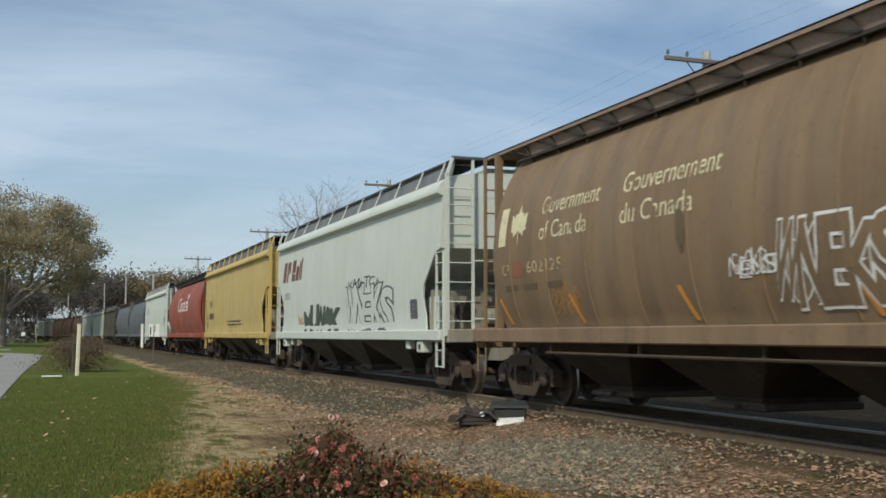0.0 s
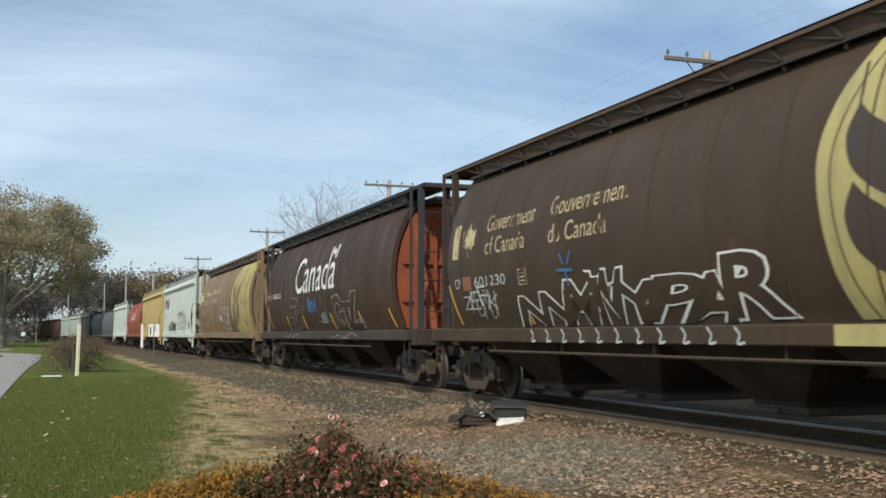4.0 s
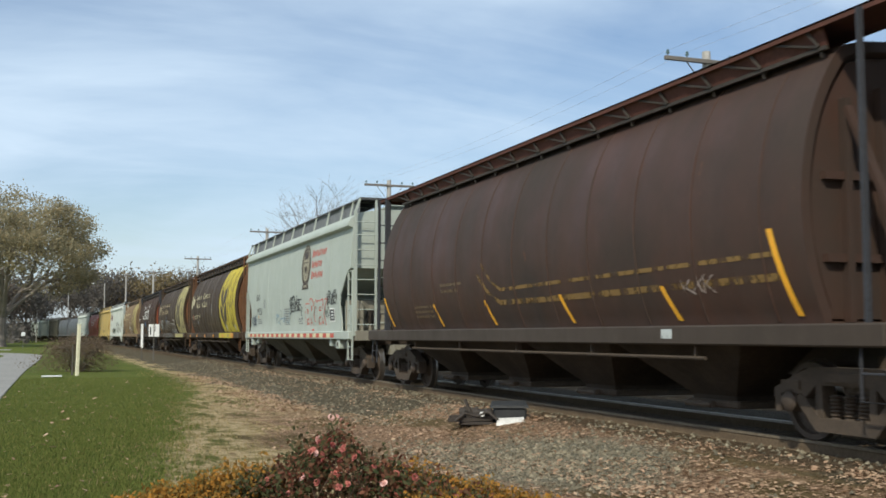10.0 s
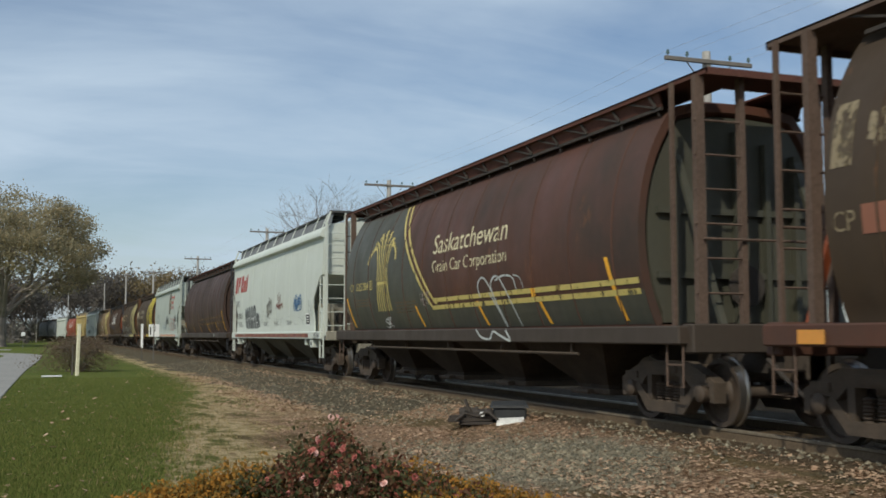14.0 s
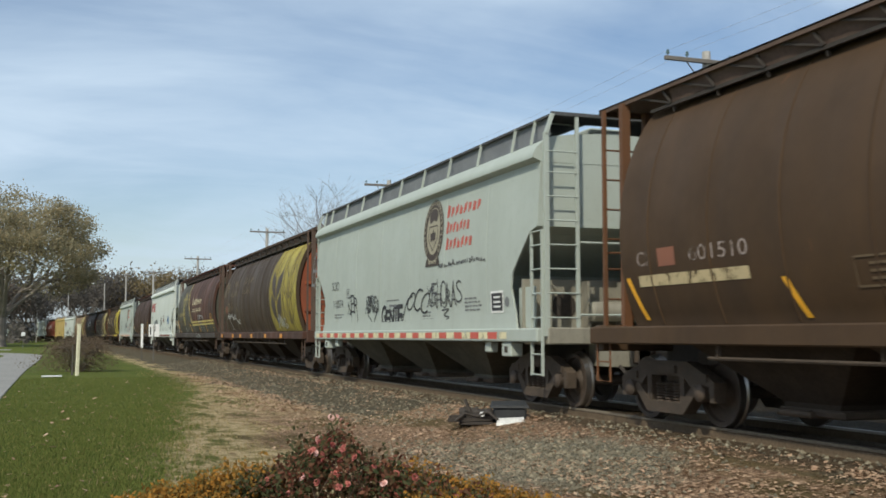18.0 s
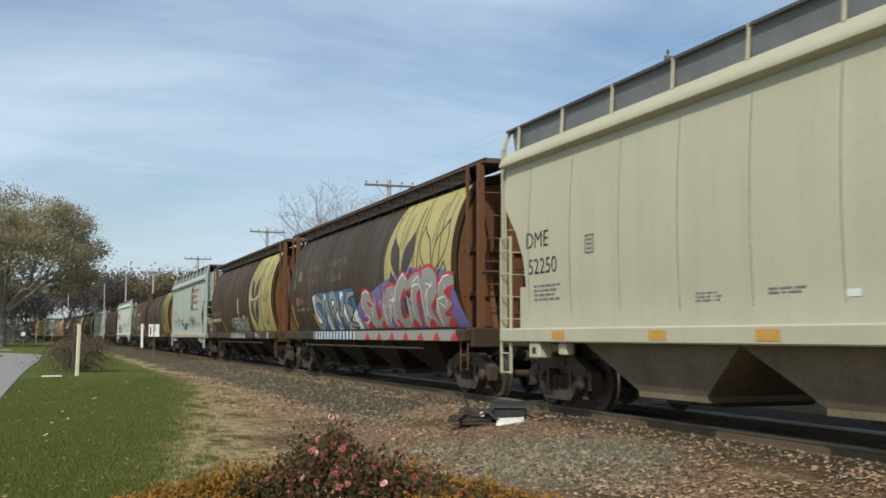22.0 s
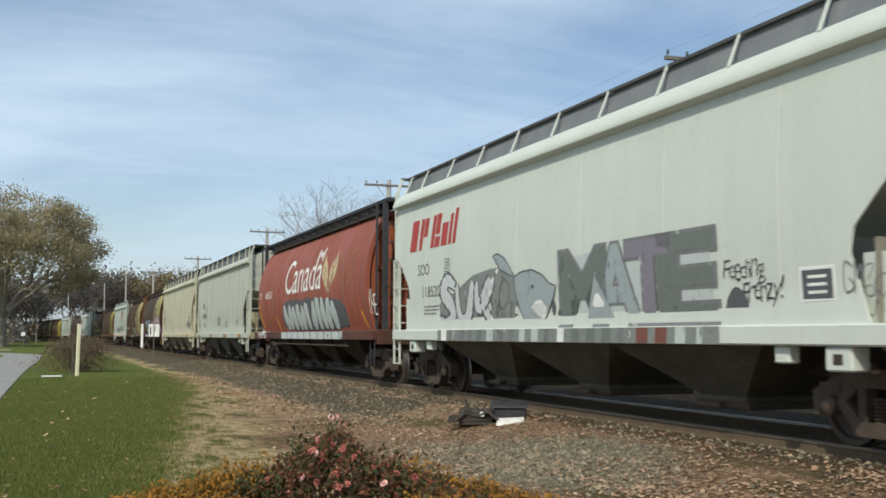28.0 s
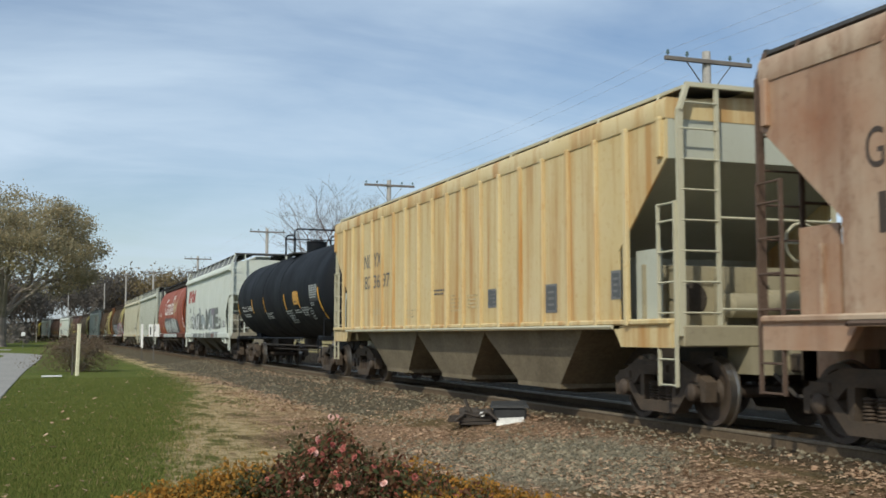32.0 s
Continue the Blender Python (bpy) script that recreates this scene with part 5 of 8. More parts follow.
FORMS = {
    "S": ((0.92, 0.84), (0.50, 1.02), (0.16, 0.78), (0.66, 0.46), (0.80, 0.16), (0.40, 0.02), (0.0, 0.16)),
    "U": ((0.08, 1.02), (0.16, 0.42), (0.36, 0.06), (0.68, 0.14), (0.82, 0.55), (0.84, 1.06)),
    "R": ((0.10, -0.02), (0.22, 0.60), (0.18, 1.0), (0.72, 1.0), (0.84, 0.74), (0.42, 0.46), (0.66, 0.22), (1.06, -0.04)),
    "C": ((0.94, 0.80), (0.60, 1.02), (0.20, 0.72), (0.16, 0.32), (0.50, 0.02), (1.0, 0.20)),
    "M": ((0.02, -0.02), (0.12, 0.55), (0.24, 1.05), (0.46, 0.42), (0.72, 1.0), (0.84, 0.50), (1.02, -0.03)),
    "K": ((0.14, 1.02), (0.18, 0.45), (0.46, 0.50), (0.86, 1.0), (0.50, 0.55), (0.66, 0.20), (1.02, -0.02)),
    "E": ((0.98, 0.98), (0.40, 0.96), (0.22, 0.66), (0.78, 0.52), (0.24, 0.42), (0.26, 0.10), (1.02, 0.04)),
    "T": ((0.0, 0.92), (0.55, 1.04), (0.98, 0.96), (0.58, 0.84), (0.50, 0.40), (0.62, -0.02)),
    "O": ((0.5, 1.02), (0.16, 0.72), (0.18, 0.25), (0.52, 0.02), (0.86, 0.30), (0.84, 0.76), (0.46, 1.03)),
    "l": ((0.62, -0.02), (0.55, 0.35), (0.36, 0.72), (0.22, 1.02)),
    "j": ((0.78, -0.02), (0.46, 0.22), (0.52, 0.60), (0.30, 1.0)),
}


def burner(c, word, y, z, w, h, fat, line, edge, fill, shine=None, base=0.0125, lean=0.3, seed=1, dashes=False, bends=5):
    """Wildstyle letters: each one a swelling stroke with pointed ends, an outline and a light edge."""
    r = random.Random(seed)
    step = w / len(word)
    for i, ch in enumerate(word):
        tall, tilt = r.uniform(0.88, 1.08), lean * r.uniform(0.6, 1.3)
        key = [(y - step * (i + a * 1.06 + r.uniform(-0.05, 0.05)) - tilt * h * (b - 0.5), z + h * tall * (b + r.uniform(-0.03, 0.03))) for a, b in FORMS[ch]]
        p = curvy(key, bends)
        n = len(p)
        swell = [fat * (0.30 + 0.85 * math.sin(math.pi * (k + 0.6) / (n + 0.2)) ** 0.6 + 0.16 * math.sin(5.2 * k / n + 3 * i)) for k in range(n)]
        side = []
        for k in range(n):
            a, b = p[max(k - 1, 0)], p[min(k + 1, n - 1)]
            dy, dz = b[0] - a[0], b[1] - a[1]
            l = math.hypot(dy, dz) or 1
            side.append((-dz / l, dy / l))

        def keep(q):
            return (q[0], max(q[1], z - 0.03))

        def ribbon_of(lo, hi, k0=0, k1=n):
            v = []
            for k in range(k0, k1):
                for u in (lo(k), hi(k)):
                    v.append(keep((p[k][0] + side[k][0] * u, p[k][1] + side[k][1] * u)))
            return v, [(2 * k, 2 * k + 1, 2 * k + 3, 2 * k + 2) for k in range(k1 - k0 - 1)]

        lift = base + 0.0008 * (i % 3)
        Decal().add(*ribbon_of(lambda k: -swell[k] / 2 - edge, lambda k: swell[k] / 2 + edge)).lay(c, "graffiti_outline", line, lift)
        Decal().add(*ribbon_of(lambda k: -swell[k] / 2, lambda k: swell[k] / 2)).lay(c, "graffiti_letter", fill, lift + 0.0030)
        if shine:
            d = Decal()
            if dashes:
                for k in range(0, n - 1, 2):
                    d.add(*ribbon_of(lambda k: swell[k] / 2 - 0.02, lambda k: swell[k] / 2 + 0.05, k, k + 2))
            else:
                d.add(*ribbon_of(lambda k: swell[k] / 2 - 0.012, lambda k: swell[k] / 2 + 0.022, 1, n - 1))
            d.lay(c, "graffiti_shine", shine, lift + 0.0060)


def lobe(c, y, z, w, h, line, fill, base, lean=0.18, edge=0.03):
    """One rounded upright letter form with a pale outline."""
    for j, (m, e) in enumerate(((line, edge), (fill, 0.0))):
        p = [(y - w / 2 - (w / 2 + e) * a - lean * h * (1 - b), z + (h + e) * b) for a, b in ((-1.0, 0.0), (-1.0, 0.62), (-0.93, 0.80), (-0.66, 0.94), (-0.1, 1.0), (0.5, 0.96), (0.86, 0.82), (1.0, 0.6), (1.0, 0.0))]
        Decal().poly(p).lay(c, "graffiti_outline" if j == 0 else "graffiti_letter", m, base + 0.003 * j)


def wild(c, word, y, z, w, h, m, seed=1, lean=0.2):
    """A thin handwritten tag."""
    base = 0.010 if z > 1.34 else 0.027 if c["kind"] == "cyl" else 0.053
    spray(c, word, y, z, w, h, [("thin", m)], base, lean, seed, 1.12, 0.22, "graffiti")


def tag(c, seed, y, z, w, h, m, n=6, thick=0.03):
    Decal().scrawl(seed, y, z, w, h, int(n * 1.5), thick * 0.85).lay(c, "graffiti", m, 0.010, "quick sprayed scrawl")


def crest(c, y=-2.58, z=3.40, h=1.34):
    """Oval crest as plain shapes, three red rows of bars beside it."""
    Decal().oval(y, z, 0.60, h / 2).lay(c, "crest_border", BROWNMARK, 0.006)
    Decal().oval(y, z, 0.40, h / 2 - 0.17).lay(c, "crest_field", CREST_FIELD, 0.010)
    d = Decal().poly(rounded([(y + 0.27, z + 0.40), (y - 0.05, z + 0.50), (y - 0.28, z + 0.36), (y - 0.20, z + 0.16), (y - 0.02, z + 0.24), (y + 0.22, z + 0.14)]))
    d.stroke([(y + 0.26, z + 0.10), (y - 0.26, z + 0.10), (y - 0.26, z - 0.18), (y, z - 0.42), (y + 0.26, z - 0.18), (y + 0.26, z + 0.10)], 0.03)
    maple(d, y, z - 0.30, 0.36)
    d.poly([(y + 0.44, z - h / 2 - 0.07), (y - 0.44, z - h / 2 - 0.07), (y - 0.36, z - h / 2 + 0.10), (y + 0.36, z - h / 2 + 0.10)])
    d.lay(c, "crest_figure", BROWNMARK, 0.014)
    d = Decal()
    for k in range(30):
        t = 2 * math.pi * k / 30
        if math.sin(t) > -0.86:
            d.rect(y + 0.50 * math.cos(t) + 0.02, z + (h / 2 - 0.085) * math.sin(t) - 0.03, 0.045, 0.07)
    d.ring(y, z, 0.575, h / 2 - 0.02, 0.018)
    for k in range(4):
        d.rect(y + 0.20 - 0.12 * k, z - h / 2 - 0.02, 0.06, 0.075)
    d.lay(c, "crest_rim", CREST_FIELD, 0.017)
    d = Decal()
    for k, (n, w) in enumerate(((8, 1.82), (7, 1.28), (7, 1.45))):
        for i in range(n):
            tall = 0.25 if i == 0 else 0.185
            a, p = y - 0.76 - w / n * i, w / n * 0.62
            d.rect(a, z + 0.20 - 0.33 * k, p * 0.42, tall, 0.2)
            d.rect(a - p * 0.52, z + 0.20 - 0.33 * k + (0.05 if i % 3 else 0.0), p * 0.48, tall * (0.7 if i % 2 else 0.9), 0.2)
    d.lay(c, "red_lettering", SOFT_RED, 0.006, "red lettering shown as plain bars")


def sill_stripe(c, y0, y1, a=None, b=None):
    n = int((y0 - y1) / 0.42)
    d, e = Decal(), Decal()
    for k in range(n):
        (d if k % 2 else e).rect(y0 - 0.42 * k, 1.15, 0.42 if k % 2 else 0.42, 0.12)
    d.lay(c, "red_stripe", a or SOFT_RED, 0.052)
    e.lay(c, "white_stripe", b or CREAM_LETTER, 0.052)


def maker_words(c, y=7.45, z=3.0, m=None):
    """Two slanted red words in bars."""
    d = Decal()
    for a, w, h in ((0, 0.44, 0.68), (0.58, 0.20, 0.68), (0.82, 0.24, 0.40), (1.32, 0.20, 0.68), (1.56, 0.26, 0.42), (1.56, 0.30, 0.22), (1.94, 0.34, 0.47), (2.36, 0.16, 0.62), (2.60, 0.17, 0.70)):
        d.rect(y - a - (0.055 if w == 0.24 or (w, h) == (0.26, 0.42) else 0), z + (0.27 if w == 0.24 or (w, h) == (0.26, 0.42) else 0), w, h, 0.2)
    d.lay(c, "red_lettering", m or RED, 0.006, "bold red lettering shown as plain bars")


def word_canada(c, y, z, length, h, m, flag=True):
    d = Decal().text("Canada", y, z, h, length=length, lean=0.10)
    if flag:
        f = y - length * 0.85
        maple(d.rect(f + 0.12, z + h * 0.74, 0.15, 0.34, 0.25).rect(f - 0.50, z + h * 0.72, 0.15, 0.38, 0.25), f - 0.32, z + h * 0.76, 0.30)
    d.lay(c, "lettering", m, 0.006, "large white country wordmark")


def write_on_cars():
    # the tan car
    c = C[0]
    federal(c, CREAM_LETTER, 7.25, 2.76, 0.95, 3.03)
    number(c, "602125", 7.1, 2.26, 0.2, 1.3, TANMARK, "CP")
    for y in (7.05, 6.3, 5.4):
        Decal().rect(y, 1.98, 0.55, 0.10).lay(c, "patch", TAN_LINE, 0.006)
    wheat_panel(c, WHEAT_PALE, TAN_LEAF, False)
    wild(c, "NEKS", 0.55, 1.90, 0.85, 0.26, WHITE, 3)
    tag(c, 3, 0.5, 1.92, 0.9, 0.22, WHITE, 5, 0.024)
    spray(c, "WNEKS", -0.30, 1.62, 1.85, 0.72, [("fatter", WHITE), ("fat", TAN)], lean=0.2, seed=5, over=1.06, wobble=0.2)
    tag(c, 8, -0.35, 1.58, 1.7, 0.75, WHITE, 3, 0.026)
    spray(c, "MEYHR", -2.35, 1.40, 1.65, 0.55, [("fatter", TAN_LINE), ("fat", TAN_DIM)], lean=0.3, seed=6, over=1.05, wobble=0.2)
    tag(c, 9, 5.3, 1.55, 0.9, 0.35, ORANGE, 4, 0.016)
    Decal().poly(rounded([(1.60, 2.86), (1.42, 2.80), (1.38, 2.45), (1.50, 2.20), (1.62, 2.45)])).lay(c, "dark_stain", TAN_LINE, 0.0075, "dark oily stain")
    slant_marks(c, (7.4, 4.75, 1.74, -1.40, -4.55, -7.0), ORANGE)
    # maroon
    c = C[1]
    word_canada(c, 2.95, 2.56, 5.15, 1.20, WHITE)
    number(c, "606863", 7.36, 2.50, 0.18, 1.32, WHITE, "CP")
    slant_marks(c, (4.5, 2.1, -1.42, -4.35, -7.0))
    slant_marks(c, (7.45,), None, 1.45, 2.28)
    for y, w, word, seed in ((4.2, 2.2, "GTL", 21), (-1.85, 2.9, "GTL", 22)):
        spray(c, word, y, 1.40, w, 0.78, [("fatter", DIM_LINE), ("fat", MAROON)], lean=0.35, seed=seed, over=1.02, wobble=0.22)
        d = Decal().stroke(curvy([(y - w * 0.62, 1.45), (y - w * 0.75, 1.62), (y - w * 1.0, 1.62), (y - w * 1.02, 1.40)], 5), 0.030)
        d.lay(c, "graffiti", DIM_LINE, 0.010)
        Decal().stroke(curvy([(y - 0.1, 1.24), (y - 0.4, 1.14), (y - 0.9, 1.22), (y - w * 0.55, 1.14), (y - w * 0.8, 1.27), (y - w, 1.16)], 5), 0.028).lay(c, "graffiti", DIM_LINE, 0.026)
    wild(c, "REON", 6.6, 1.55, 0.9, 0.4, TAN_LINE, 24)
    wild(c, "PARZ", -3.55, 1.88, 0.62, 0.24, DIM_LINE, 25)
    wild(c, "YESE!", 2.35, 1.90, 0.75, 0.22, DIM_LINE, 26)
    spray(c, "RETNA", 1.08, 1.93, 1.05, 0.34, [("fat", BLUEMARK)], seed=23, over=1.1, wobble=0.2)
    wild(c, "SKB", -0.42, 1.56, 0.62, 0.28, SILVERMARK, 27)
    tag(c, 24, -0.40, 1.56, 0.66, 0.28, BLUEMARK, 3, 0.035)
    d = Decal()
    for p, q in (((0.2, 1.64), (-0.35, 1.62)), ((-1.1, 1.62), (-1.8, 1.61)), ((-0.52, 2.40), (-0.62, 2.02)), ((-1.04, 2.2), (-0.93, 1.9)), ((0.1, 1.98), (-0.2, 1.8))):
        d.stroke([p, q], 0.022)
    d.lay(c, "graffiti", DIM_LINE, 0.009)
    # dull brown
    c = C[2]
    federal(c, TANMARK, 7.23, 2.68, 1.0, 3.0)
    c["panel"] = -3.3
    wheat_panel(c, WHEAT_DULL, BROWNMARK)
    number(c, "601230", 7.16, 2.12, 0.2, 1.45, SILVERMARK, "CP")
    spray(c, "NNMWYPAR", 4.2, 1.40, 6.7, 0.62, [("fatter", WHITE), ("fat", BROWN)], lean=0.45, seed=31, over=1.12, wobble=0.22)
    d = Decal()
    for k in range(11):
        a = 3.6 - 0.55 * k
        d.stroke(curvy([(a, 1.31), (a - 0.10, 1.22), (a - 0.06, 1.115), (a - 0.2, 1.13)], 4), 0.034)
    d.lay(c, "graffiti", SILVERMARK, 0.026)
    wild(c, "ZEFK", 6.8, 1.72, 1.6, 0.32, SILVERMARK, 32)
    tag(c, 32, 6.5, 1.55, 1.2, 0.45, SILVERMARK, 3, 0.022)
    d = Decal().stroke([(2.68, 2.24), (2.18, 2.22)], 0.05).stroke([(2.4, 2.22), (2.35, 1.98)], 0.05).stroke([(2.58, 2.5), (2.44, 2.32)], 0.045).stroke([(2.2, 2.52), (2.32, 2.32)], 0.045)
    d.lay(c, "graffiti", BLUEMARK, 0.020)
    data_box(c, 4.16, 2.08, 0.30, 0.26, TANMARK)
    slant_marks(c, (4.25,), YELLOW_DULL)
    slant_marks(c, (7.5,), YELLOW_DULL, 1.42, 2.2)
    # dark brown with the bright panel
    c = C[3]
    federal(c, CREAM_LETTER, 7.22, 2.68, 0.97, 2.97)
    wheat_panel(c, WHEAT, BROWNMARK)
    number(c, "601197", 7.2, 2.12, 0.21, 1.45, CREAM_LETTER, "CP")
    data_box(c, 4.18, 2.07, 0.28, 0.30, CREAM_LETTER)
    small_print(c, 6.9, 1.85, 1.7, 3, TAN_LINE)
    small_print(c, 1.2, 1.80, 2.4, 2, TAN_LINE)
    Decal().rect(5.05, 1.88, 0.34, 0.12).lay(c, "patch", GREYMARK, 0.007)
    sill_marks(c, (7.45, 4.66, 1.65, -1.35), 0.42)
    Decal().rect(-0.30, 2.18, 0.28, 0.58).lay(c, "label", DARKGREY, 0.006)
    small_print(c, -0.34, 2.72, 0.18, 8, TANMARK, 0.026)
    for y in (-4.35, -6.68):
        Decal().rect(y, 1.44, 0.20, 0.26, 0.12).lay(c, "placard", SILVERMARK, 0.012)
    sill_marks(c, (-4.3,), 0.35, ORANGE)
    sill_marks(c, (-6.75,), 0.65, ORANGE, 1.12, 0.19)
    Decal().rect(-5.9, 1.16, 0.3, 0.10).lay(c, "sill_plate", GREYMARK, 0.052)
    # grey-white with crest
    c = C[4]
    crest(c)
    Decal().text("SOO", 5.72, 2.53, 0.26, length=0.75).lay(c, "reporting_mark", INK, 0.006)
    number(c, "119120", 5.68, 2.0, 0.26, 1.08, INK)
    small_print(c, 5.5, 1.8, 0.9, 3, GREYMARK)
    Decal().rect(5.3, 1.88, 0.12, 0.09).lay(c, "patch", ORANGE, 0.006)
    wild(c, "YENSE", -0.25, 1.96, 1.75, 0.48, BLACK, 41, 0.3)
    tag(c, 41, -0.30, 1.98, 1.5, 0.42, BLACK, 3, 0.045)
    Decal().stroke(curvy([(-1.95, 2.15), (-2.15, 2.05), (-2.0, 1.92), (-2.22, 1.72)], 4), 0.04).lay(c, "graffiti", BLACK, 0.010)
    wild(c, "YENSE!", -5.28, 2.10, 1.25, 0.34, BLACK, 42, 0.3)
    tag(c, 42, -5.35, 2.12, 1.0, 0.30, BLACK, 3, 0.036)
    spray(c, "PROFK", -2.72, 1.44, 2.5, 0.76, [("fatter", SOFT_RED), ("fat", GREYWHITE)], lean=0.1, seed=43, over=1.04, wobble=0.12)
    tag(c, 46, -2.8, 1.45, 2.3, 0.15, SOFT_RED, 5, 0.06)
    wild(c, "NOCC", -5.12, 1.74, 0.58, 0.24, BLACK, 44)
    data_box(c, -5.67, 1.62, 0.5, 0.34, BLACK, WHITE)
    data_box(c, 0.55, 1.78, 0.92, 0.32, GREYMARK)
    small_print(c, 0.45, 1.70, 0.7, 3, GREYMARK)
    small_print(c, -1.6, 1.72, 0.5, 3, GREYMARK)
    data_box(c, 4.17, 2.26, 0.28, 0.28, GREYMARK)
    wild(c, "ADIE", 6.65, 1.58, 0.98, 0.42, BLUE_BLACK, 45, 0.3)
    tag(c, 45, 6.5, 1.58, 0.8, 0.34, BLUE_BLACK, 3, 0.03)
    tag(c, 47, 2.0, 1.62, 2.3, 0.35, PALE_BLUE, 3, 0.08)
    Decal().stroke([(6.9, 1.44), (-6.8, 1.44)], 0.018).lay(c, "weld_line", GREYMARK, 0.006)
    sill_stripe(c, 7.12, -6.64)
    # plain red-brown
    c = C[5]
    slant_marks(c, (4.2, 1.45, -1.6, -4.55))
    slant_marks(c, (7.5,), None, 1.42, 2.1)
    slant_marks(c, (-6.88,), None, 1.42, 2.40)
    d = Decal()
    d.stroke([(1.6, 2.35), (1.1, 1.95), (0.7, 1.80), (-1.0, 1.80), (-7.0, 1.86)], 0.09)
    d.stroke([(1.4, 2.55), (0.95, 2.18), (0.6, 2.03), (-1.0, 2.05), (-7.0, 2.12)], 0.06)
    d.lay(c, "faded_band", DULL_BAND, 0.006, "faded ochre bands")
    small_print(c, 3.6, 2.2, 1.2, 2, TAN_LINE, 0.06)
    small_print(c, 5.4, 1.8, 1.2, 3, TAN_LINE, 0.05)
    wild(c, "KXK", -5.1, 1.72, 0.7, 0.22, DIM_LINE, 51)
    Decal().rect(-4.75, 1.17, 0.25, 0.12).lay(c, "sill_plate", SILVERMARK, 0.026)
    # white
    c = C[6]
    maker_words(c, 7.45, 3.0)
    Decal().text("SOO", 7.06, 2.42, 0.26, length=0.78).lay(c, "reporting_mark", INK, 0.006)
    number(c, "118533", 6.84, 1.9, 0.25, 1.22, INK)
    small_print(c, 6.6, 1.72, 1.1, 3, GREYMARK)
    for k, (y, w, h) in enumerate(((4.98, 0.43, 0.90), (4.60, 0.46, 0.94), (4.16, 0.48, 0.97), (3.68, 0.50, 0.99), (3.18, 0.62, 1.0), (2.50, 0.60, 0.68))):
        lobe(c, y, 1.40, w, h, SILVERMARK, SMOKE, 0.0085 + 0.0007 * (k % 2), 0.25)
    for k, (y, w, h) in enumerate(((4.70, 0.38, 0.44), (4.28, 0.40, 0.50), (3.92, 0.32, 0.70), (3.54, 0.40, 0.48), (3.04, 0.40, 0.54), (2.50, 0.30, 0.30))):
        lobe(c, y - 0.04, 1.40, w, h, WHITE, SMOKE, 0.0150 + 0.0007 * (k % 2), 0.28)
    Decal().oval(3.06, 1.86, 0.07, 0.06, 12).lay(c, "graffiti_fill", WHITE, 0.0200)
    for k in range(5):
        Decal().poly(curvy([(4.75 - 0.6 * k, 1.385), (4.5 - 0.6 * k, 1.44), (4.15 - 0.6 * k, 1.385)], 3)).lay(c, "graffiti_fill", INK, 0.0215)
    tag(c, 74, 1.62, 1.45, 1.5, 0.55, FAINT, 4, 0.022)
    d = Decal()
    for a, b, ry, rz in ((0.26, 2.12, 0.09, 0.22), (0.03, 2.20, 0.10, 0.22), (-0.20, 2.22, 0.11, 0.18), (-0.42, 2.24, 0.12, 0.24), (-0.10, 2.50, 0.07, 0.07)):
        d.ring(a, b, ry, rz, 0.045, 18)
    d.stroke([(0.36, 2.32), (0.28, 1.92), (0.14, 1.86)], 0.045)
    d.lay(c, "graffiti", BROWNMARK, 0.010, "looping dark sprayed tag")
    wild(c, "YX", 0.0, 1.80, 0.22, 0.14, BROWNMARK, 68)
    d = Decal()
    for p in ([(-1.55, 2.65), (-1.72, 2.25), (-1.80, 2.12)], [(-1.80, 2.72), (-1.86, 2.2)], [(-2.08, 2.66), (-1.98, 2.3), (-1.88, 2.12)], [(-1.28, 2.14), (-1.5, 2.32), (-1.62, 2.16), (-1.85, 2.30), (-2.08, 2.15), (-2.22, 2.32), (-2.42, 2.16)], [(-1.30, 2.30), (-1.66, 2.22), (-2.05, 2.26), (-2.42, 2.30)]):
        d.stroke(curvy(p, 4), 0.05)
    d.lay(c, "graffiti", DULL_RED, 0.010, "dull red sprayed crown")
    wild(c, "GREW", -4.15, 2.02, 1.1, 0.44, BLUEMARK, 66)
    tag(c, 66, -4.2, 2.02, 1.05, 0.40, BLUEMARK, 3, 0.05)
    tag(c, 65, -0.8, 1.52, 2.6, 0.30, FAINT, 4, 0.016)
    tag(c, 70, -3.6, 1.52, 2.1, 0.22, FAINT, 3, 0.016)
    for y in (1.0, -0.9, -3.0):
        small_print(c, y, 1.68, 0.8, 3, GREYMARK, 0.025)
    wild(c, "BECS", 8.3, 3.22, 0.75, 0.42, GREYMARK, 67)
    wild(c, "AUGST", 8.3, 2.72, 0.85, 0.42, GREYMARK, 69)
    tag(c, 71, -6.25, 1.85, 0.45, 0.40, FAINT, 2, 0.022)
    data_box(c, -5.9, 1.55, 0.5, 0.32, BLACK, WHITE)
    sill_stripe(c, 7.0, -6.8, DULL_RED, RUST_PATCH)
    wild(c, "SEAR", -7.1, 1.12, 0.75, 0.18, INK, 72)
    # green and rust-red with the sheaf
    c = C[7]
    R = rim(c) / ALONG
    Decal().poly([(R - 0.02, 1.37), (R - 0.02, 4.25), (3.4, 4.25), (2.75, 3.5), (2.35, 3.15), (1.65, 2.45), (0.95, 1.84), (-R + 0.02, 1.84), (-R + 0.02, 1.37)]).lay(c, "green_field", GREENGREY, 0.004, "dark green painted field")
    d = Decal()
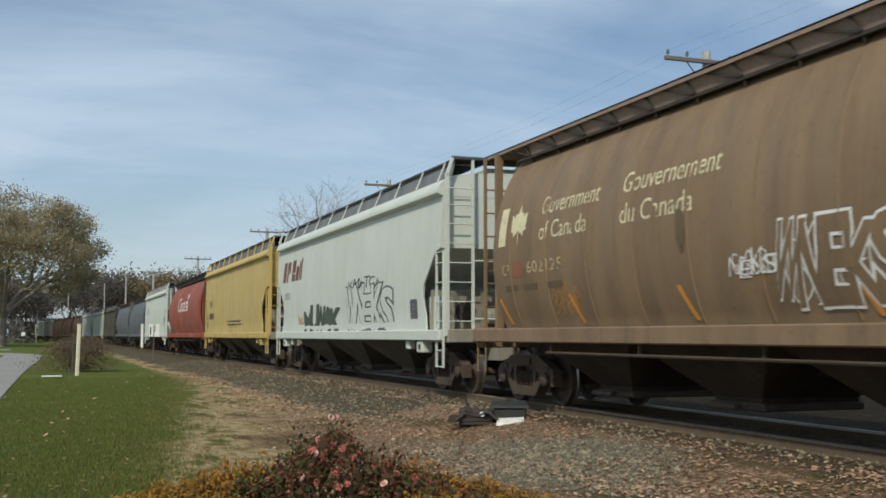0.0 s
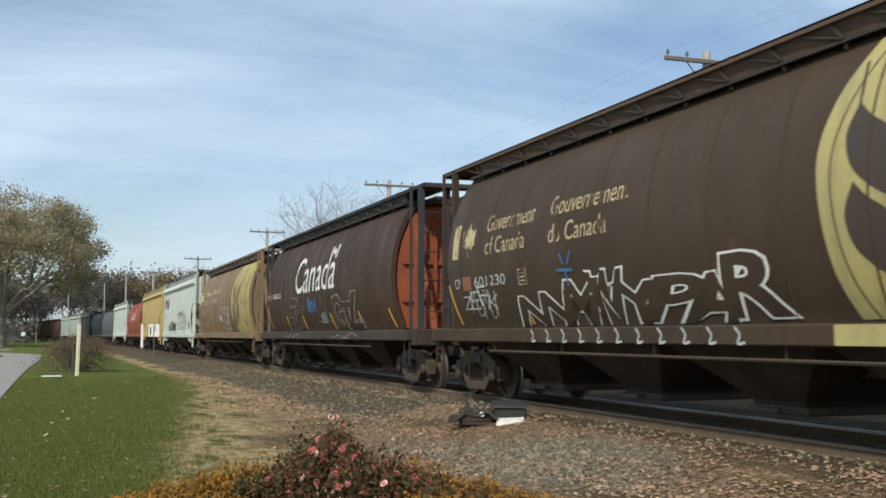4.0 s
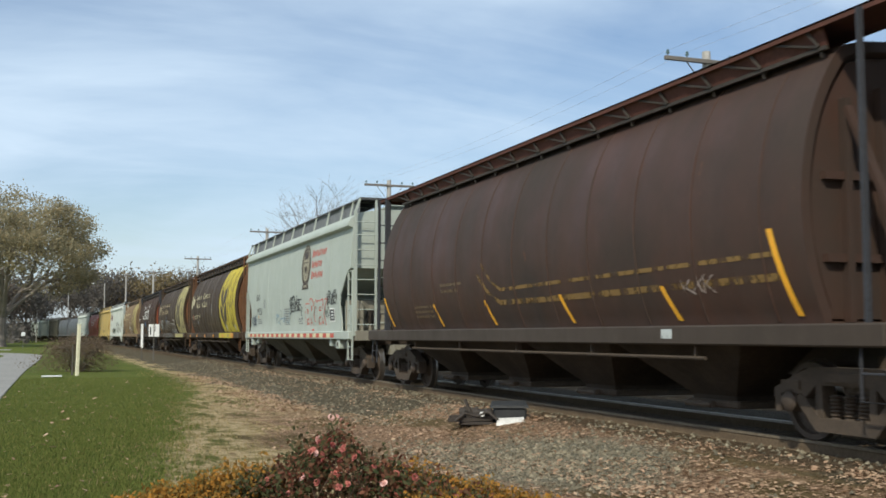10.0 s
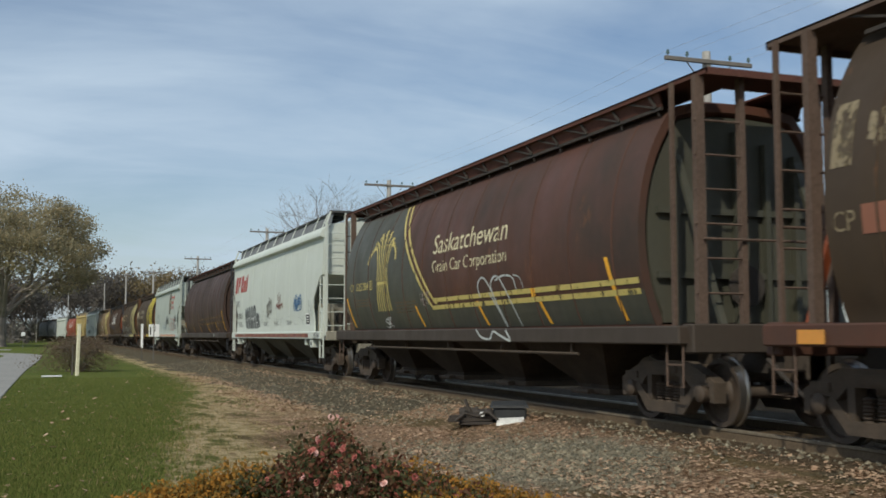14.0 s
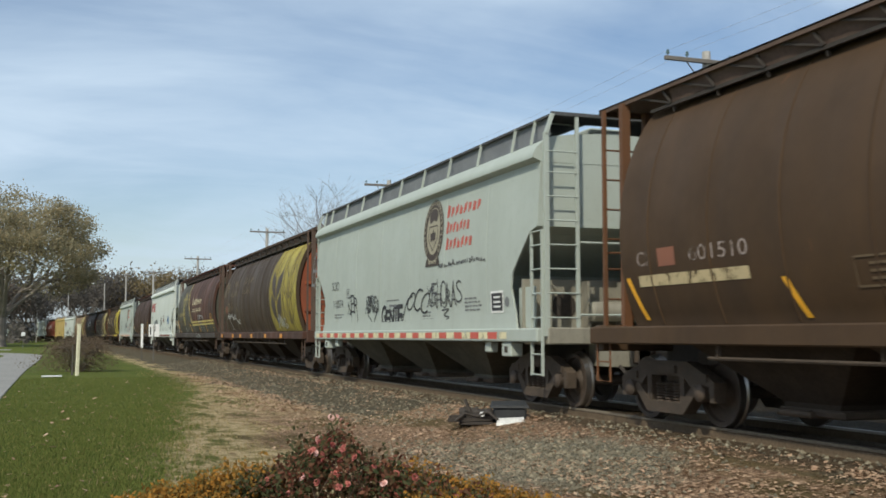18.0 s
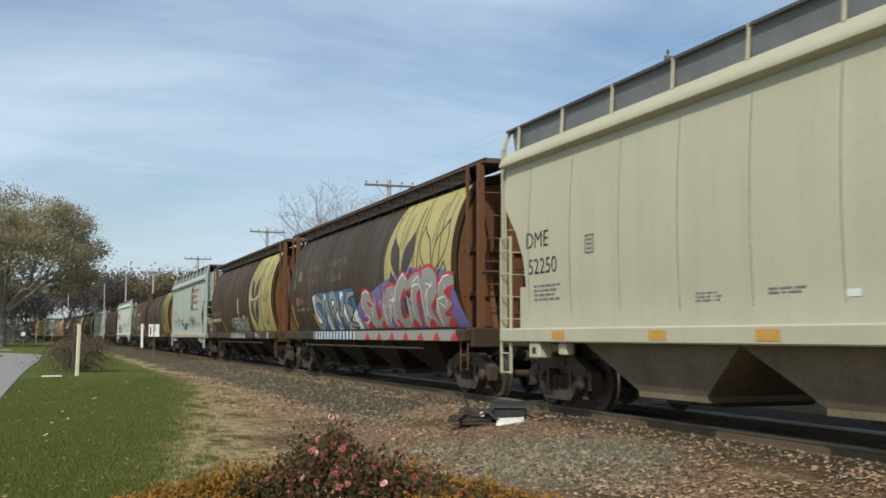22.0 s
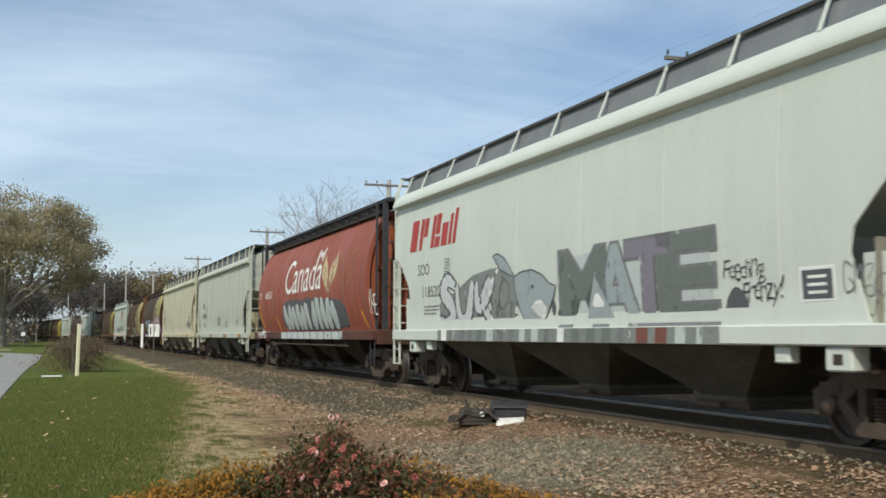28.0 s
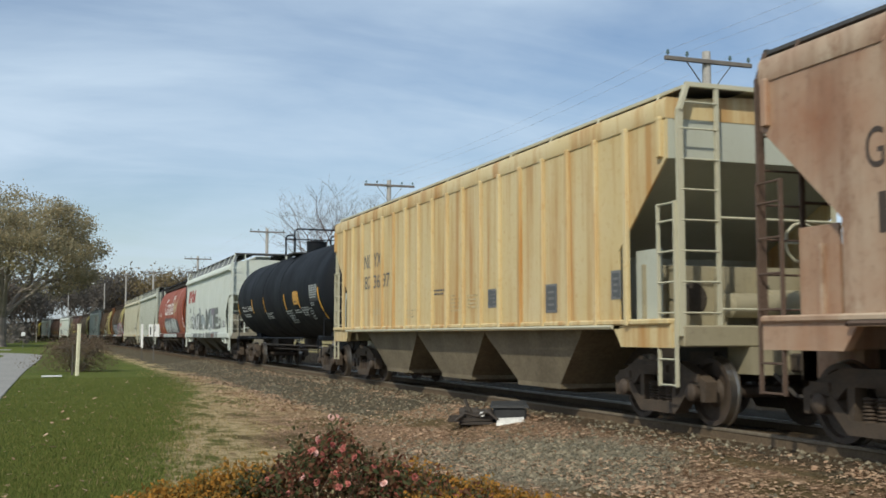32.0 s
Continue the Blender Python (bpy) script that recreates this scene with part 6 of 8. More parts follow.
    for off in (0.0, -0.30):
        d.stroke(curvy([(3.5 + off, 4.26), (3.05 + off, 3.75), (2.62 + off, 3.3), (1.66 + off, 2.46), (1.05 + off, 1.92), (0.85 + off, 1.80 - off * 0.5), (0.2, 1.80 - off * 0.5), (-R + 0.1, 1.82 - off * 0.5)], 2), 0.085)
    d.lay(c, "yellow_band", CREAM_BAND, 0.009, "curved yellow double band")
    d = Decal()
    for k in range(7):
        q = (k - 3) / 3
        d.stroke([(4.25 + 0.50 * q, 1.80), (4.24 + 0.40 * q, 2.45)], 0.062)
        ear = curvy([(4.24 + 0.40 * q, 2.52), (4.24 + 0.40 * q, 2.95), (4.28 + 0.62 * q, 3.35), (4.33 + 0.98 * q, 3.72 - 0.52 * q * q), (4.36 + 1.10 * q, 3.60 - 0.62 * q * q)], 6)
        d.stroke(ear, 0.052)
        for j in range(11, len(ear) - 1, 2):
            (a0, b0), (a1, b1) = ear[j], ear[j + 1]
            for side in (1, -1):
                d.stroke([(a0, b0), (a0 + (a1 - a0) * 1.2 + side * 0.075, b0 + (b1 - b0) * 1.2 + 0.05)], 0.030)
    d.rect(4.66, 2.44, 0.82, 0.07)
    d.lay(c, "wheat_sheaf", CREAM_BAND, 0.009, "yellow wheat sheaf mark")
    Decal().text("Saskatchewan", 0.72, 2.91, 0.42, length=3.8, lean=0.08).text("Grain Car Corporation", 0.72, 2.52, 0.26, length=3.8).lay(c, "lettering", CREAM_LETTER, 0.006, "cream company lettering")
    Decal().text("CP", 7.08, 2.36, 0.2, length=0.36).text("625284", 6.52, 2.36, 0.2, length=1.1).lay(c, "car_number", CREAM_BAND, 0.006)
    data_box(c, 5.3, 2.36, 0.24, 0.2, CREAM_BAND)
    small_print(c, 6.9, 2.1, 1.7, 3, TAN_LINE)
    small_print(c, 3.4, 1.95, 1.5, 4, TAN_LINE)
    slant_marks(c, (2.05, -1.5, -4.12))
    slant_marks(c, (-6.52,), None, 1.42, 2.34)
    slant_marks(c, (7.5,), None, 1.42, 2.2)
    Decal().rect(-3.95, 1.86, 0.16, 0.14).lay(c, "reflector", YELLOW, 0.012)
    d = Decal()
    for a in (0.0, -0.62):
        d.stroke(curvy([(-1.75 + a, 1.92), (-1.72 + a, 2.16), (-2.0 + a, 2.28), (-2.3 + a, 2.05), (-2.55 + a, 1.60), (-2.62 + a, 1.37)], 6), 0.04)
    d.stroke(curvy([(-2.2, 2.0), (-2.45, 1.7), (-2.6, 1.37)], 5), 0.04).stroke(curvy([(-2.55, 2.2), (-2.9, 2.27), (-3.3, 2.22), (-3.4, 2.0)], 5), 0.035).stroke(curvy([(-3.35, 2.26), (-3.6, 2.2), (-3.7, 2.02)], 5), 0.02)
    d.lay(c, "graffiti", SILVERMARK, 0.012, "looping silver sprayed lines")
    Decal().stroke(curvy([(-1.75, 1.32), (-2.0, 1.18), (-2.4, 1.15), (-2.55, 1.28), (-2.9, 1.2), (-3.3, 1.12), (-3.1, 1.3)], 5), 0.04).lay(c, "graffiti", SILVERMARK, 0.026)
    wild(c, "HEIF", 1.6, 1.85, 0.6, 0.28, DIM_LINE, 73)
    wild(c, "SK", 4.45, 1.38, 0.5, 0.28, WHITE, 72)
    # weathered brown
    c = C[8]
    federal(c, TAN_WORN, 7.4, 2.90, 1.0, 2.95)
    wheat_panel(c, WHEAT_WORN, BROWNMARK, False)
    tag(c, 81, 6.65, 1.95, 1.0, 0.18, WHITE, 4, 0.024)
    tag(c, 83, 5.5, 1.90, 1.0, 0.18, WHITE, 3, 0.024)
    tag(c, 84, 4.4, 1.72, 0.7, 0.16, WHITE, 3, 0.022)
    Decal().stroke([(6.0, 2.0), (5.95, 1.6), (5.85, 1.45)], 0.03).lay(c, "graffiti", WHITE, 0.010)
    wild(c, "PORKS", -4.2, 1.50, 1.3, 0.4, SILVERMARK, 82)
    sill_marks(c, (7.9, 4.87, 3.0, 0.4, -2.4, -5.2), 0.42, ORANGE, 1.12, 0.15)
    number(c, "600551", 7.39, 2.26, 0.22, 1.3, TAN_WORN, "CP")
    small_print(c, 6.6, 2.58, 1.7, 2, TAN_WORN, 0.05)
    data_box(c, 4.2, 2.26, 0.26, 0.30, TAN_WORN)
    # pale grey with crest
    c = C[9]
    crest(c)
    Decal().text("SOO", 5.75, 2.46, 0.26, length=0.78).lay(c, "reporting_mark", INK, 0.006)
    number(c, "118074", 5.65, 1.96, 0.24, 1.1, INK)
    small_print(c, 5.5, 1.76, 1.0, 2, GREYMARK)
    data_box(c, 4.15, 2.22, 0.25, 0.22, GREYMARK)
    wild(c, "NEP", 4.02, 1.78, 0.85, 0.42, BLACK, 91)
    Decal().stroke([(4.0, 2.2), (3.55, 2.26), (3.2, 1.9), (3.12, 1.48), (3.75, 1.5), (3.7, 1.75), (3.95, 1.8)], 0.034).lay(c, "graffiti", BLACK, 0.010)
    wild(c, "ABNCA", 2.38, 1.75, 1.15, 0.36, BLACK, 92)
    tag(c, 92, 2.3, 1.78, 0.9, 0.34, BLACK, 3, 0.034)
    Decal().stroke(curvy([(2.2, 1.72), (1.95, 1.6), (1.80, 1.44), (1.62, 1.62), (1.3, 1.88)], 4), 0.034).lay(c, "graffiti", BLACK, 0.010)
    spray(c, "GENTE", 1.02, 1.46, 1.55, 0.38, [("fat", BLACK)], 0.010, 0.2, 93, 0.98, 0.2, "graffiti")
    Decal().stroke(curvy([(-0.5, 1.48), (-0.75, 1.82), (-1.0, 2.02), (-1.3, 2.08)], 4), 0.04).stroke([(-0.45, 1.62), (-0.5, 1.47), (-0.7, 1.52)], 0.06).lay(c, "graffiti", BLACK, 0.010)
    spray(c, "OCC", -0.95, 1.72, 1.35, 0.48, [("thin", BLACK)], 0.010, 0.5, 97, 1.1, 0.25, "graffiti")
    wild(c, "XEHORAS", -2.25, 1.82, 1.95, 0.44, INK, 94, 0.1)
    tag(c, 95, -2.3, 1.80, 1.5, 0.42, INK, 3, 0.03)
    Decal().stroke(curvy([(-3.1, 1.72), (-3.5, 1.74), (-3.2, 1.62), (-3.5, 1.58), (-3.2, 1.50)], 4), 0.03).lay(c, "graffiti", INK, 0.010)
    r = random.Random(96)
    d = Decal()
    for k in range(22):
        d.rect(-2.94 - 0.113 * k, 2.60 + r.uniform(-0.02, 0.03), r.uniform(0.04, 0.10), r.uniform(0.04, 0.11))
    d.lay(c, "graffiti", INK, 0.010)
    data_box(c, 0.6, 1.53, 0.92, 0.50, GREYMARK)
    data_box(c, -5.67, 1.64, 0.5, 0.34, BLACK, WHITE)
    Decal().oval(-6.35, 1.80, 0.10, 0.09, 14).lay(c, "round_mark", GREYMARK, 0.006)
    small_print(c, -4.36, 1.90, 0.75, 4, GREYMARK)
    small_print(c, -1.9, 1.68, 0.6, 3, GREYMARK)
    wild(c, "ESF", 8.1, 2.6, 0.55, 1.0, GREYMARK, 98)
    Decal().stroke([(6.9, 1.44), (-6.8, 1.44)], 0.018).lay(c, "weld_line", GREYMARK, 0.006)
    sill_stripe(c, 7.4, -6.6, SOFT_RED, CREAM_LETTER)
    # brown with green letters
    c = C[10]
    wheat_panel(c, WHEAT_PALE, BROWNMARK, False)
    Decal().rect(7.08, 1.87, 2.4, 0.15).lay(c, "patch", TANMARK, 0.006)
    Decal().text("601510", 5.85, 2.15, 0.20, length=1.2).lay(c, "car_number", DIM_LINE, 0.006)
    Decal().text("CP", 7.08, 2.15, 0.20, length=0.38).lay(c, "reporting_mark", DIM_LINE, 0.006)
    Decal().rect(6.55, 2.12, 0.4, 0.24).lay(c, "patch", RUST_PATCH, 0.006, "rust-coloured paint patch")
    spray(c, "MESAVIN", 1.42, 1.40, 3.7, 0.50, [("fatter", WHITE), ("fat", GREEN_SPRAY)], lean=0.35, seed=101, over=1.08, wobble=0.14)
    Decal().rect(1.05, 1.105, 3.45, 0.215).lay(c, "graffiti_field", GREEN_SPRAY, 0.025)
    d = Decal()
    for k in range(13):
        a = 1.0 - 0.27 * k
        d.stroke(curvy([(a, 1.31), (a - 0.07, 1.14), (a - 0.2, 1.12), (a - 0.16, 1.24)], 3), 0.026)
    d.lay(c, "graffiti", WHITE, 0.029)
    Decal().rect(-0.20, 2.15, 0.26, 0.64, 0.05).lay(c, "label", CREAM_LETTER, 0.006)
    small_print(c, -0.26, 2.70, 0.16, 9, BLACK, 0.028)
    slant_marks(c, (4.15, 1.75, -1.62, -4.65))
    slant_marks(c, (7.4,), None, 1.42, 2.0)
    Decal().poly([(-7.44, 2.34), (-7.54, 2.34), (-7.70, 1.42), (-7.60, 1.42)]).lay(c, "reflector", YELLOW, 0.012)
    Decal().stroke([(-3.05, 2.62), (-3.6, 2.66), (-4.2, 2.62), (-4.9, 2.70), (-5.3, 2.72)], 0.05).lay(c, "chalk_line", CREAM_LETTER, 0.012)
    wild(c, "KONG Y", -4.65, 1.13, 0.95, 0.16, WHITE, 104)
    Decal().rect(-7.0, 1.12, 0.16, 0.2).lay(c, "sill_plate", WHITE, 0.026)
    data_box(c, 3.0, 1.7, 1.0, 0.3, TAN_LINE)
    # brown with the wide colour pieces
    c = C[11]
    federal(c, TAN_WORN, 6.98, 2.72, 0.92, 2.75)
    wheat_panel(c, WHEAT_PALE, BROWNMARK, False)
    number(c, "801621", 6.98, 2.20, 0.20, 1.3, TAN_WORN, "CP")
    for y in (6.9, 6.0, 5.2):
        Decal().rect(y, 1.98, 0.6, 0.1).lay(c, "patch", TAN_WORN, 0.006)
    slant_marks(c, (4.45,))
    slant_marks(c, (7.3,), None, 1.45, 2.2)
    Decal().poly([(4.1, 1.37), (4.34, 2.38), (3.7, 2.46), (1.8, 2.44), (0.9, 2.42), (-0.2, 2.46), (-0.62, 1.37)]).lay(c, "graffiti_field", BLUEMARK, 0.008, "blue sprayed ground")
    for a, w in ((4.30, 0.5), (3.05, 0.35), (2.1, 0.4), (1.15, 0.35)):
        Decal().poly([(a - 0.25, 1.38), (a - 0.25 - w, 1.38), (a - w, 2.42), (a, 2.40)]).lay(c, "graffiti_field", WHITE, 0.010)
    Decal().poly([(0.5, 1.38), (0.1, 1.75), (-0.38, 1.9), (-0.58, 1.38)]).lay(c, "graffiti_field", WHITE, 0.010)
    burner(c, "SMRKE", 4.15, 1.42, 4.35, 0.84, 0.17, BLACK, 0.045, PIECE_GREY, None, 0.0125, 0.15, 111, False, 2)
    tag(c, 114, 4.1, 1.45, 4.3, 0.7, BLACK, 4, 0.03)
    Decal().rect(3.95, 1.105, 4.5, 0.215).lay(c, "graffiti_field", WHITE, 0.025)
    for k in range(13):
        Decal().rect(3.9 - 0.345 * k, 1.108, 0.2, 0.208).lay(c, "graffiti_stripe", BLUEMARK if k % 3 else DARKGREY, 0.028)
    Decal().poly([(-0.5, 1.37), (-0.45, 1.95), (-1.1, 2.2), (-2.0, 2.3), (-2.7, 2.45), (-4.6, 2.75), (-5.4, 2.6), (-7.2, 2.55), (-7.6, 2.1), (-7.85, 1.6), (-8.0, 1.37)]).lay(c, "graffiti_field", PURPLE, 0.008, "purple sprayed ground")
    r = random.Random(115)
    for k in range(12):
        a, b = -1.0 - 0.55 * k, 1.55 + r.uniform(0, 0.6)
        Decal().poly([(a, b), (a - 0.1, b + 0.34), (a - 0.32, b + 0.22), (a - 0.25, b - 0.12)]).lay(c, "graffiti_fill", PALE_PURPLE if k % 3 == 1 else RED_PIECE, 0.0118)
    burner(c, "SUR", -0.80, 1.42, 3.15, 0.84, 0.27, RED_PIECE, 0.075, SILVER_FILL, WHITE, 0.0135, 0.40, 117, False, 2)
    burner(c, "CTRE", -3.75, 1.42, 3.6, 1.0, 0.29, RED_PIECE, 0.075, SILVER_FILL, WHITE, 0.0135, 0.40, 118, False, 2)
    for k, (a, b, l) in enumerate(((-1.7, 1.40, 0.5), (-2.75, 1.40, 0.6), (-3.55, 1.40, 0.8), (-4.6, 1.40, 0.7), (-5.6, 1.40, 0.85), (-6.5, 1.40, 0.6))):
        Decal().poly([(a, b), (a - 0.05, b + l), (a - 0.30, b + l * 0.55), (a - 0.42, b)]).lay(c, "graffiti_letter", SILVER_FILL, 0.0205)
        Decal().stroke([(a, b), (a - 0.05, b + l)], 0.035).lay(c, "graffiti_shine", WHITE, 0.0222)
    for k in range(6):
        a = -1.0 - 1.15 * k
        Decal().poly(rounded([(a, 1.38), (a - 0.35, 1.62), (a - 0.62, 1.38)], 1)).lay(c, "graffiti_fill", RED_PIECE, 0.0225)
    r = random.Random(113)
    for k in range(9):
        maple(Decal(), -1.1 - 0.75 * k, 1.62 + 0.05 * k + r.uniform(0, 0.30), 0.16).lay(c, "graffiti_star", PALE_PURPLE, 0.0240)
    Decal().rect(-0.6, 1.105, 7.2, 0.215).lay(c, "graffiti_field", SILVER_FILL, 0.025)
    for k in range(7):
        a = -1.5 - 1.0 * k
        Decal().poly([(a, 1.108), (a - 0.22, 1.30), (a - 0.45, 1.108)]).lay(c, "graffiti_fill", RED_PIECE, 0.028)
    # cream with seams
    c = C[12]
    Decal().text("DME", 7.5, 2.66, 0.28, length=0.85).lay(c, "reporting_mark", BLACK, 0.006)
    number(c, "52250", 7.4, 2.22, 0.27, 1.05, BLACK)
    small_print(c, 7.2, 2.0, 0.9, 4, GREYMARK)
    data_box(c, 5.4, 2.45, 0.25, 0.26, GREYMARK)
    sill_marks(c, (6.45, 3.6, 1.36, -1.1, -3.74), 0.42, YELLOW_DULL, 1.15, 0.13)
    sill_marks(c, (-5.85,), 0.95, YELLOW_DULL, 1.15, 0.15)
    sill_marks(c, (-5.55,), 0.24, GREYMARK, 1.16, 0.11)
    data_box(c, -5.5, 1.68, 0.45, 0.32, BLACK, WHITE)
    wild(c, "DOMINATOR!", -5.98, 1.62, 1.5, 0.36, BLACK, 121, 0.3)
    tag(c, 121, -6.0, 1.58, 1.3, 0.38, BLACK, 3, 0.024)
    for y, w, k in ((-0.9, 0.5, 4), (1.2, 0.6, 2), (2.6, 0.5, 3), (-2.4, 0.6, 3), (-4.0, 0.5, 2)):
        small_print(c, y, 1.72, w, k, PINKMARK if k == 4 else GREYMARK, 0.022)
    Decal().rect(0.0, 1.60, 0.22, 0.08).lay(c, "patch", WHITE, 0.006)
    small_print(c, -6.4, 2.26, 0.8, 3, GREYMARK, 0.05)
    # light grey with seams
    c = C[13]
    Decal().text("SOO", 5.5, 2.6, 0.28, length=0.8).lay(c, "reporting_mark", BLACK, 0.006)
    number(c, "124186", 5.45, 2.06, 0.28, 1.25, BLACK)
    small_print(c, 5.3, 1.8, 1.1, 3, GREYMARK)
    data_box(c, 4.05, 2.3, 0.25, 0.28, GREYMARK)
    data_box(c, 0.55, 1.70, 1.1, 0.34, BLACK)
    small_print(c, -1.7, 1.80, 0.8, 4, GREYMARK)
    small_print(c, -4.7, 1.85, 0.9, 3, GREYMARK)
    data_box(c, -6.5, 1.62, 0.42, 0.38, BLACK)
    sill_marks(c, (7.1, 2.7, -1.7, -5.6), 0.85, DULL_ORANGE)
    # bright red
    c = C[14]
    word_canada(c, 2.6, 2.60, 5.15, 1.18, WHITE)
    Decal().text("CP", 7.04, 2.56, 0.26, length=0.42).lay(c, "reporting_mark", WHITE, 0.006)
    number(c, "606527", 5.88, 2.55, 0.26, 1.28, WHITE)
    slant_marks(c, (4.3, -6.6))
    slant_marks(c, (7.15,), None, 1.5, 2.42)
    for y, w in ((7.0, 0.5), (6.3, 0.4), (5.6, 0.5), (4.7, 0.6)):
        Decal().rect(y, 1.95 + 0.1 * (w > 0.45), w, 0.07).lay(c, "stencil", PINK_STENCIL, 0.006)
    Decal().poly(rounded([(3.1, 1.37), (3.1, 1.95), (2.7, 2.32), (1.2, 2.42), (-0.2, 2.30), (-0.7, 2.42), (-2.0, 2.3), (-4.6, 2.25), (-5.3, 1.9), (-5.2, 1.37)], 1)).lay(c, "graffiti_halo", DARKGREY, 0.009, "dark sprayed halo")
    burner(c, "ljlljl", 2.85, 1.41, 3.75, 0.80, 0.50, BLACK, 0.03, SILVERMARK, None, 0.012, 0.35, 141)
    burner(c, "jlljl", -1.15, 1.41, 3.0, 0.86, 0.48, BLACK, 0.03, SILVERMARK, None, 0.012, 0.35, 142)
    tag(c, 146, 2.75, 1.45, 2.2, 0.65, BLACK, 4, 0.03)
    tag(c, 147, -1.5, 1.6, 1.0, 0.5, BLACK, 2, 0.03)
    Decal().rect(2.85, 1.105, 8.0, 0.215).lay(c, "graffiti_field", SILVERMARK, 0.025)
    d = Decal()
    for k in range(9):
        d.rect(2.0 - 0.85 * k, 1.106, 0.07, 0.212, -0.2)
    d.lay(c, "graffiti_outline", BLACK, 0.028)
    Decal().scrawl(143, 7.1, 1.13, 1.5, 0.18, 8, 0.035).lay(c, "graffiti", WHITE, 0.027, "quick sprayed scrawl")
    for k, m in ((0, TANMARK), (1, DULL_WHEAT)):
        a = -3.35 - 1.75 * k
        for side in (1, -1):
            p = grain_half(a - 0.1, 2.45, side)
            (Decal().poly(p) if k == 0 else Decal().stroke(p + [p[0]], 0.05)).lay(c, "wheat_mark", m, 0.006)
    wild(c, "YHE", -7.45, 1.7, 0.6, 0.55, WHITE, 145, 0.4)
    # white with the wide grey piece
    c = C[15]
    maker_words(c, 6.82, 3.05)
    Decal().text("SOO", 6.25, 2.5, 0.25, length=0.72).lay(c, "reporting_mark", INK, 0.006)
    number(c, "118520", 6.04, 2.02, 0.24, 1.15, INK)
    data_box(c, 4.6, 2.5, 0.25, 0.26, GREYMARK)
    small_print(c, 5.9, 1.8, 1.0, 3, GREYMARK)
    Decal().poly([(4.95, 1.38), (4.92, 1.85), (4.5, 2.0), (4.1, 2.05), (3.5, 2.15), (3.1, 2.35), (2.5, 2.25), (2.25, 2.42), (1.75, 2.42), (1.3, 2.1), (1.05, 1.38)]).lay(c, "graffiti_field", PIECE_MID, 0.0085, "grey-green sprayed ground")
    burner(c, "SUK", 4.92, 1.44, 2.75, 0.82, 0.26, DARKGREY, 0.035, PALE_SPRAY, DARKGREY, 0.0105, 0.1, 151, True)
    burner(c, "O", 2.25, 1.42, 1.05, 0.96, 0.34, DARKGREY, 0.035, PIECE_MID, WHITE, 0.0108, 0.1, 159, True)
    for pts, m in (([(2.13, 2.64), (1.91, 2.67), (1.61, 2.57), (1.39, 2.4), (1.2, 2.22), (1.45, 2.28), (1.80, 2.38), (1.95, 2.5)], "fin"), ([(1.2, 2.22), (0.9, 2.29), (0.49, 2.3), (0.1, 2.19), (-0.12, 2.05), (-0.36, 2.0), (-0.26, 1.81), (-0.08, 1.61), (0.03, 1.47), (0.42, 1.43), (0.78, 1.39), (1.01, 1.64), (1.19, 1.99)], "body")):
        Decal().poly(pts).lay(c, "graffiti_fill", SHARK, 0.0175, "blue-grey sprayed fish " + m)
        Decal().stroke(pts + pts[:1], 0.028).lay(c, "graffiti_outline", DARKGREY, 0.0192)
    Decal().poly([(0.55, 1.68), (0.38, 1.78), (0.18, 1.79), (-0.02, 1.67), (-0.02, 1.55), (0.12, 1.48), (0.38, 1.56)]).lay(c, "graffiti_fill", WHITE, 0.0208)
    d = Decal().oval(0.48, 2.02, 0.06, 0.035, 10)
    for k in range(6):
        d.stroke([(0.48 - 0.09 * k, 1.73), (0.42 - 0.08 * k, 1.54)], 0.018)
    d.lay(c, "graffiti_outline", DARKGREY, 0.0225)
    for a, z in ((-0.45, 1.5), (-0.25, 1.65), (-0.6, 1.75)):
        Decal().oval(a, z, 0.07, 0.13, 12).lay(c, "graffiti_fill", DARKGREY, 0.012)
    Decal().poly([(-0.58, 2.42), (-4.45, 2.50), (-4.55, 1.40), (-1.05, 1.40), (-0.95, 1.8)]).lay(c, "graffiti_field", SILVERMARK, 0.008)
    for ch, y, w, m in (("M", -0.60, 1.25, PIECE_DARK), ("A", -1.70, 1.05, SHARK), ("T", -2.60, 0.95, PURPLE_GREY), ("E", -3.45, 1.0, PIECE_DARK)):
        spray(c, ch, y, 1.42, w, 1.0, [("fatter", GREYMARK), ("fat", m)], 0.0105, -0.12, 152, 1.0, 0.02)
    Decal().poly([(-1.35, 1.42), (-1.62, 2.1), (-2.2, 1.42)]).lay(c, "graffiti_fill", SHARK, 0.0215)
    Decal().poly(rounded([(-1.5, 1.62), (-1.68, 1.88), (-1.95, 1.62)], 1)).lay(c, "graffiti_fill", WHITE, 0.0245)
    Decal().rect(4.9, 1.105, 9.6, 0.215).lay(c, "graffiti_field", PIECE_MID, 0.052)
    r = random.Random(153)
    for k in range(20):
        a = 4.7 - 0.47 * k
        Decal().rect(a, 1.108, r.uniform(0.12, 0.3), 0.208, 0.1).lay(c, "graffiti_fill", r.choice((WHITE, SILVERMARK, PIECE_DARK, DULL_RED, GREYMARK, GREYMARK)), 0.055)
    wild(c, "Feeding", -4.75, 1.86, 0.75, 0.22, BLACK, 156)
    wild(c, "Frenzy!", -5.10, 1.60, 0.75, 0.22, BLACK, 157)
    Decal().poly(curvy([(-4.72, 1.38), (-4.78, 1.62), (-4.95, 1.78), (-5.15, 1.66), (-5.22, 1.38)], 3)).lay(c, "graffiti_fill", DARKGREY, 0.0105)
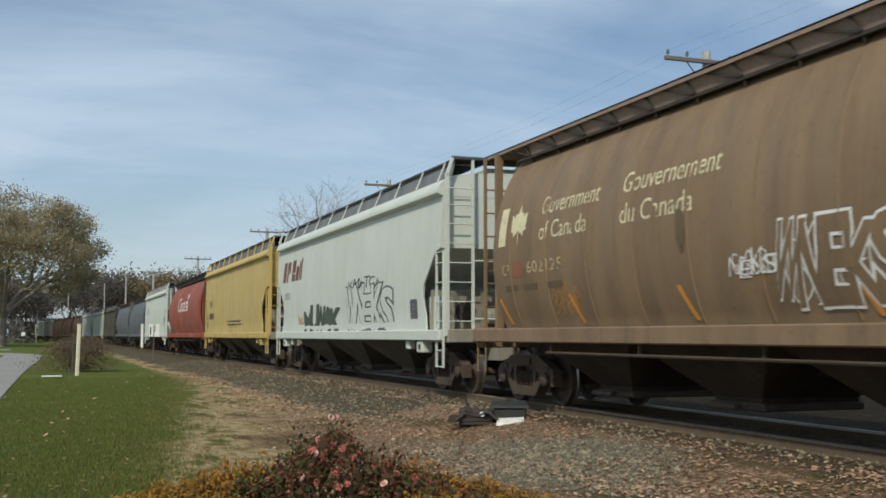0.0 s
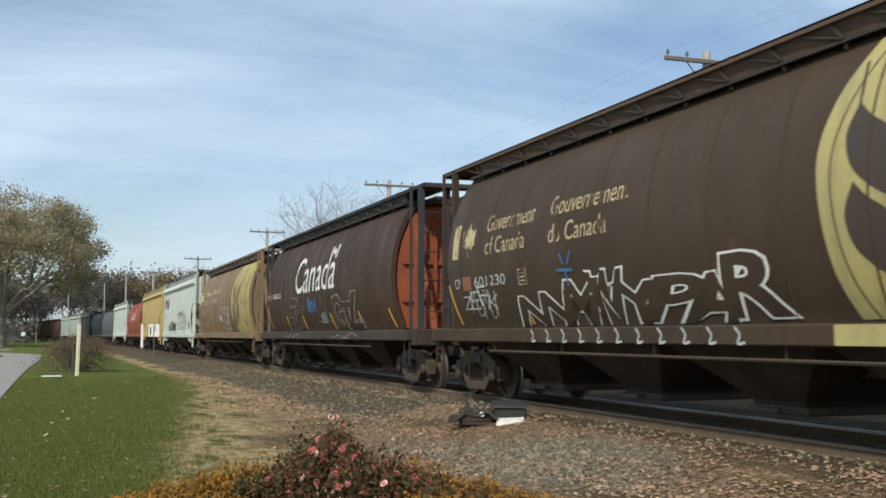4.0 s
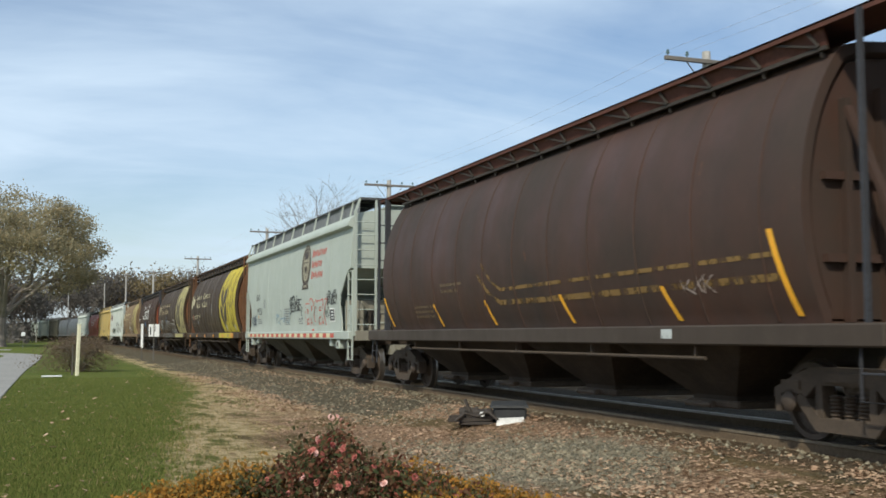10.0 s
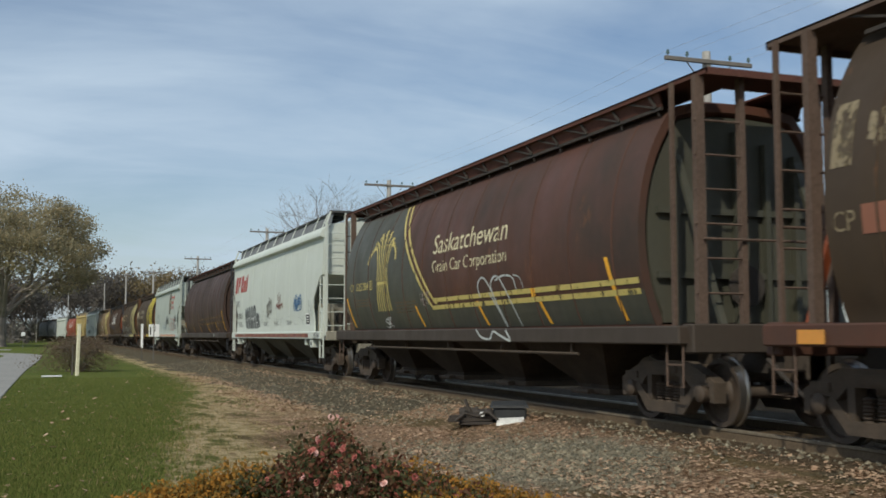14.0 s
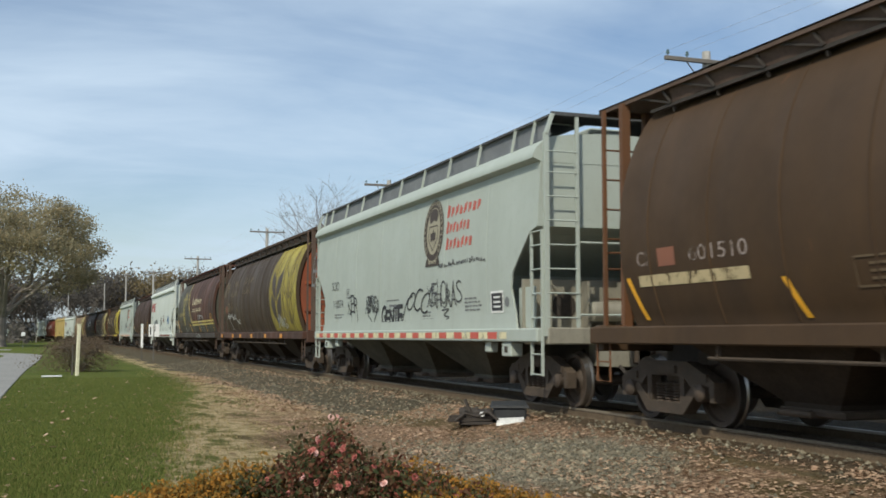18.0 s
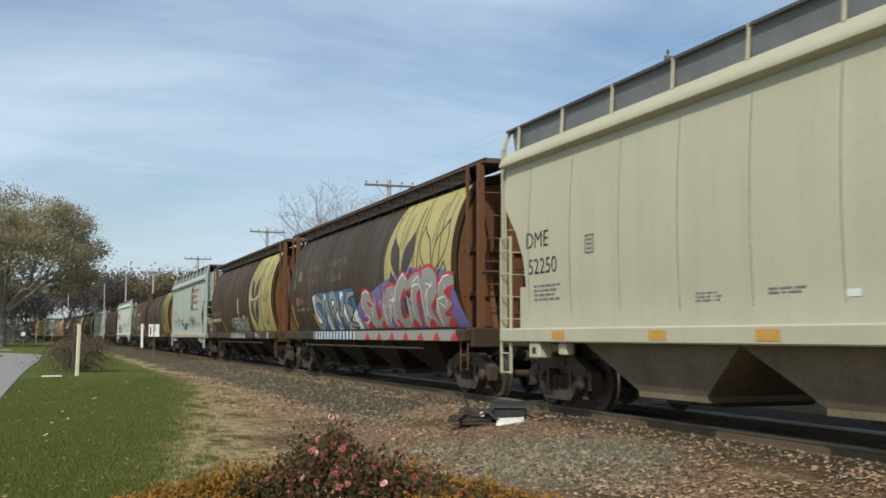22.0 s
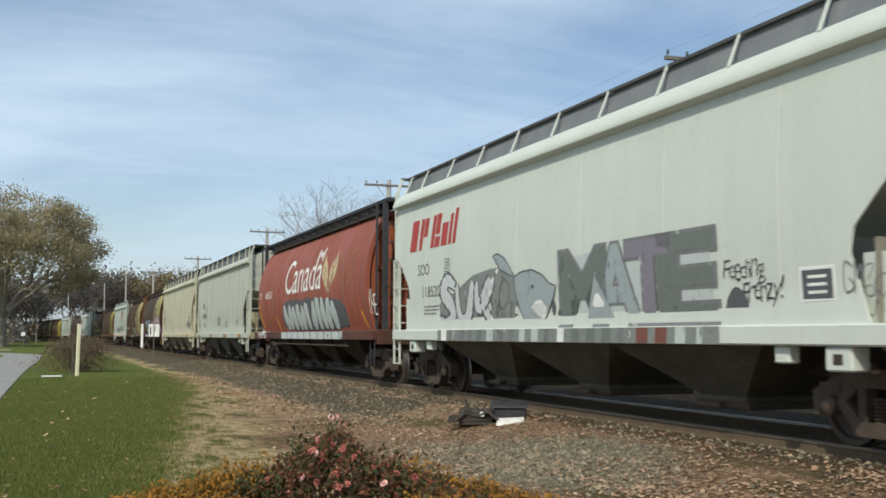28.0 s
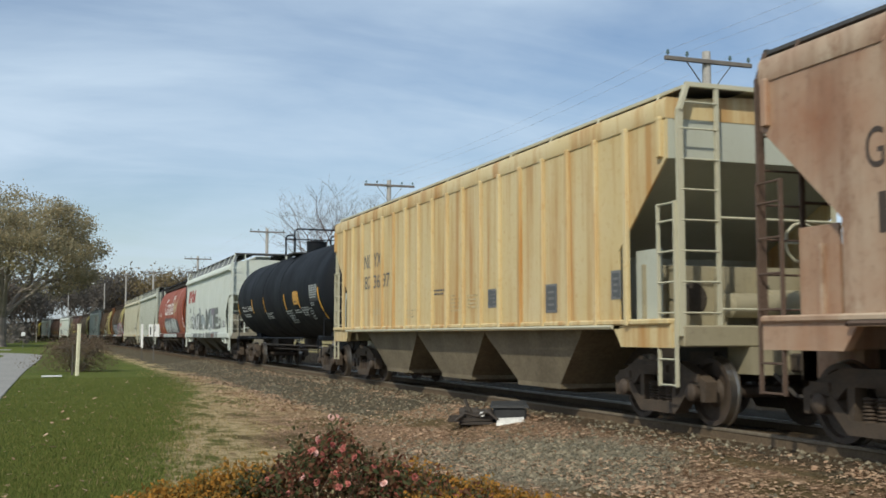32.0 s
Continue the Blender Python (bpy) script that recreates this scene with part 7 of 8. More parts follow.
    tag(c, 154, -6.7, 1.6, 0.6, 0.3, GREYMARK, 3, 0.02)
    data_box(c, -6.1, 1.58, 0.48, 0.33, DARKGREY, WHITE)
    # tank car
    c = C[16]
    number(c, "261388", 5.0, 2.18, 0.22, 0.98, WHITE)
    Decal().text("TILX", 6.15, 2.18, 0.22, length=0.95).lay(c, "reporting_mark", WHITE, 0.006)
    small_print(c, 5.9, 2.04, 1.6, 2, SILVERMARK, 0.035)
    for y in (7.1, 3.92, 1.5, -2.22, -4.30):
        Decal().poly([(y, 2.62), (y - 0.11, 2.62), (y - 0.14, 2.1), (y - 0.03, 2.1)]).lay(c, "reflector", YELLOW, 0.008)
    Decal().rect(-3.62, 2.23, 0.66, 0.43).lay(c, "yellow_placard", YELLOW_DULL, 0.008)
    small_print(c, -3.70, 2.58, 0.5, 4, BROWNMARK, 0.045)
    small_print(c, 1.4, 2.02, 1.15, 4, SILVERMARK, 0.028)
    small_print(c, -2.1, 2.02, 1.05, 2, SILVERMARK, 0.035)
    small_print(c, -2.35, 1.86, 0.8, 4, SILVERMARK, 0.035)
    small_print(c, -3.5, 2.03, 0.95, 2, SILVERMARK, 0.035)
    small_print(c, -4.5, 2.08, 0.95, 2, SILVERMARK, 0.035)
    small_print(c, -4.6, 1.93, 0.7, 2, SILVERMARK, 0.035)
    data_box(c, -5.58, 1.74, 0.40, 0.32, SILVERMARK)
    Decal().rect(-5.95, 2.27, 1.1, 0.50).lay(c, "data_panel", BLACK, 0.006, "grey stencilled data panel")
    small_print(c, -5.98, 2.73, 1.0, 6, SILVERMARK, 0.034)
    small_print(c, -5.95, 2.2, 0.4, 2, SILVERMARK, 0.03)
    Decal().poly(curvy([(-7.20, 2.66), (-7.22, 2.3), (-7.36, 1.72)], 3) + curvy([(-7.24, 1.72), (-7.10, 2.3), (-7.09, 2.66)], 3)).lay(c, "reflector", YELLOW, 0.008)

    # ribbed cream
    c = C[17]
    d = Decal().text("ND YX", 5.55, 2.9, 0.36, length=1.45)
    d.lay(c, "reporting_mark", DARKGREY, 0.006)
    number(c, "82 36 97", 5.5, 2.38, 0.34, 2.1, DARKGREY)
    small_print(c, 5.0, 1.8, 1.1, 2, TANMARK)
    small_print(c, 0.35, 2.12, 0.6, 2, DARKGREY)
    small_print(c, -0.6, 1.98, 0.6, 5, TANMARK)
    small_print(c, -1.5, 1.95, 0.55, 4, TANMARK)
    small_print(c, 2.2, 1.75, 0.6, 3, TANMARK)
    data_box(c, -2.53, 1.74, 0.4, 0.28, DARKGREY, GREYMARK)
    data_box(c, -4.9, 1.6, 0.35, 0.4, DARKGREY, GREYMARK)
    data_box(c, -7.0, 1.75, 0.22, 0.35, DARKGREY, GREYMARK)
    # rusted ribbed
    c = C[18]
    Decal().text("GC", 6.85, 2.85, 0.42, length=0.55).lay(c, "lettering", BROWNMARK, 0.006)
    Decal().rect(6.68, 2.2, 0.12, 0.4).lay(c, "lettering", BROWNMARK, 0.006)
    # cars ahead
    c = C[-1]
    maker_words(c, 7.3, 3.0, DULL_RED)
    Decal().blocks("SOO", 6.9, 2.4, 0.24, 0.3).lay(c, "reporting_mark", GREYMARK, 0.006)
    spray(c, "MUWAK", 3.9, 1.40, 3.9, 0.62, [("fatter", DARKGREY), ("fat", GREENMARK)], lean=0.3, seed=201, over=1.15, wobble=0.2)
    spray(c, "WNEKS", -1.0, 1.40, 3.9, 0.90, [("fatter", DARKGREY), ("fat", WHITECAR)], lean=0.2, seed=202, over=1.02, wobble=0.2)
    wild(c, "KMATCA", -1.2, 2.42, 2.9, 0.25, DARKGREY, 203)
    data_box(c, -6.3, 1.6, 0.42, 0.38, DARKGREY, GREYMARK)
    tag(c, 204, 4.9, 1.45, 0.7, 0.3, ORANGE, 3, 0.05)
    c = C[-2]
    Decal().blocks("SOO", 6.6, 2.6, 0.3, 0.35).blocks("00000", 6.6, 2.0, 0.3, 0.3).lay(c, "reporting_mark", BROWNMARK, 0.006)
    small_print(c, 1.0, 1.8, 4.0, 3, BROWNMARK, 0.07)
    c = C[-3]
    word_canada(c, 2.4, 2.65, 5.0, 0.92, WHITE)
    Decal().blocks("CP", 6.0, 2.9, 0.45, 0.5).lay(C[-4], "red_lettering", BLUEGREY, 0.006)


FAINT = plain("faint_grey_marking", (0.40, 0.42, 0.39), 0.6, chip=0.50)
BLUE_BLACK = plain("blue_black_marking", (0.04, 0.06, 0.10), 0.6)
PALE_BLUE = plain("faded_blue_spray", (0.33, 0.44, 0.49), 0.6, chip=0.50)
TAN_DIM = plain("dull_tan_spray", (0.17, 0.125, 0.075), 0.7)
TAN_LEAF = paint("tan_leaf_paint", (0.195, 0.135, 0.082), (0.17, 0.118, 0.070), (0.085, 0.058, 0.040), streak=0.3, spec=0.3)
TAN_WORN = plain("worn_tan_marking", (0.24, 0.19, 0.115), 0.7, chip=0.46)
WHEAT_WORN = paint("chipped_wheat_yellow", (0.50, 0.42, 0.06), (0.16, 0.12, 0.04), (0.08, 0.06, 0.03), streak=0.8, rust=0.25, spec=0.3)
GREEN_SPRAY = plain("grey_green_spray", (0.115, 0.145, 0.115), 0.7, chip=0.25)
SILVER_FILL = plain("warm_silver_spray", (0.30, 0.295, 0.27), 0.6, chip=0.10)
SMOKE = surf("smoky_black_spray", (0.025, 0.028, 0.028), (0.22, 0.24, 0.23), 5.0, 24, 0.7, 0, 0.0, 0.0, 0.12)
PALE_SPRAY = plain("pale_lilac_grey_spray", (0.52, 0.55, 0.55), 0.6, chip=0.2)
PALE_PURPLE = plain("pale_purple_spray", (0.42, 0.40, 0.62), 0.6)
PINK_STENCIL = plain("faded_pink_stencil", (0.34, 0.14, 0.11), 0.7, chip=0.40)
DULL_WHEAT = plain("dull_wheat_line", (0.30, 0.16, 0.06), 0.7, chip=0.30)
PIECE_MID = plain("mid_green_grey_spray", (0.20, 0.22, 0.205), 0.6, chip=0.30)
DULL_RED = plain("dull_brown_red", (0.17, 0.06, 0.045), 0.7, chip=0.25)
RUST_PATCH = plain("rust_patch", (0.25, 0.10, 0.06), 0.7)
SHARK = plain("blue_grey_spray", (0.30, 0.35, 0.36), 0.6, chip=0.20)
TAN_LINE = plain("tan_shadow_line", (0.13, 0.09, 0.05), 0.7, chip=0.30)
DULL_BAND = plain("faded_ochre", (0.20, 0.12, 0.035), 0.7, chip=0.45)
CREAM_BAND = plain("old_yellow", (0.55, 0.45, 0.14), 0.6, chip=0.30)
PURPLE = plain("purple_marking", (0.16, 0.14, 0.34), 0.6, chip=0.15)
PURPLE_GREY = plain("purple_grey_marking", (0.20, 0.18, 0.22), 0.6, chip=0.20)
RED_PIECE = plain("deep_red_marking", (0.48, 0.035, 0.04), 0.6)
YELLOW_DULL = plain("dull_amber", (0.55, 0.30, 0.06), 0.6)
DULL_ORANGE = plain("brown_amber", (0.36, 0.19, 0.06), 0.7)
DARKGREY = plain("dark_grey_marking", (0.085, 0.09, 0.095), 0.6, chip=0.15)

write_on_cars()

# ---- paths, posts, signs ----
PATH_GREY = surf("pale_path_concrete", (0.24, 0.235, 0.22), (0.30, 0.29, 0.27), 0.5, 12, 0.9, 0, 0.2)
POST_PAINT = surf("cream_post_paint", (0.74, 0.71, 0.52), (0.66, 0.62, 0.45), 2, 25, 0.7, 0, 0.2)
SIGN_WHITE = surf("sign_white", (0.78, 0.79, 0.78), (0.70, 0.71, 0.70), 2, 25, 0.5, 0, 0.1)
DARK_POST = surf("dark_sign_post", (0.06, 0.06, 0.055), (0.10, 0.09, 0.08), 3, 25, 0.7, 0, 0.2)


def ribbon(pts, w, z):
    """A paved strip along pts (x, y), w wide, with its edge."""
    rings = []
    for i, (x, y) in enumerate(pts):
        p, q = pts[max(i - 1, 0)], pts[min(i + 1, len(pts) - 1)]
        d = Vector((q[0] - p[0], q[1] - p[1], 0)).normalized()
        n = Vector((-d.y, d.x, 0)) * (w / 2)
        rings.append([(x + n.x, y + n.y, -0.05), (x + n.x, y + n.y, z), (x - n.x, y - n.y, z), (x - n.x, y - n.y, -0.05)])
    return Geo().rings(rings)


def bend(pts, n=5):
    """A smoother line through pts."""
    out = []
    for i in range(len(pts) - 1):
        p = [Vector((*pts[max(0, min(len(pts) - 1, i + k))], 0)) for k in (-1, 0, 1, 2)]
        for j in range(n):
            t = j / n
            v = 0.5 * ((2 * p[1]) + (p[2] - p[0]) * t + (2 * p[0] - 5 * p[1] + 4 * p[2] - p[3]) * t * t + (3 * p[1] - p[0] - 3 * p[2] + p[3]) * t ** 3)
            out.append((v.x, v.y))
    return out + [pts[-1]]


tagged(part("path", ribbon(bend([(-2.55, -12), (-2.5, 20), (-2.35, 50), (-1.9, 80), (-2.4, 94), (-6, 104), (-14, 109), (-60, 112)]), 2.7, 0.03), PATH_GREY), "pale concrete footpath beside the lawn", "path", kind="structure")
tagged(part("road", ribbon([(-90, 128), (-30, 127), (-9, 126.5), (-4, 126.5)], 7, 0.02), PATH_GREY), "pale side road under the trees", "road", kind="structure")
tagged(part("road", ribbon([(38, -60), (36, 40), (33, 140), (22, 240)], 7, 0.02), PATH_GREY), "pale street behind the railway fence", "road", kind="structure")

_p = thing("marker_post", "tall cream-painted square wooden post on the lawn", "post")
part("post", Geo().soft(-0.062, 0.062, -0.062, 0.062, -0.05, 1.98, 0.012), POST_PAINT, _p)
part("cap", Geo().soft(-0.072, 0.072, -0.072, 0.072, 1.98, 2.02, 0.012), POST_PAINT, _p)
_p.matrix_basis = pose(1.02, 44.72, 0, 0, 1.2, 12)
_p = thing("stake", "thin dark stake next to the cream post", "stake")
part("shaft", Geo().bar((0, 0, -0.05), (0, 0, 1.2), 0.04), DARK_POST, _p)
part("foot", Geo().soft(-0.04, 0.04, -0.04, 0.04, 0, 0.2, 0.01), DARK_POST, _p)
_p.matrix_basis = pose(0.85, 45.1, 0)
_p = thing("board", "weathered white board lying flat in the grass", "board")
part("plank", Geo().soft(-0.36, 0.36, -0.14, 0.14, 0.0, 0.05, 0.01), SIGN_WHITE, _p)
_p.matrix_basis = pose(0.08, 43.4, 0.01, 0, 0, 4)
_p = thing("track_marker", "narrow white marker board on a dark post", "sign")
part("board", Geo().soft(-0.075, 0.075, -0.012, 0.012, 0.78, 2.3, 0.005), SIGN_WHITE, _p)
part("post", Geo().bar((0, 0.03, -0.1), (0, 0.03, 2.25), 0.05), DARK_POST, _p)
_p.matrix_basis = pose(5.46, 70.7, 0, 0, 0, -8)
_p = thing("track_sign", "white twin plate railway sign on a dark post", "sign")
for _x in (-0.17, 0.17):
    part("plate", Geo().soft(_x - 0.145, _x + 0.145, -0.012, 0.012, 1.5, 2.25, 0.005), SIGN_WHITE, _p)
part("symbol", Geo().box(-0.235, -0.165, -0.018, -0.0125, 1.62, 2.1), BLACK, _p)
part("symbol", Geo().box(0.045, 0.085, -0.018, -0.0125, 1.8, 2.2), BLACK, _p)
part("post", Geo().bar((0, 0.035, -0.1), (0, 0.035, 2.2), 0.06), DARK_POST, _p)
_p.matrix_basis = pose(5.95, 68.0, 0, 0, 0, -8)
_p = thing("small_sign", "small white sign on a low post under the trees", "sign")
part("plate", Geo().soft(-0.22, 0.22, -0.015, 0.015, 1.5, 1.95, 0.005), SIGN_WHITE, _p)
part("post", Geo().bar((0, 0.03, -0.1), (0, 0.03, 1.9), 0.06), DARK_POST, _p)
_p.matrix_basis = pose(-3.1, 140, 0)

# trackside machine with its rods and a white plate
MACHINE = surf("dull_grey_machine_paint", (0.016, 0.018, 0.020), (0.035, 0.036, 0.037), 4, 30, 0.7, 0.0, 0.2)
_m = thing("trackside_machine", "low dark trackside machine with rods lying on leaf-strewn gravel", "machine")
part("housing", Geo().soft(0.02, 0.56, 0.0, 0.42, 0.02, 0.25, 0.03), MACHINE, _m)
part("lid", Geo().rings([[(-0.02, -0.03, 0.25), (0.60, -0.03, 0.25), (0.60, 0.45, 0.25), (-0.02, 0.45, 0.25)], [(0.0, -0.02, 0.29), (0.58, -0.02, 0.29), (0.56, 0.43, 0.34), (0.0, 0.43, 0.34)]]), MACHINE, _m)
part("gearbox", Geo().soft(-0.30, 0.02, 0.05, 0.36, 0.02, 0.21, 0.03), BLACKISH, _m)
part("motor", Geo().lathe([(0.05, -0.16), (0.09, -0.14), (0.09, 0.14), (0.06, 0.17)], at=(-0.38, 0.2, 0.16), axis="x", n=16), BLACKISH, _m, smooth=True)
# white disc added to stand for a bright reflection on the dark metal
part("lens", Geo().lathe([(0.04, -0.05), (0.04, 0.01), (0.02, 0.02)], at=(-0.17, 0.02, 0.15), axis="y", n=12), SIGN_WHITE, _m, "small white disc put in for a bright reflection")
for _y, _z, _a in ((-0.05, 0.06, -0.72), (0.1, 0.10, -0.66), (0.3, 0.17, -0.5), (0.45, 0.07, -0.7)):
    part("rod", Geo().bar((_a, _y - 0.04, _z), (0.0, _y + 0.05, _z + 0.02), 0.07, 0.06), BLACKISH, _m)
for _k, _y in enumerate((-0.1, 0.02, 0.2)):
    part("hose", Geo().tube([(-0.62 + 0.1 * _k, _y - 0.1, 0.05), (-0.45, _y, 0.17 + 0.04 * _k), (-0.25, _y + 0.03, 0.12), (-0.08, _y - 0.05, 0.2), (0.1, _y - 0.12, 0.05)], 0.022, 6), BLACKISH, _m)
part("lever", Geo().bar((-0.33, 0.1, 0.12), (-0.45, 0.15, 0.38), 0.045), BLACKISH, _m)
part("base", Geo().soft(-0.55, 0.66, -0.08, 0.5, -0.02, 0.03, 0.01), BLACKISH, _m)
_m.matrix_basis = pose(6.78, 16.25, 0.145, 0, 0, -20)
PLATE_WHITE = surf("dirty_white_plate", (0.72, 0.71, 0.67), (0.52, 0.51, 0.48), 6, 30, 0.6, 0, 0.2)
_w = thing("white_plate", "bent white metal plate lying beside the trackside machine", "plate")
part("sheet", Geo().rings([[(0.02, -0.34, 0.0), (0.5, -0.36, 0.01), (0.5, -0.30, 0.11), (0.04, -0.29, 0.09)], [(0.03, -0.33, 0.02), (0.5, -0.34, 0.03), (0.5, -0.13, 0.17), (0.05, -0.13, 0.15)]]), PLATE_WHITE, _w)
_w.matrix_basis = pose(6.80, 16.22, 0.085, 0, 0, -23) @ Matrix.Diagonal((0.95, 1.0, 1.05, 1.0))

# ---- utility poles and wires ----
INSULATOR = plain("glass_insulator", (0.10, 0.16, 0.17), 0.2)
POLE_X = 17.5
POLES = ((17.5, 25.9, 9.7), (17.5, 56.8, 10.2), (16.6, 88.0, 10.4), (14.9, 119.0, 10.2), (12.9, 150.0, 10.4), (11.3, 181.0, 11.6))
TIPS = (-1.35, -0.72, 0.72, 1.35)


def utility_pole(x, y, h, turn=0.0):
    p = thing("utility_pole", "weathered grey wooden utility pole with one crossarm", "utility pole", "poles along the track")
    part("pole", Geo().tube([(0, 0, -0.3), (0, 0, h * 0.5), (0, 0, h)], (0.17, 0.15, 0.12), 12), POLE_WOOD, p, smooth=True)
    z = h - 0.32
    arm = part("crossarm", Geo().soft(-1.45, 1.45, -0.17, -0.07, z - 0.06, z + 0.06, 0.01), DARK_ARM, p)
    for s in (-1, 1):
        part("brace", Geo().bar((s * 0.75, -0.13, z - 0.05), (s * 0.10, -0.13, z - 0.85), 0.03, 0.02), DARK_POST, arm)
    for t in TIPS:
        part("insulator", lambda: Geo().lathe([(0.015, 0.0), (0.015, 0.06), (0.05, 0.065), (0.055, 0.10), (0.035, 0.12), (0.045, 0.15), (0.02, 0.18)], axis="z", n=10), INSULATOR, arm, at=(t, -0.12, z + 0.06), key="insulator", smooth=True)
    p.matrix_basis = pose(x, y, 0, 0, 0, turn)
    return p


DARK_ARM = surf("dark_crossarm_wood", (0.13, 0.12, 0.11), (0.21, 0.19, 0.17), 3, 25, 0.9, 0, 0.3)
for _x, _y, _h in POLES:
    utility_pole(_x, _y, _h)
utility_pole(POLE_X, -6, 9.6)
for _x, _y, _h in ((9.5, 215, 11.5), (3.5, 250, 11.0), (-3.0, 262, 9.5)):
    _p = thing("lamp_pole", "bare grey pole beyond the far end of the train", "pole")
    part("pole", Geo().tube([(0, 0, -0.3), (0, 0, _h)], (0.14, 0.10), 10), POLE_WOOD, _p, smooth=True)
    part("lamp_arm", Geo().tube([(0, 0, _h - 0.4), (-0.8, 0, _h - 0.1), (-1.7, 0, _h - 0.05)], 0.04, 6), DARK_POST, _p)
    part("lamp_head", Geo().soft(-2.3, -1.6, -0.12, 0.12, _h - 0.15, _h - 0.02, 0.03), SIGN_WHITE, _p)
    _p.matrix_basis = pose(_x, _y, 0)
_line = [(POLE_X, -6, 9.6)] + list(POLES)
for _t in TIPS:
    _g = Geo()
    _pts = []
    for (_xa, _ya, _ha), (_xb, _yb, _hb) in zip(_line, _line[1:]):
        for _k in range(8):
            _u = _k / 8
            _pts.append((_xa + (_xb - _xa) * _u + _t, _ya - 0.12 + (_yb - _ya) * _u, _ha + (_hb - _ha) * _u - 0.10 - 0.35 * 4 * _u * (1 - _u)))
    _pts.append((POLES[-1][0] + _t, POLES[-1][1], POLES[-1][2] - 0.1))
    tagged(part("overhead_wire", _g.tube(_pts, 0.0035, 4), WIRE), "thin sagging overhead wire between wooden poles", "wire", "overhead wires")

# ---- fence beyond the track ----
FENCE_WOOD = surf("dark_fence_wood", (0.045, 0.038, 0.03), (0.08, 0.066, 0.052), 3, 25, 0.85, 0, 0.3)
_f = thing("rail_fence", "dark brown two-rail wooden fence beyond the railway", "fence")
for _k in range(26):
    part("fence_post", lambda: Geo().soft(-0.06, 0.06, -0.06, 0.06, -0.1, 1.2, 0.01), FENCE_WOOD, _f, at=(0, 1.9 * _k, 0), key="fence_post")
for _k in range(25):
    for _z in (0.5, 1.02):
        part("fence_rail", lambda: Geo().soft(-0.09, -0.05, 0.0, 1.9, -0.06, 0.06, 0.008), FENCE_WOOD, _f, at=(0, 1.9 * _k, _z), key="fence_rail")
_f.matrix_basis = pose(23.6, 14, 0, 0, 0, 0)


WALL_WHITE = surf("dull_white_wall_paint", (0.36, 0.34, 0.315), (0.46, 0.43, 0.40), 0.6, 12, 0.85, 0, 0.2)
_w = thing("low_wall", "long low white-painted wall beside the street", "wall", kind="structure")
for _k in range(22):
    part("wall_panel", lambda: Geo().soft(-0.10, 0.10, 0.0, 3.9, -0.1, 0.95, 0.01), WALL_WHITE, _w, at=(0, 4.2 * _k, 0), key="wall_panel")
    part("pier", lambda: Geo().soft(-0.16, 0.16, -0.30, 0.0, -0.1, 1.1, 0.015), WALL_WHITE, _w, at=(0, 4.2 * _k, 0), key="wall_pier")
_w.matrix_basis = pose(31.0, 16, 0, 0, 0, 0)


# ---- trees and plants ----
def leafy(name, a, b, c, thin=0.35):
    """Leaves whose tone changes from leaf to leaf."""
    m, nt, bsdf, N, L = nodes_of(name)
    geo = N("ShaderNodeNewGeometry")
    k = blend(nt, ramp(nt, geo.outputs["Random Per Island"], 0.0, 0.6), a, b)
    k = blend(nt, ramp(nt, geo.outputs["Random Per Island"], 0.6, 1.0), k, c)
    L(k, bsdf.inputs["Base Color"])
    bsdf.inputs["Roughness"].default_value = 0.8
    bsdf.inputs["Specular IOR Level"].default_value = 0.2
    if thin:
        tr = N("ShaderNodeBsdfTranslucent")
        L(k, tr.inputs["Color"])
        mx = N("ShaderNodeMixShader")
        mx.inputs[0].default_value = thin
        L(bsdf.outputs[0], mx.inputs[1])
        L(tr.outputs[0], mx.inputs[2])
        L(mx.outputs[0], nt.nodes["Material Output"].inputs["Surface"])
    return m


# bark is lightened: the haze over distant trunks is put into its colour
BARK = surf("grey_brown_bark", (0.17, 0.15, 0.13), (0.25, 0.22, 0.195), 1.5, 12, 0.95, 0, 0.6)
TWIG = surf("pale_grey_twigs", (0.12, 0.10, 0.095), (0.17, 0.145, 0.135), 2, 12, 0.95, 0, 0.3)
# olive and dull brown leaves are greyed, with distance haze in the colour
OLIVE = leafy("hazy_olive_autumn_leaves", (0.29, 0.265, 0.17), (0.35, 0.305, 0.19), (0.40, 0.315, 0.175), 0.5)
RUSSET = leafy("russet_leaves", (0.125, 0.095, 0.078), (0.15, 0.117, 0.095), (0.115, 0.10, 0.083))
GOLD = leafy("gold_leaves", (0.24, 0.18, 0.085), (0.20, 0.155, 0.09), (0.145, 0.125, 0.075))
DULL = leafy("hazy_dull_brown_leaves", (0.125, 0.114, 0.102), (0.15, 0.132, 0.118), (0.115, 0.105, 0.085))


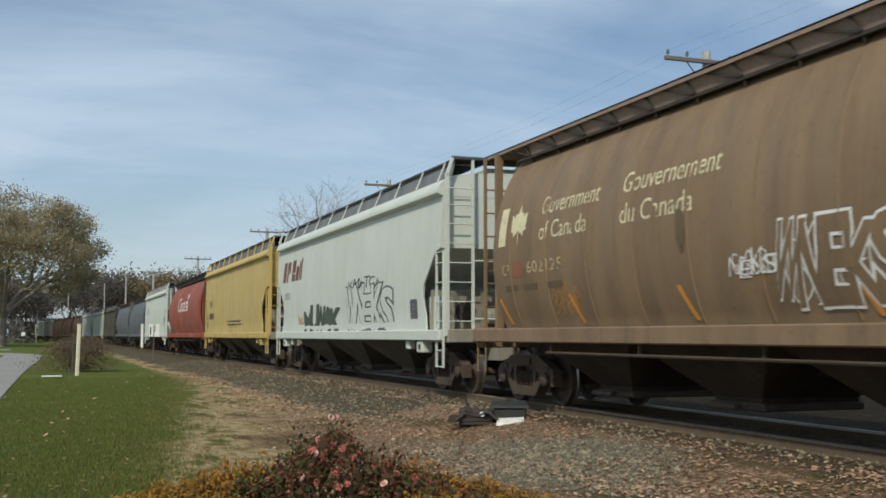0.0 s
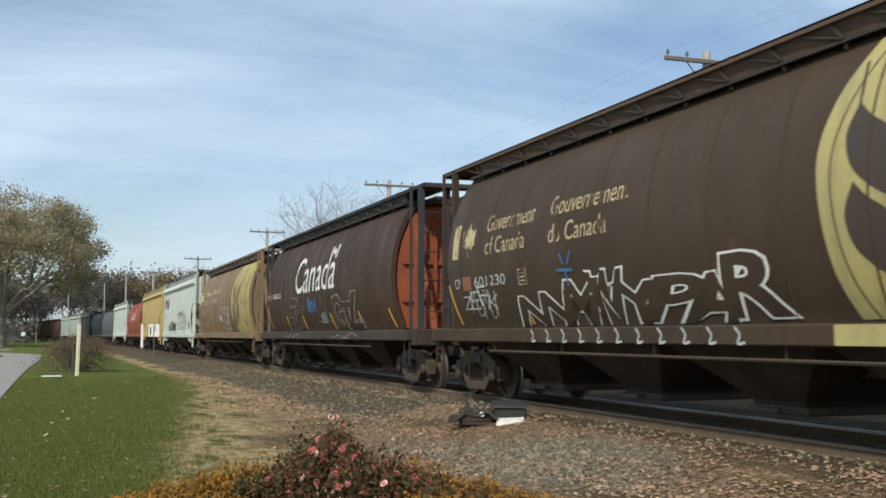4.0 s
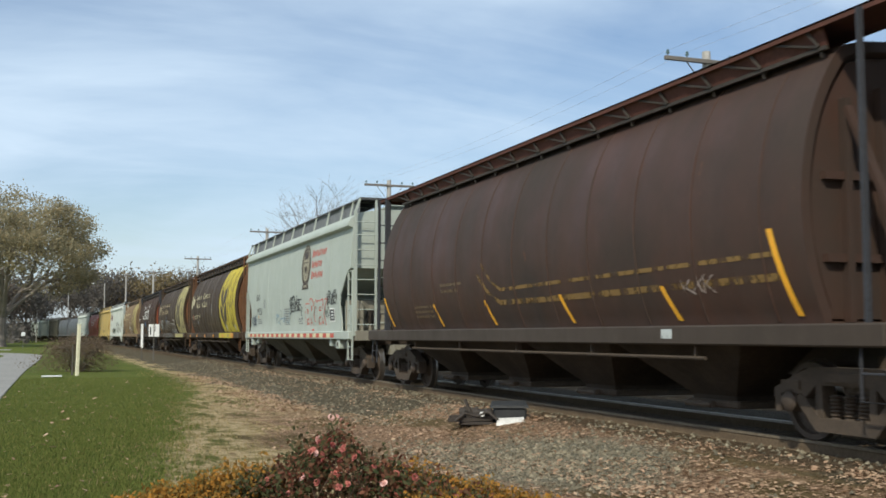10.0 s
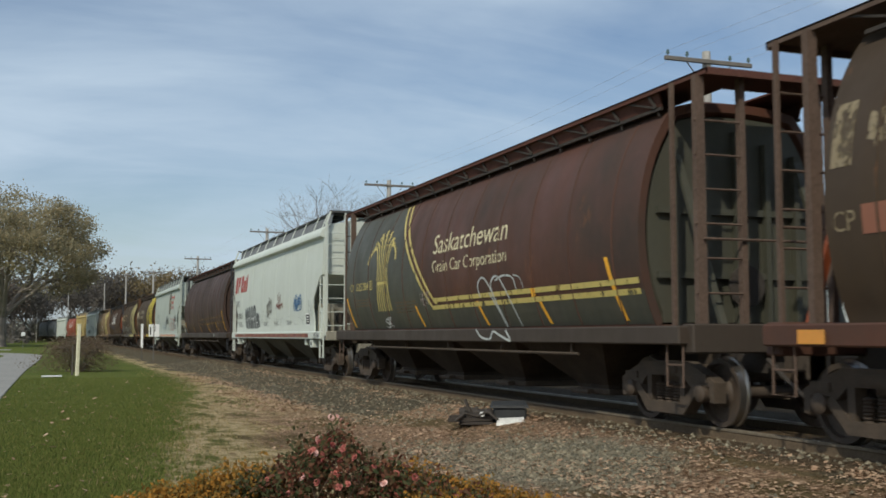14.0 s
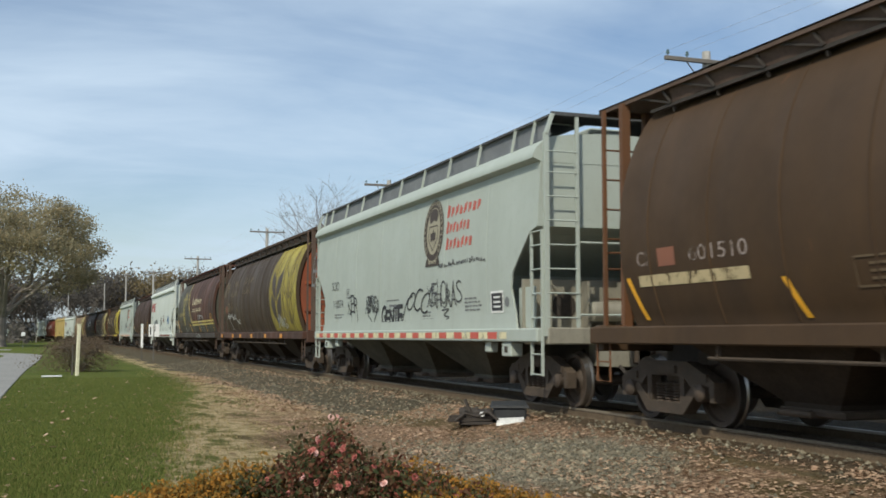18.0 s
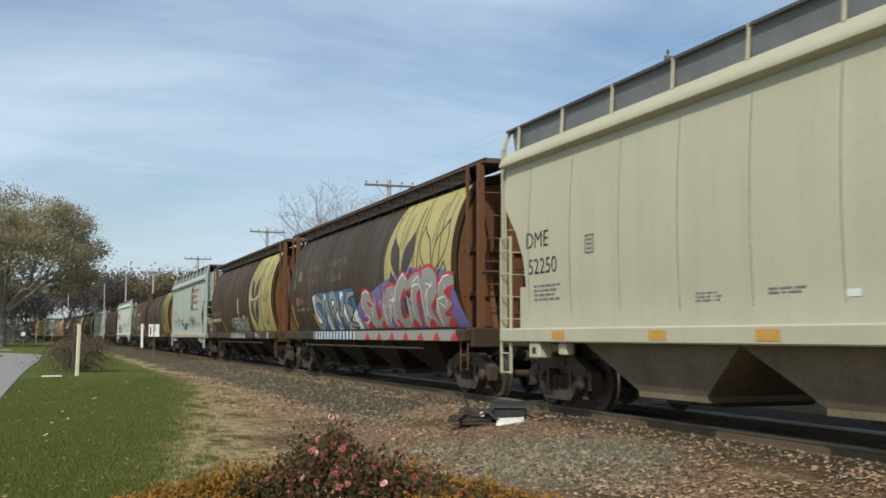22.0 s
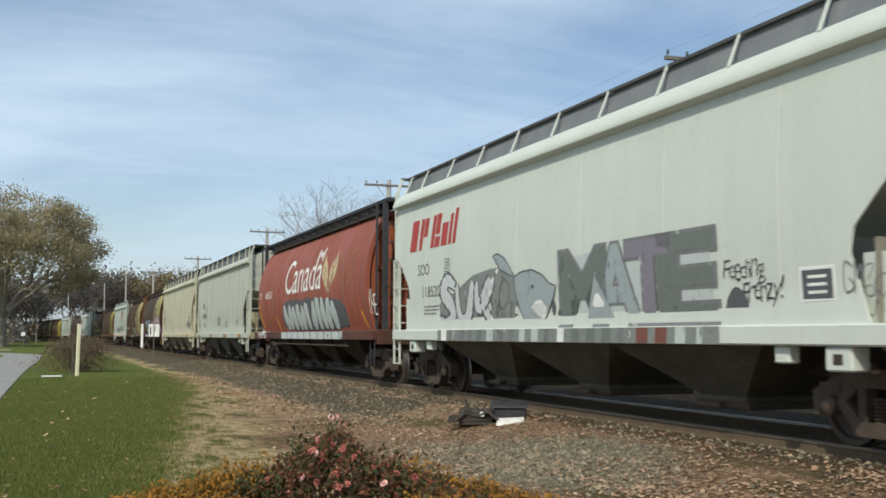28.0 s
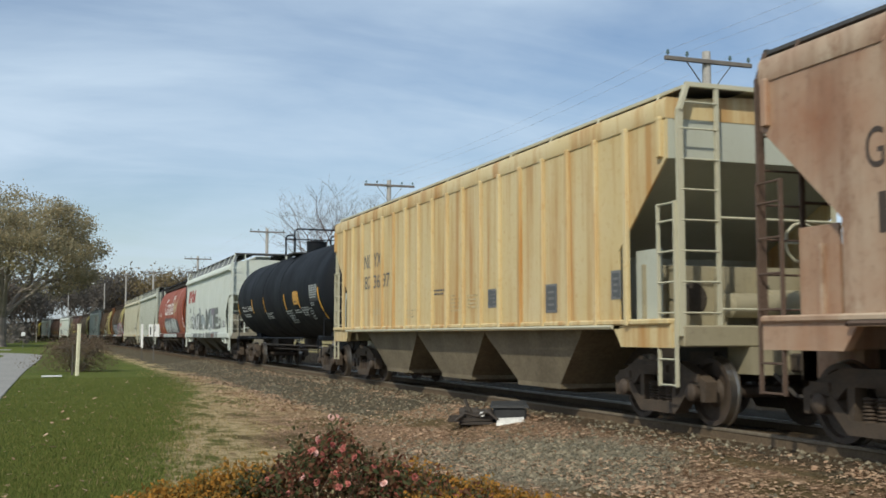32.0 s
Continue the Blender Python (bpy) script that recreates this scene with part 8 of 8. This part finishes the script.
def grow(g, p, d, length, radius, depth, r, tips, droop=0.0, spread=0.75, kids=3, sides=6):
    """One limb and the limbs that leave it; the ends go into tips."""
    steps = 3
    pts, rad = [p], [radius]
    for i in range(steps):
        d = (d + Vector((r.uniform(-1, 1), r.uniform(-1, 1), r.uniform(-0.6, 0.6))) * 0.16 - Vector((0, 0, droop))).normalized()
        p = p + d * (length / steps)
        pts.append(p)
        rad.append(radius * (1 - 0.42 * (i + 1) / steps))
    g.tube(pts, rad, sides, cap=False)
    if depth == 0:
        tips.append((p, d))
        tips.append((pts[-2], d))
        return
    for k in range(kids):
        a = r.uniform(0, 6.283)
        q = Vector((math.cos(a), math.sin(a), r.uniform(-0.25, 0.55)))
        nd = (d * (1.0 - 0.2 * k) + q * spread).normalized()
        start = pts[-1] if k == 0 else pts[r.choice((2, 3))]
        grow(g, start, nd, length * r.uniform(0.62, 0.82), radius * (0.58 if k == 0 else 0.46), depth - 1, r, tips, droop, spread, kids, max(3, sides - 1))


def leaves(g, tips, n, spread, size, r, flat=0.6):
    for p, d in tips:
        for _ in range(n):
            c = p + Vector((r.gauss(0, spread), r.gauss(0, spread), r.gauss(0, spread * flat)))
            u = Vector((r.uniform(-1, 1), r.uniform(-1, 1), r.uniform(-1, 1))).normalized()
            w = u.orthogonal().normalized()
            s = size * r.uniform(0.6, 1.3)
            g.add([c - u * s * 0.5, c + w * s * 0.32, c + u * s * 0.5, c - w * s * 0.32], [(0, 1, 2, 3)])


def tree(name, label, x, y, h, seed, leafmat, bark=None, trunk=0.25, depth=4, n=9, spread=0.9, size=0.35, kids=3, wide=0.75, droop=0.02, lean=(0, 0), limbs=4, first=0.24, dome=None, fill=0):
    r = random.Random(seed)
    t = thing(name, label, "tree")
    g, tips = Geo(), []
    base = Vector((0, 0, -0.2))
    top = Vector((lean[0], lean[1], h * first))
    g.tube([base, base.lerp(top, 0.12), base.lerp(top, 0.6), top], [trunk * 1.5, trunk * 1.08, trunk, trunk * 0.9], 9, cap=False)
    for k in range(limbs):
        a = 6.283 * k / limbs + r.uniform(-0.4, 0.4)
        d = Vector((math.cos(a) * wide, math.sin(a) * wide, 1.0)).normalized()
        grow(g, top, d, h * 0.30, trunk * 0.62, depth, r, tips, droop, wide, kids)
    if dome:
        rx, zc, rz = dome

        def pull(p):
            e = math.sqrt((p[0] / rx) ** 2 + (p[1] / rx) ** 2 + ((p[2] - zc) / rz) ** 2)
            k = 1.0 if e < 0.8 else (0.8 + 0.2 * (1 - math.exp(-(e - 0.8) / 0.2))) / e
            return Vector((p[0] * k, p[1] * k, zc + (p[2] - zc) * k))

        g.v = [tuple(pull(p)) if p[2] > h * first else p for p in g.v]
        tips = [(pull(p), d) for p, d in tips]
        for _ in range(fill):
            d = Vector((r.gauss(0, 1), r.gauss(0, 1), r.gauss(0.25, 0.8))).normalized()
            k = r.uniform(0.72, 0.98) * (1 + 0.06 * math.sin(5 * d.x + 3 * d.z) + 0.05 * math.sin(9 * d.z + 7 * d.y))
            tips.append((Vector((d.x * rx * k, d.y * rx * k, zc + d.z * rz * k)), d))
        # a ragged underside and gaps between the boughs
        tips = [(p, d) for p, d in tips if (p[2] > zc - rz * 0.56 + 1.2 * math.sin(p[0] * 0.5) or r.random() < 0.16) and (noise.noise(Vector(p) * 0.30) > -0.30 or r.random() < 0.25)]
    part("trunk", g, bark or BARK, t, smooth=True)
    if leafmat:
        lg = Geo()
        leaves(lg, tips, n, spread, size, r)
        tagged(part("crown", lg, leafmat, t), kind="stuff")
    t.matrix_basis = pose(x, y, 0, 0, 0, 0)
    return t


tree("broadleaf_tree", "large spreading tree with thinning olive-yellow autumn leaves", -6.3, 160, 25.0, 11, OLIVE, depth=4, n=38, spread=0.70, size=0.34, wide=0.95, trunk=0.62, limbs=6, droop=0.02, first=0.16, dome=(13.2, 13.4, 9.0), fill=520)
tree("broadleaf_tree", "broad olive-brown tree behind the large lawn tree", -17, 178, 22.0, 12, OLIVE, depth=4, n=24, spread=1.3, size=0.5, wide=0.9, trunk=0.5, limbs=5, droop=0.03)
tree("bare_tree", "nearly bare grey tree behind the train", 24.0, 94, 13.4, 21, None, TWIG, 0.26, 5, kids=3, wide=0.65, limbs=4, first=0.3)
tree("bare_tree", "slender bare grey tree behind the train", 27.9, 98, 13.4, 22, None, TWIG, 0.24, 5, kids=3, wide=0.6, limbs=3, first=0.35)
tree("bare_tree", "bare twiggy tree behind the utility poles", 33.2, 52, 12.2, 23, None, TWIG, 0.18, 4, kids=3, wide=0.8, limbs=4, first=0.3)

# the far wood: trunks and ragged crowns in one piece
_r = random.Random(77)
for _mat, _n, _name in ((RUSSET, 22, "russet"), (DULL, 84, "dull brown"), (GOLD, 4, "golden")):
    _g = Geo()
    for _k in range(_n):
        if _name == "golden":
            _x, _y, _h = 16 + 5.5 * _k + _r.uniform(-2, 2), 285 + _r.uniform(-10, 15), _r.uniform(19, 22)
        elif _r.random() < 0.45:
            _x, _y, _h = _r.uniform(-60, -3), 290 + _r.uniform(-50, 50), _r.uniform(11, 17)
        else:
            _x, _y, _h = _r.uniform(4, 75), 300 + _r.uniform(-20, 60), _r.uniform(16, 21)
        _tips = []
        _t = Vector((_x, _y, _h * 0.25))
        _g.tube([(_x, _y, -0.2), _t], (0.3, 0.2), 5)
        for _q in range(4):
            _a = _r.uniform(0, 6.3)
            grow(_g, _t, Vector((math.cos(_a) * 0.6, math.sin(_a) * 0.6, 1)).normalized(), _h * 0.32, 0.16, 2, _r, _tips, 0.0, 0.7, 3, 3)
        leaves(_g, _tips, 14, 1.3, 0.7, _r, 0.8)
    tagged(part("far_wood", _g, _mat), _name + " autumn wood beyond the bend of the track", "wood", kind="stuff")

_g = Geo()
_low = [(Vector((_r.uniform(-70, -4), 235 + _r.uniform(-25, 60), _r.uniform(0.2, 4.5))), None) for _ in range(700)] + [(Vector((_r.uniform(4, 60), 275 + _r.uniform(-10, 50), _r.uniform(0.2, 5))), None) for _ in range(700)]
leaves(_g, _low, 9, 0.9, 0.8, _r, 0.7)
tagged(part("thicket", _g, DULL), "grey-brown undergrowth below the far trees", "undergrowth", kind="stuff")

# brown shrub behind the post
_r = random.Random(31)
SHRUB_LEAF = leafy("shrub_leaves", (0.15, 0.105, 0.07), (0.18, 0.13, 0.09), (0.12, 0.10, 0.06))
_s = thing("shrub", "brown twiggy shrub with few leaves on the lawn", "shrub")
_g, _tips = Geo(), []
for _k in range(20):
    _a = _r.uniform(0, 6.3)
    grow(_g, Vector((0.25 * math.cos(_a), 0.25 * math.sin(_a), 0)), Vector((math.cos(_a) * 0.55, math.sin(_a) * 0.55, 1)).normalized(), 0.95, 0.022, 2, _r, _tips, 0.0, 0.7, 3, 4)
part("stem_tangle", _g, BARK, _s)
_g = Geo()
leaves(_g, _tips + [(Vector((_r.gauss(0, 0.95), _r.gauss(0, 0.7), _r.uniform(0.1, 1.35))), None) for _ in range(330)], 15, 0.24, 0.078, _r)
tagged(part("foliage", _g, SHRUB_LEAF, _s), kind="stuff")
_s.matrix_basis = pose(1.15, 49.5, 0, 0, 0, 0) @ Matrix.Diagonal((0.85, 0.85, 0.75, 1.0))

# ---- rose bush and border plants in the foreground ----
ROSE_LEAF = leafy("rose_leaves", (0.050, 0.065, 0.026), (0.085, 0.085, 0.038), (0.19, 0.085, 0.048))
ROSE_RUSSET = leafy("russet_rose_leaves", (0.15, 0.055, 0.035), (0.20, 0.085, 0.05), (0.09, 0.06, 0.03))
ROSE_STEM = surf("rose_stems", (0.07, 0.055, 0.03), (0.10, 0.05, 0.035), 6, 40, 0.8, 0, 0.2)
PETAL_PINK = plain("coral_pink_petals", (0.52, 0.17, 0.14), 0.6)
PETAL_PALE = plain("pale_pink_petals", (0.78, 0.50, 0.45), 0.6)
PETAL_RED = plain("rose_red_petals", (0.40, 0.11, 0.09), 0.6)
BORDER_LEAF = leafy("amber_border_leaves", (0.42, 0.19, 0.03), (0.33, 0.17, 0.035), (0.19, 0.14, 0.04))
BORDER_STEM = leafy("straw_stems", (0.22, 0.15, 0.05), (0.16, 0.13, 0.045), (0.10, 0.10, 0.03))


def bloom_geo(seed):
    """One open rose: rings of curled petals about a core."""
    r = random.Random(seed)
    g = Geo()
    for ring, (n, rad, tilt) in enumerate(((5, 0.040, 0.25), (5, 0.030, 0.6), (4, 0.018, 1.0))):
        for k in range(n):
            a = 6.283 * (k + 0.5 * ring) / n + r.uniform(-0.2, 0.2)
            u = Vector((math.cos(a), math.sin(a), 0))
            w = Vector((-u.y, u.x, 0))
            q = rad * 0.62
            z = 0.008 * ring
            o = u * rad * math.cos(tilt) + Vector((0, 0, z + rad * math.sin(tilt)))
            m = u * rad * 0.5 + Vector((0, 0, z + 0.004))
            g.add([Vector((0, 0, z)), m - w * q, o - w * q * 0.75, o + u * 0.004 + Vector((0, 0, 0.004)), o + w * q * 0.75, m + w * q], [(0, 1, 2, 3), (0, 3, 4, 5)])
    return g


def rose_bush():
    r = random.Random(41)
    t = thing("rose_bush", "sprawling dark-leaved rose bush with coral pink blooms", "bush")
    g, tips = Geo(), []

    def height(u):
        """The bush's outline: a peak, falling away to both sides."""
        return 0.86 - 0.64 * min(1.0, -u / 0.95) ** 0.85 if u < 0 else 0.86 - 0.68 * min(1.0, u / 1.5) ** 0.66

    for k in range(46):
        u, w = r.uniform(-0.75, 1.2), r.gauss(0, 0.22)
        h = height(u) * r.uniform(0.42, 0.5)
        grow(g, Vector((u * 0.8, w, 0)), Vector((0.25 * u + r.uniform(-0.2, 0.2), r.uniform(-0.3, 0.3), 1)).normalized(), h, 0.007, 1, r, tips, 0.0, 0.5, 3, 4)
    part("stem_tangle", g, ROSE_STEM, t)
    for name, n, lo, hi, mat in (("foliage", 760, -0.95, 1.2, ROSE_LEAF), ("russet_foliage", 340, -0.5, 1.5, ROSE_RUSSET)):
        pts = []
        for _ in range(n):
            u = r.uniform(lo, hi)
            top = height(u) * (1 + 0.10 * math.sin(u * 17) + r.gauss(0, 0.05))
            pts.append((Vector((u, r.gauss(0, 0.20), top * r.uniform(0.25, 1.0) ** 0.7)), None))
        lg = Geo()
        leaves(lg, pts, 9, 0.045, 0.046, r, 1.0)
        tagged(part(name, lg, mat, t), kind="stuff")
    spots = [(-0.02, 0.92), (0.03, 0.93), (0.07, 0.90)]
    while len(spots) < 58:
        u = r.gauss(0.12, 0.38)
        if -0.8 < u < 1.3:
            spots.append((u, height(u) * r.uniform(0.55, 1.03)))
    for k, (u, z) in enumerate(spots):
        m = PETAL_PALE if k < 3 else (PETAL_PINK, PETAL_RED, PETAL_PINK, PETAL_RED, PETAL_PINK, PETAL_PALE, PETAL_RED)[k % 7]
        s = r.uniform(0.42, 0.8)
        part("bloom", lambda: bloom_geo(k % 5), m, t, at=Matrix.Translation((u, -0.27 + r.uniform(-0.06, 0.12) if k > 2 else 0, z)) @ pose(0, 0, 0, r.uniform(20, 70), r.uniform(-30, 30), r.uniform(0, 360)) @ Matrix.Scale(s, 4), key=("bloom", k % 5))
    t.matrix_basis = pose(2.12, 8.35, 0, 0, 0, -20)
    return t


def border_plant(x, y, h, w, seed, n=120):
    r = random.Random(seed)
    t = thing("border_plant", "upright border plant turned amber in autumn", "plant", "border plants round the rose bush")
    g, lg = Geo(), Geo()
    for k in range(n):
        a, o = r.uniform(0, 6.283), w * math.sqrt(r.random())
        x0, y0 = 0.6 * o * math.cos(a), 0.6 * o * math.sin(a)
        hh = h * r.uniform(0.7, 1.08) * (1 - 0.25 * (o / w) ** 2)
        p = [Vector((x0, y0, 0)), Vector((x0 * 1.3, y0 * 1.3, hh * 0.5)), Vector((x0 * 1.7 + r.uniform(-0.03, 0.03), y0 * 1.7 + r.uniform(-0.03, 0.03), hh))]
        g.tube(p, (0.004, 0.0035, 0.002), 3, cap=False)
        for j in range(9):
            u = r.uniform(0.35, 1.05)
            c = p[1].lerp(p[2], (u - 0.5) * 2) if u > 0.5 else p[0].lerp(p[1], u * 2)
            leaves(lg, [(c, None)], 2, 0.018, 0.036, r, 0.8)
    part("stem_tangle", g, BORDER_STEM, t)
    tagged(part("foliage", lg, BORDER_LEAF, t), kind="stuff")
    t.matrix_basis = pose(x, y, 0)
    return t


rose_bush()
for _k, (_x, _y, _h, _w) in enumerate(((0.62, 8.95, 0.30, 0.20), (0.88, 8.9, 0.40, 0.22), (1.12, 8.7, 0.48, 0.24), (1.36, 8.6, 0.56, 0.26), (1.62, 8.75, 0.56, 0.24), (1.25, 8.25, 0.36, 0.25),
                                       (2.75, 8.35, 0.55, 0.26), (2.98, 8.2, 0.48, 0.26), (3.25, 8.15, 0.42, 0.26), (3.5, 8.0, 0.34, 0.24), (3.75, 7.95, 0.28, 0.22), (2.75, 7.75, 0.42, 0.26), (3.1, 7.6, 0.34, 0.26))):
    border_plant(_x, _y, _h, _w, 50 + _k)


# ---- ties, ballast, fallen leaves, grass ----
def tie_geo():
    return Geo().soft(-1.3, 1.3, -0.115, 0.115, -0.18, 0.0, 0.012)


_t = thing("tie_row", "weathered dark wooden railway ties in the ballast", "railway tie", "", "structure")
for _k in range(110):
    part("tie", tie_geo, TIE_WOOD, _t, at=pose(XT, 2 + 0.53 * _k, ZR - 0.165 + random.Random(_k).uniform(-0.01, 0.01), 0, 0, random.Random(_k).uniform(-0.6, 0.6)), key="tie")
_g = Geo()
for _k in range(-60, 560):
    _s0 = 0.53 * _k + 2
    if 0 <= _k < 110:
        continue
    _x, _y, _a = track(_s0)
    _c, _n = math.cos(_a), math.sin(_a)
    _g.add([(_x + _u * _c - _w * _n, _y + _u * _n + _w * _c, ZR - 0.165 - _z) for _z in (0.15, 0) for _u, _w in ((-1.3, -0.11), (1.3, -0.11), (1.3, 0.11), (-1.3, 0.11))],
           [(4, 5, 6, 7), (0, 1, 5, 4), (1, 2, 6, 5), (2, 3, 7, 6), (3, 0, 4, 7)])
tagged(part("far_tie", _g, TIE_WOOD, _t), kind="stuff")

STONE_A = leafy("grey_ballast_stone", (0.09, 0.078, 0.054), (0.17, 0.148, 0.105), (0.29, 0.25, 0.175), 0.0)
LEAF_A = leafy("fallen_leaves", (0.35, 0.215, 0.135), (0.53, 0.375, 0.25), (0.16, 0.095, 0.055), 0.15)
BLADE = leafy("grass_blades", (0.096, 0.130, 0.027), (0.148, 0.172, 0.042), (0.21, 0.20, 0.065))


def strew(seed, n, place, size, kind):
    """Many small pieces over a stretch of ground."""
    r = random.Random(seed)
    g = Geo()
    for _ in range(n):
        x, y = place(r)
        z = ground_z(x, y)
        s = size * (r.uniform(0.5, 1.4) if kind != "leaf" else min(2.2, r.lognormvariate(-0.15, 0.45)))
        if kind == "stone":
            a = r.uniform(0, 6.3)
            p = [(x + s * math.cos(a + q) * r.uniform(0.7, 1.1), y + s * math.sin(a + q) * r.uniform(0.7, 1.1), z + r.uniform(0, 0.3) * s) for q in (0, 2.1, 4.2)]
            g.add(p + [(x + r.uniform(-0.3, 0.3) * s, y + r.uniform(-0.3, 0.3) * s, z + s * r.uniform(0.6, 1.0))], [(0, 1, 3), (1, 2, 3), (2, 0, 3)])
        elif kind == "leaf":
            a = r.uniform(0, 6.3)
            u = Vector((math.cos(a), math.sin(a), r.uniform(-0.35, 0.35))) * s
            w = Vector((-math.sin(a), math.cos(a), r.uniform(-0.45, 0.45))) * s * 0.6
            c = Vector((x, y, z + s * 0.28 + 0.004))
            g.add([c - u * 0.6, c + w * 0.6 - u * 0.1, c + u * 0.7, c - w * 0.6], [(0, 1, 2, 3)])
        else:
            a = r.uniform(0, 6.3)
            h = s
            dx, dy = 0.008 * math.cos(a), 0.008 * math.sin(a)
            lx, ly = r.uniform(-0.4, 0.4) * h, r.uniform(-0.4, 0.4) * h
            g.add([(x - dx, y - dy, z - 0.005), (x + dx, y + dy, z - 0.005), (x + lx, y + ly, z + h)], [(0, 1, 2)])
    return g


def near(r, y0, y1):
    """A distance that favours the near ground."""
    return y0 * (y1 / y0) ** r.random()


def litter_place(r):
    """Leaves gather in drifts and leave bare dirt between."""
    x, y = drift(r)
    while noise.noise(Vector((x * 0.75, y * 0.45, 2.0))) < -0.06 and r.random() < 0.8:
        x, y = drift(r)
    return x, y


def drift(r):
    y = near(r, 7.5, 45)
    lo = 3.1 + 0.04 * y + r.gauss(0, 0.5)
    if y > 21 and r.random() < 0.6:
        return r.uniform(lo, 5.6), y
    return min(r.uniform(lo, 8.2), 7.25 + abs(r.gauss(0, 0.28))), y


def stone_place(r):
    y = near(r, 6.5, 60)
    if y < 18:
        return (r.uniform(7.6, 8.4), y) if r.random() < 0.12 else (r.gauss(5.7, 0.8), 12.2 + r.gauss(0, 1.4))
    return r.uniform(5.2, 8.3), y


def lawn_place(r):
    y = near(r, 10, 42)
    return r.uniform(-1.05, min(4.0, -0.45 + 0.13 * y) + r.gauss(0, 0.3)), y


tagged(part("fallen_leaves", strew(1, 30000, litter_place, 0.034, "leaf"), LEAF_A), "dry tan fallen leaves strewn over the dirt", "leaves", kind="stuff")
tagged(part("lawn_leaves", strew(4, 500, lawn_place, 0.05, "leaf"), LEAF_A), "scattered pale fallen leaves on the lawn", "leaves", kind="stuff")
tagged(part("gravel", strew(2, 8000, stone_place, 0.034, "stone"), STONE_A), "loose grey gravel and ballast stones", "gravel", kind="stuff")
tagged(part("grass", strew(3, 70000, lawn_place, 0.038, "blade"), BLADE), "short mown green grass", "grass", kind="stuff")

STRAW = leafy("dry_straw", (0.30, 0.23, 0.11), (0.38, 0.29, 0.15), (0.15, 0.15, 0.045))


def straw_place(r):
    y = near(r, 12, 50)
    k = math.floor(y * 1.3)
    q = random.Random(k)
    if r.random() > q.random() ** 1.5:
        y = near(r, 12, 50)
    x = min(4.2, -0.4 + 0.135 * y) + q.gauss(0.3, 0.7) + r.gauss(0, 0.35)
    return x, y


tagged(part("dry_grass", strew(6, 3500, straw_place, 0.05, "blade"), STRAW), "dry straw-coloured grass at the lawn's ragged edge", "grass", kind="stuff")


def motions():
    """The train rolls away along the track; every wheelset turns with it."""
    for c in CARS:
        reach = c["len"] / 2 - 2.1
        rows = []
        for k in range(17):
            t = 2.0 * k
            s = V * (t - c["mid"]) - SHIFT
            xa, ya, _ = track(s + reach)
            xb, yb, _ = track(s - reach)
            turn = math.degrees(math.atan2(-(xa - xb), ya - yb))
            rows.append((t, pose((xa + xb) / 2, (ya + yb) / 2, ZR, 0, 0, turn)))
        walk(c["ob"], rows)
    first = WHEELSETS[0]
    rows = [(k / 15, Matrix.Rotation(-V * (k / 15) / WR, 4, "X")) for k in range(481)]
    walk(first, rows)
    for w in WHEELSETS[1:]:
        w.rotation_mode = "QUATERNION"
        w.animation_data_create()
        w.animation_data.action = first.animation_data.action
        w.animation_data.action_slot = first.animation_data.action_slot


motions()
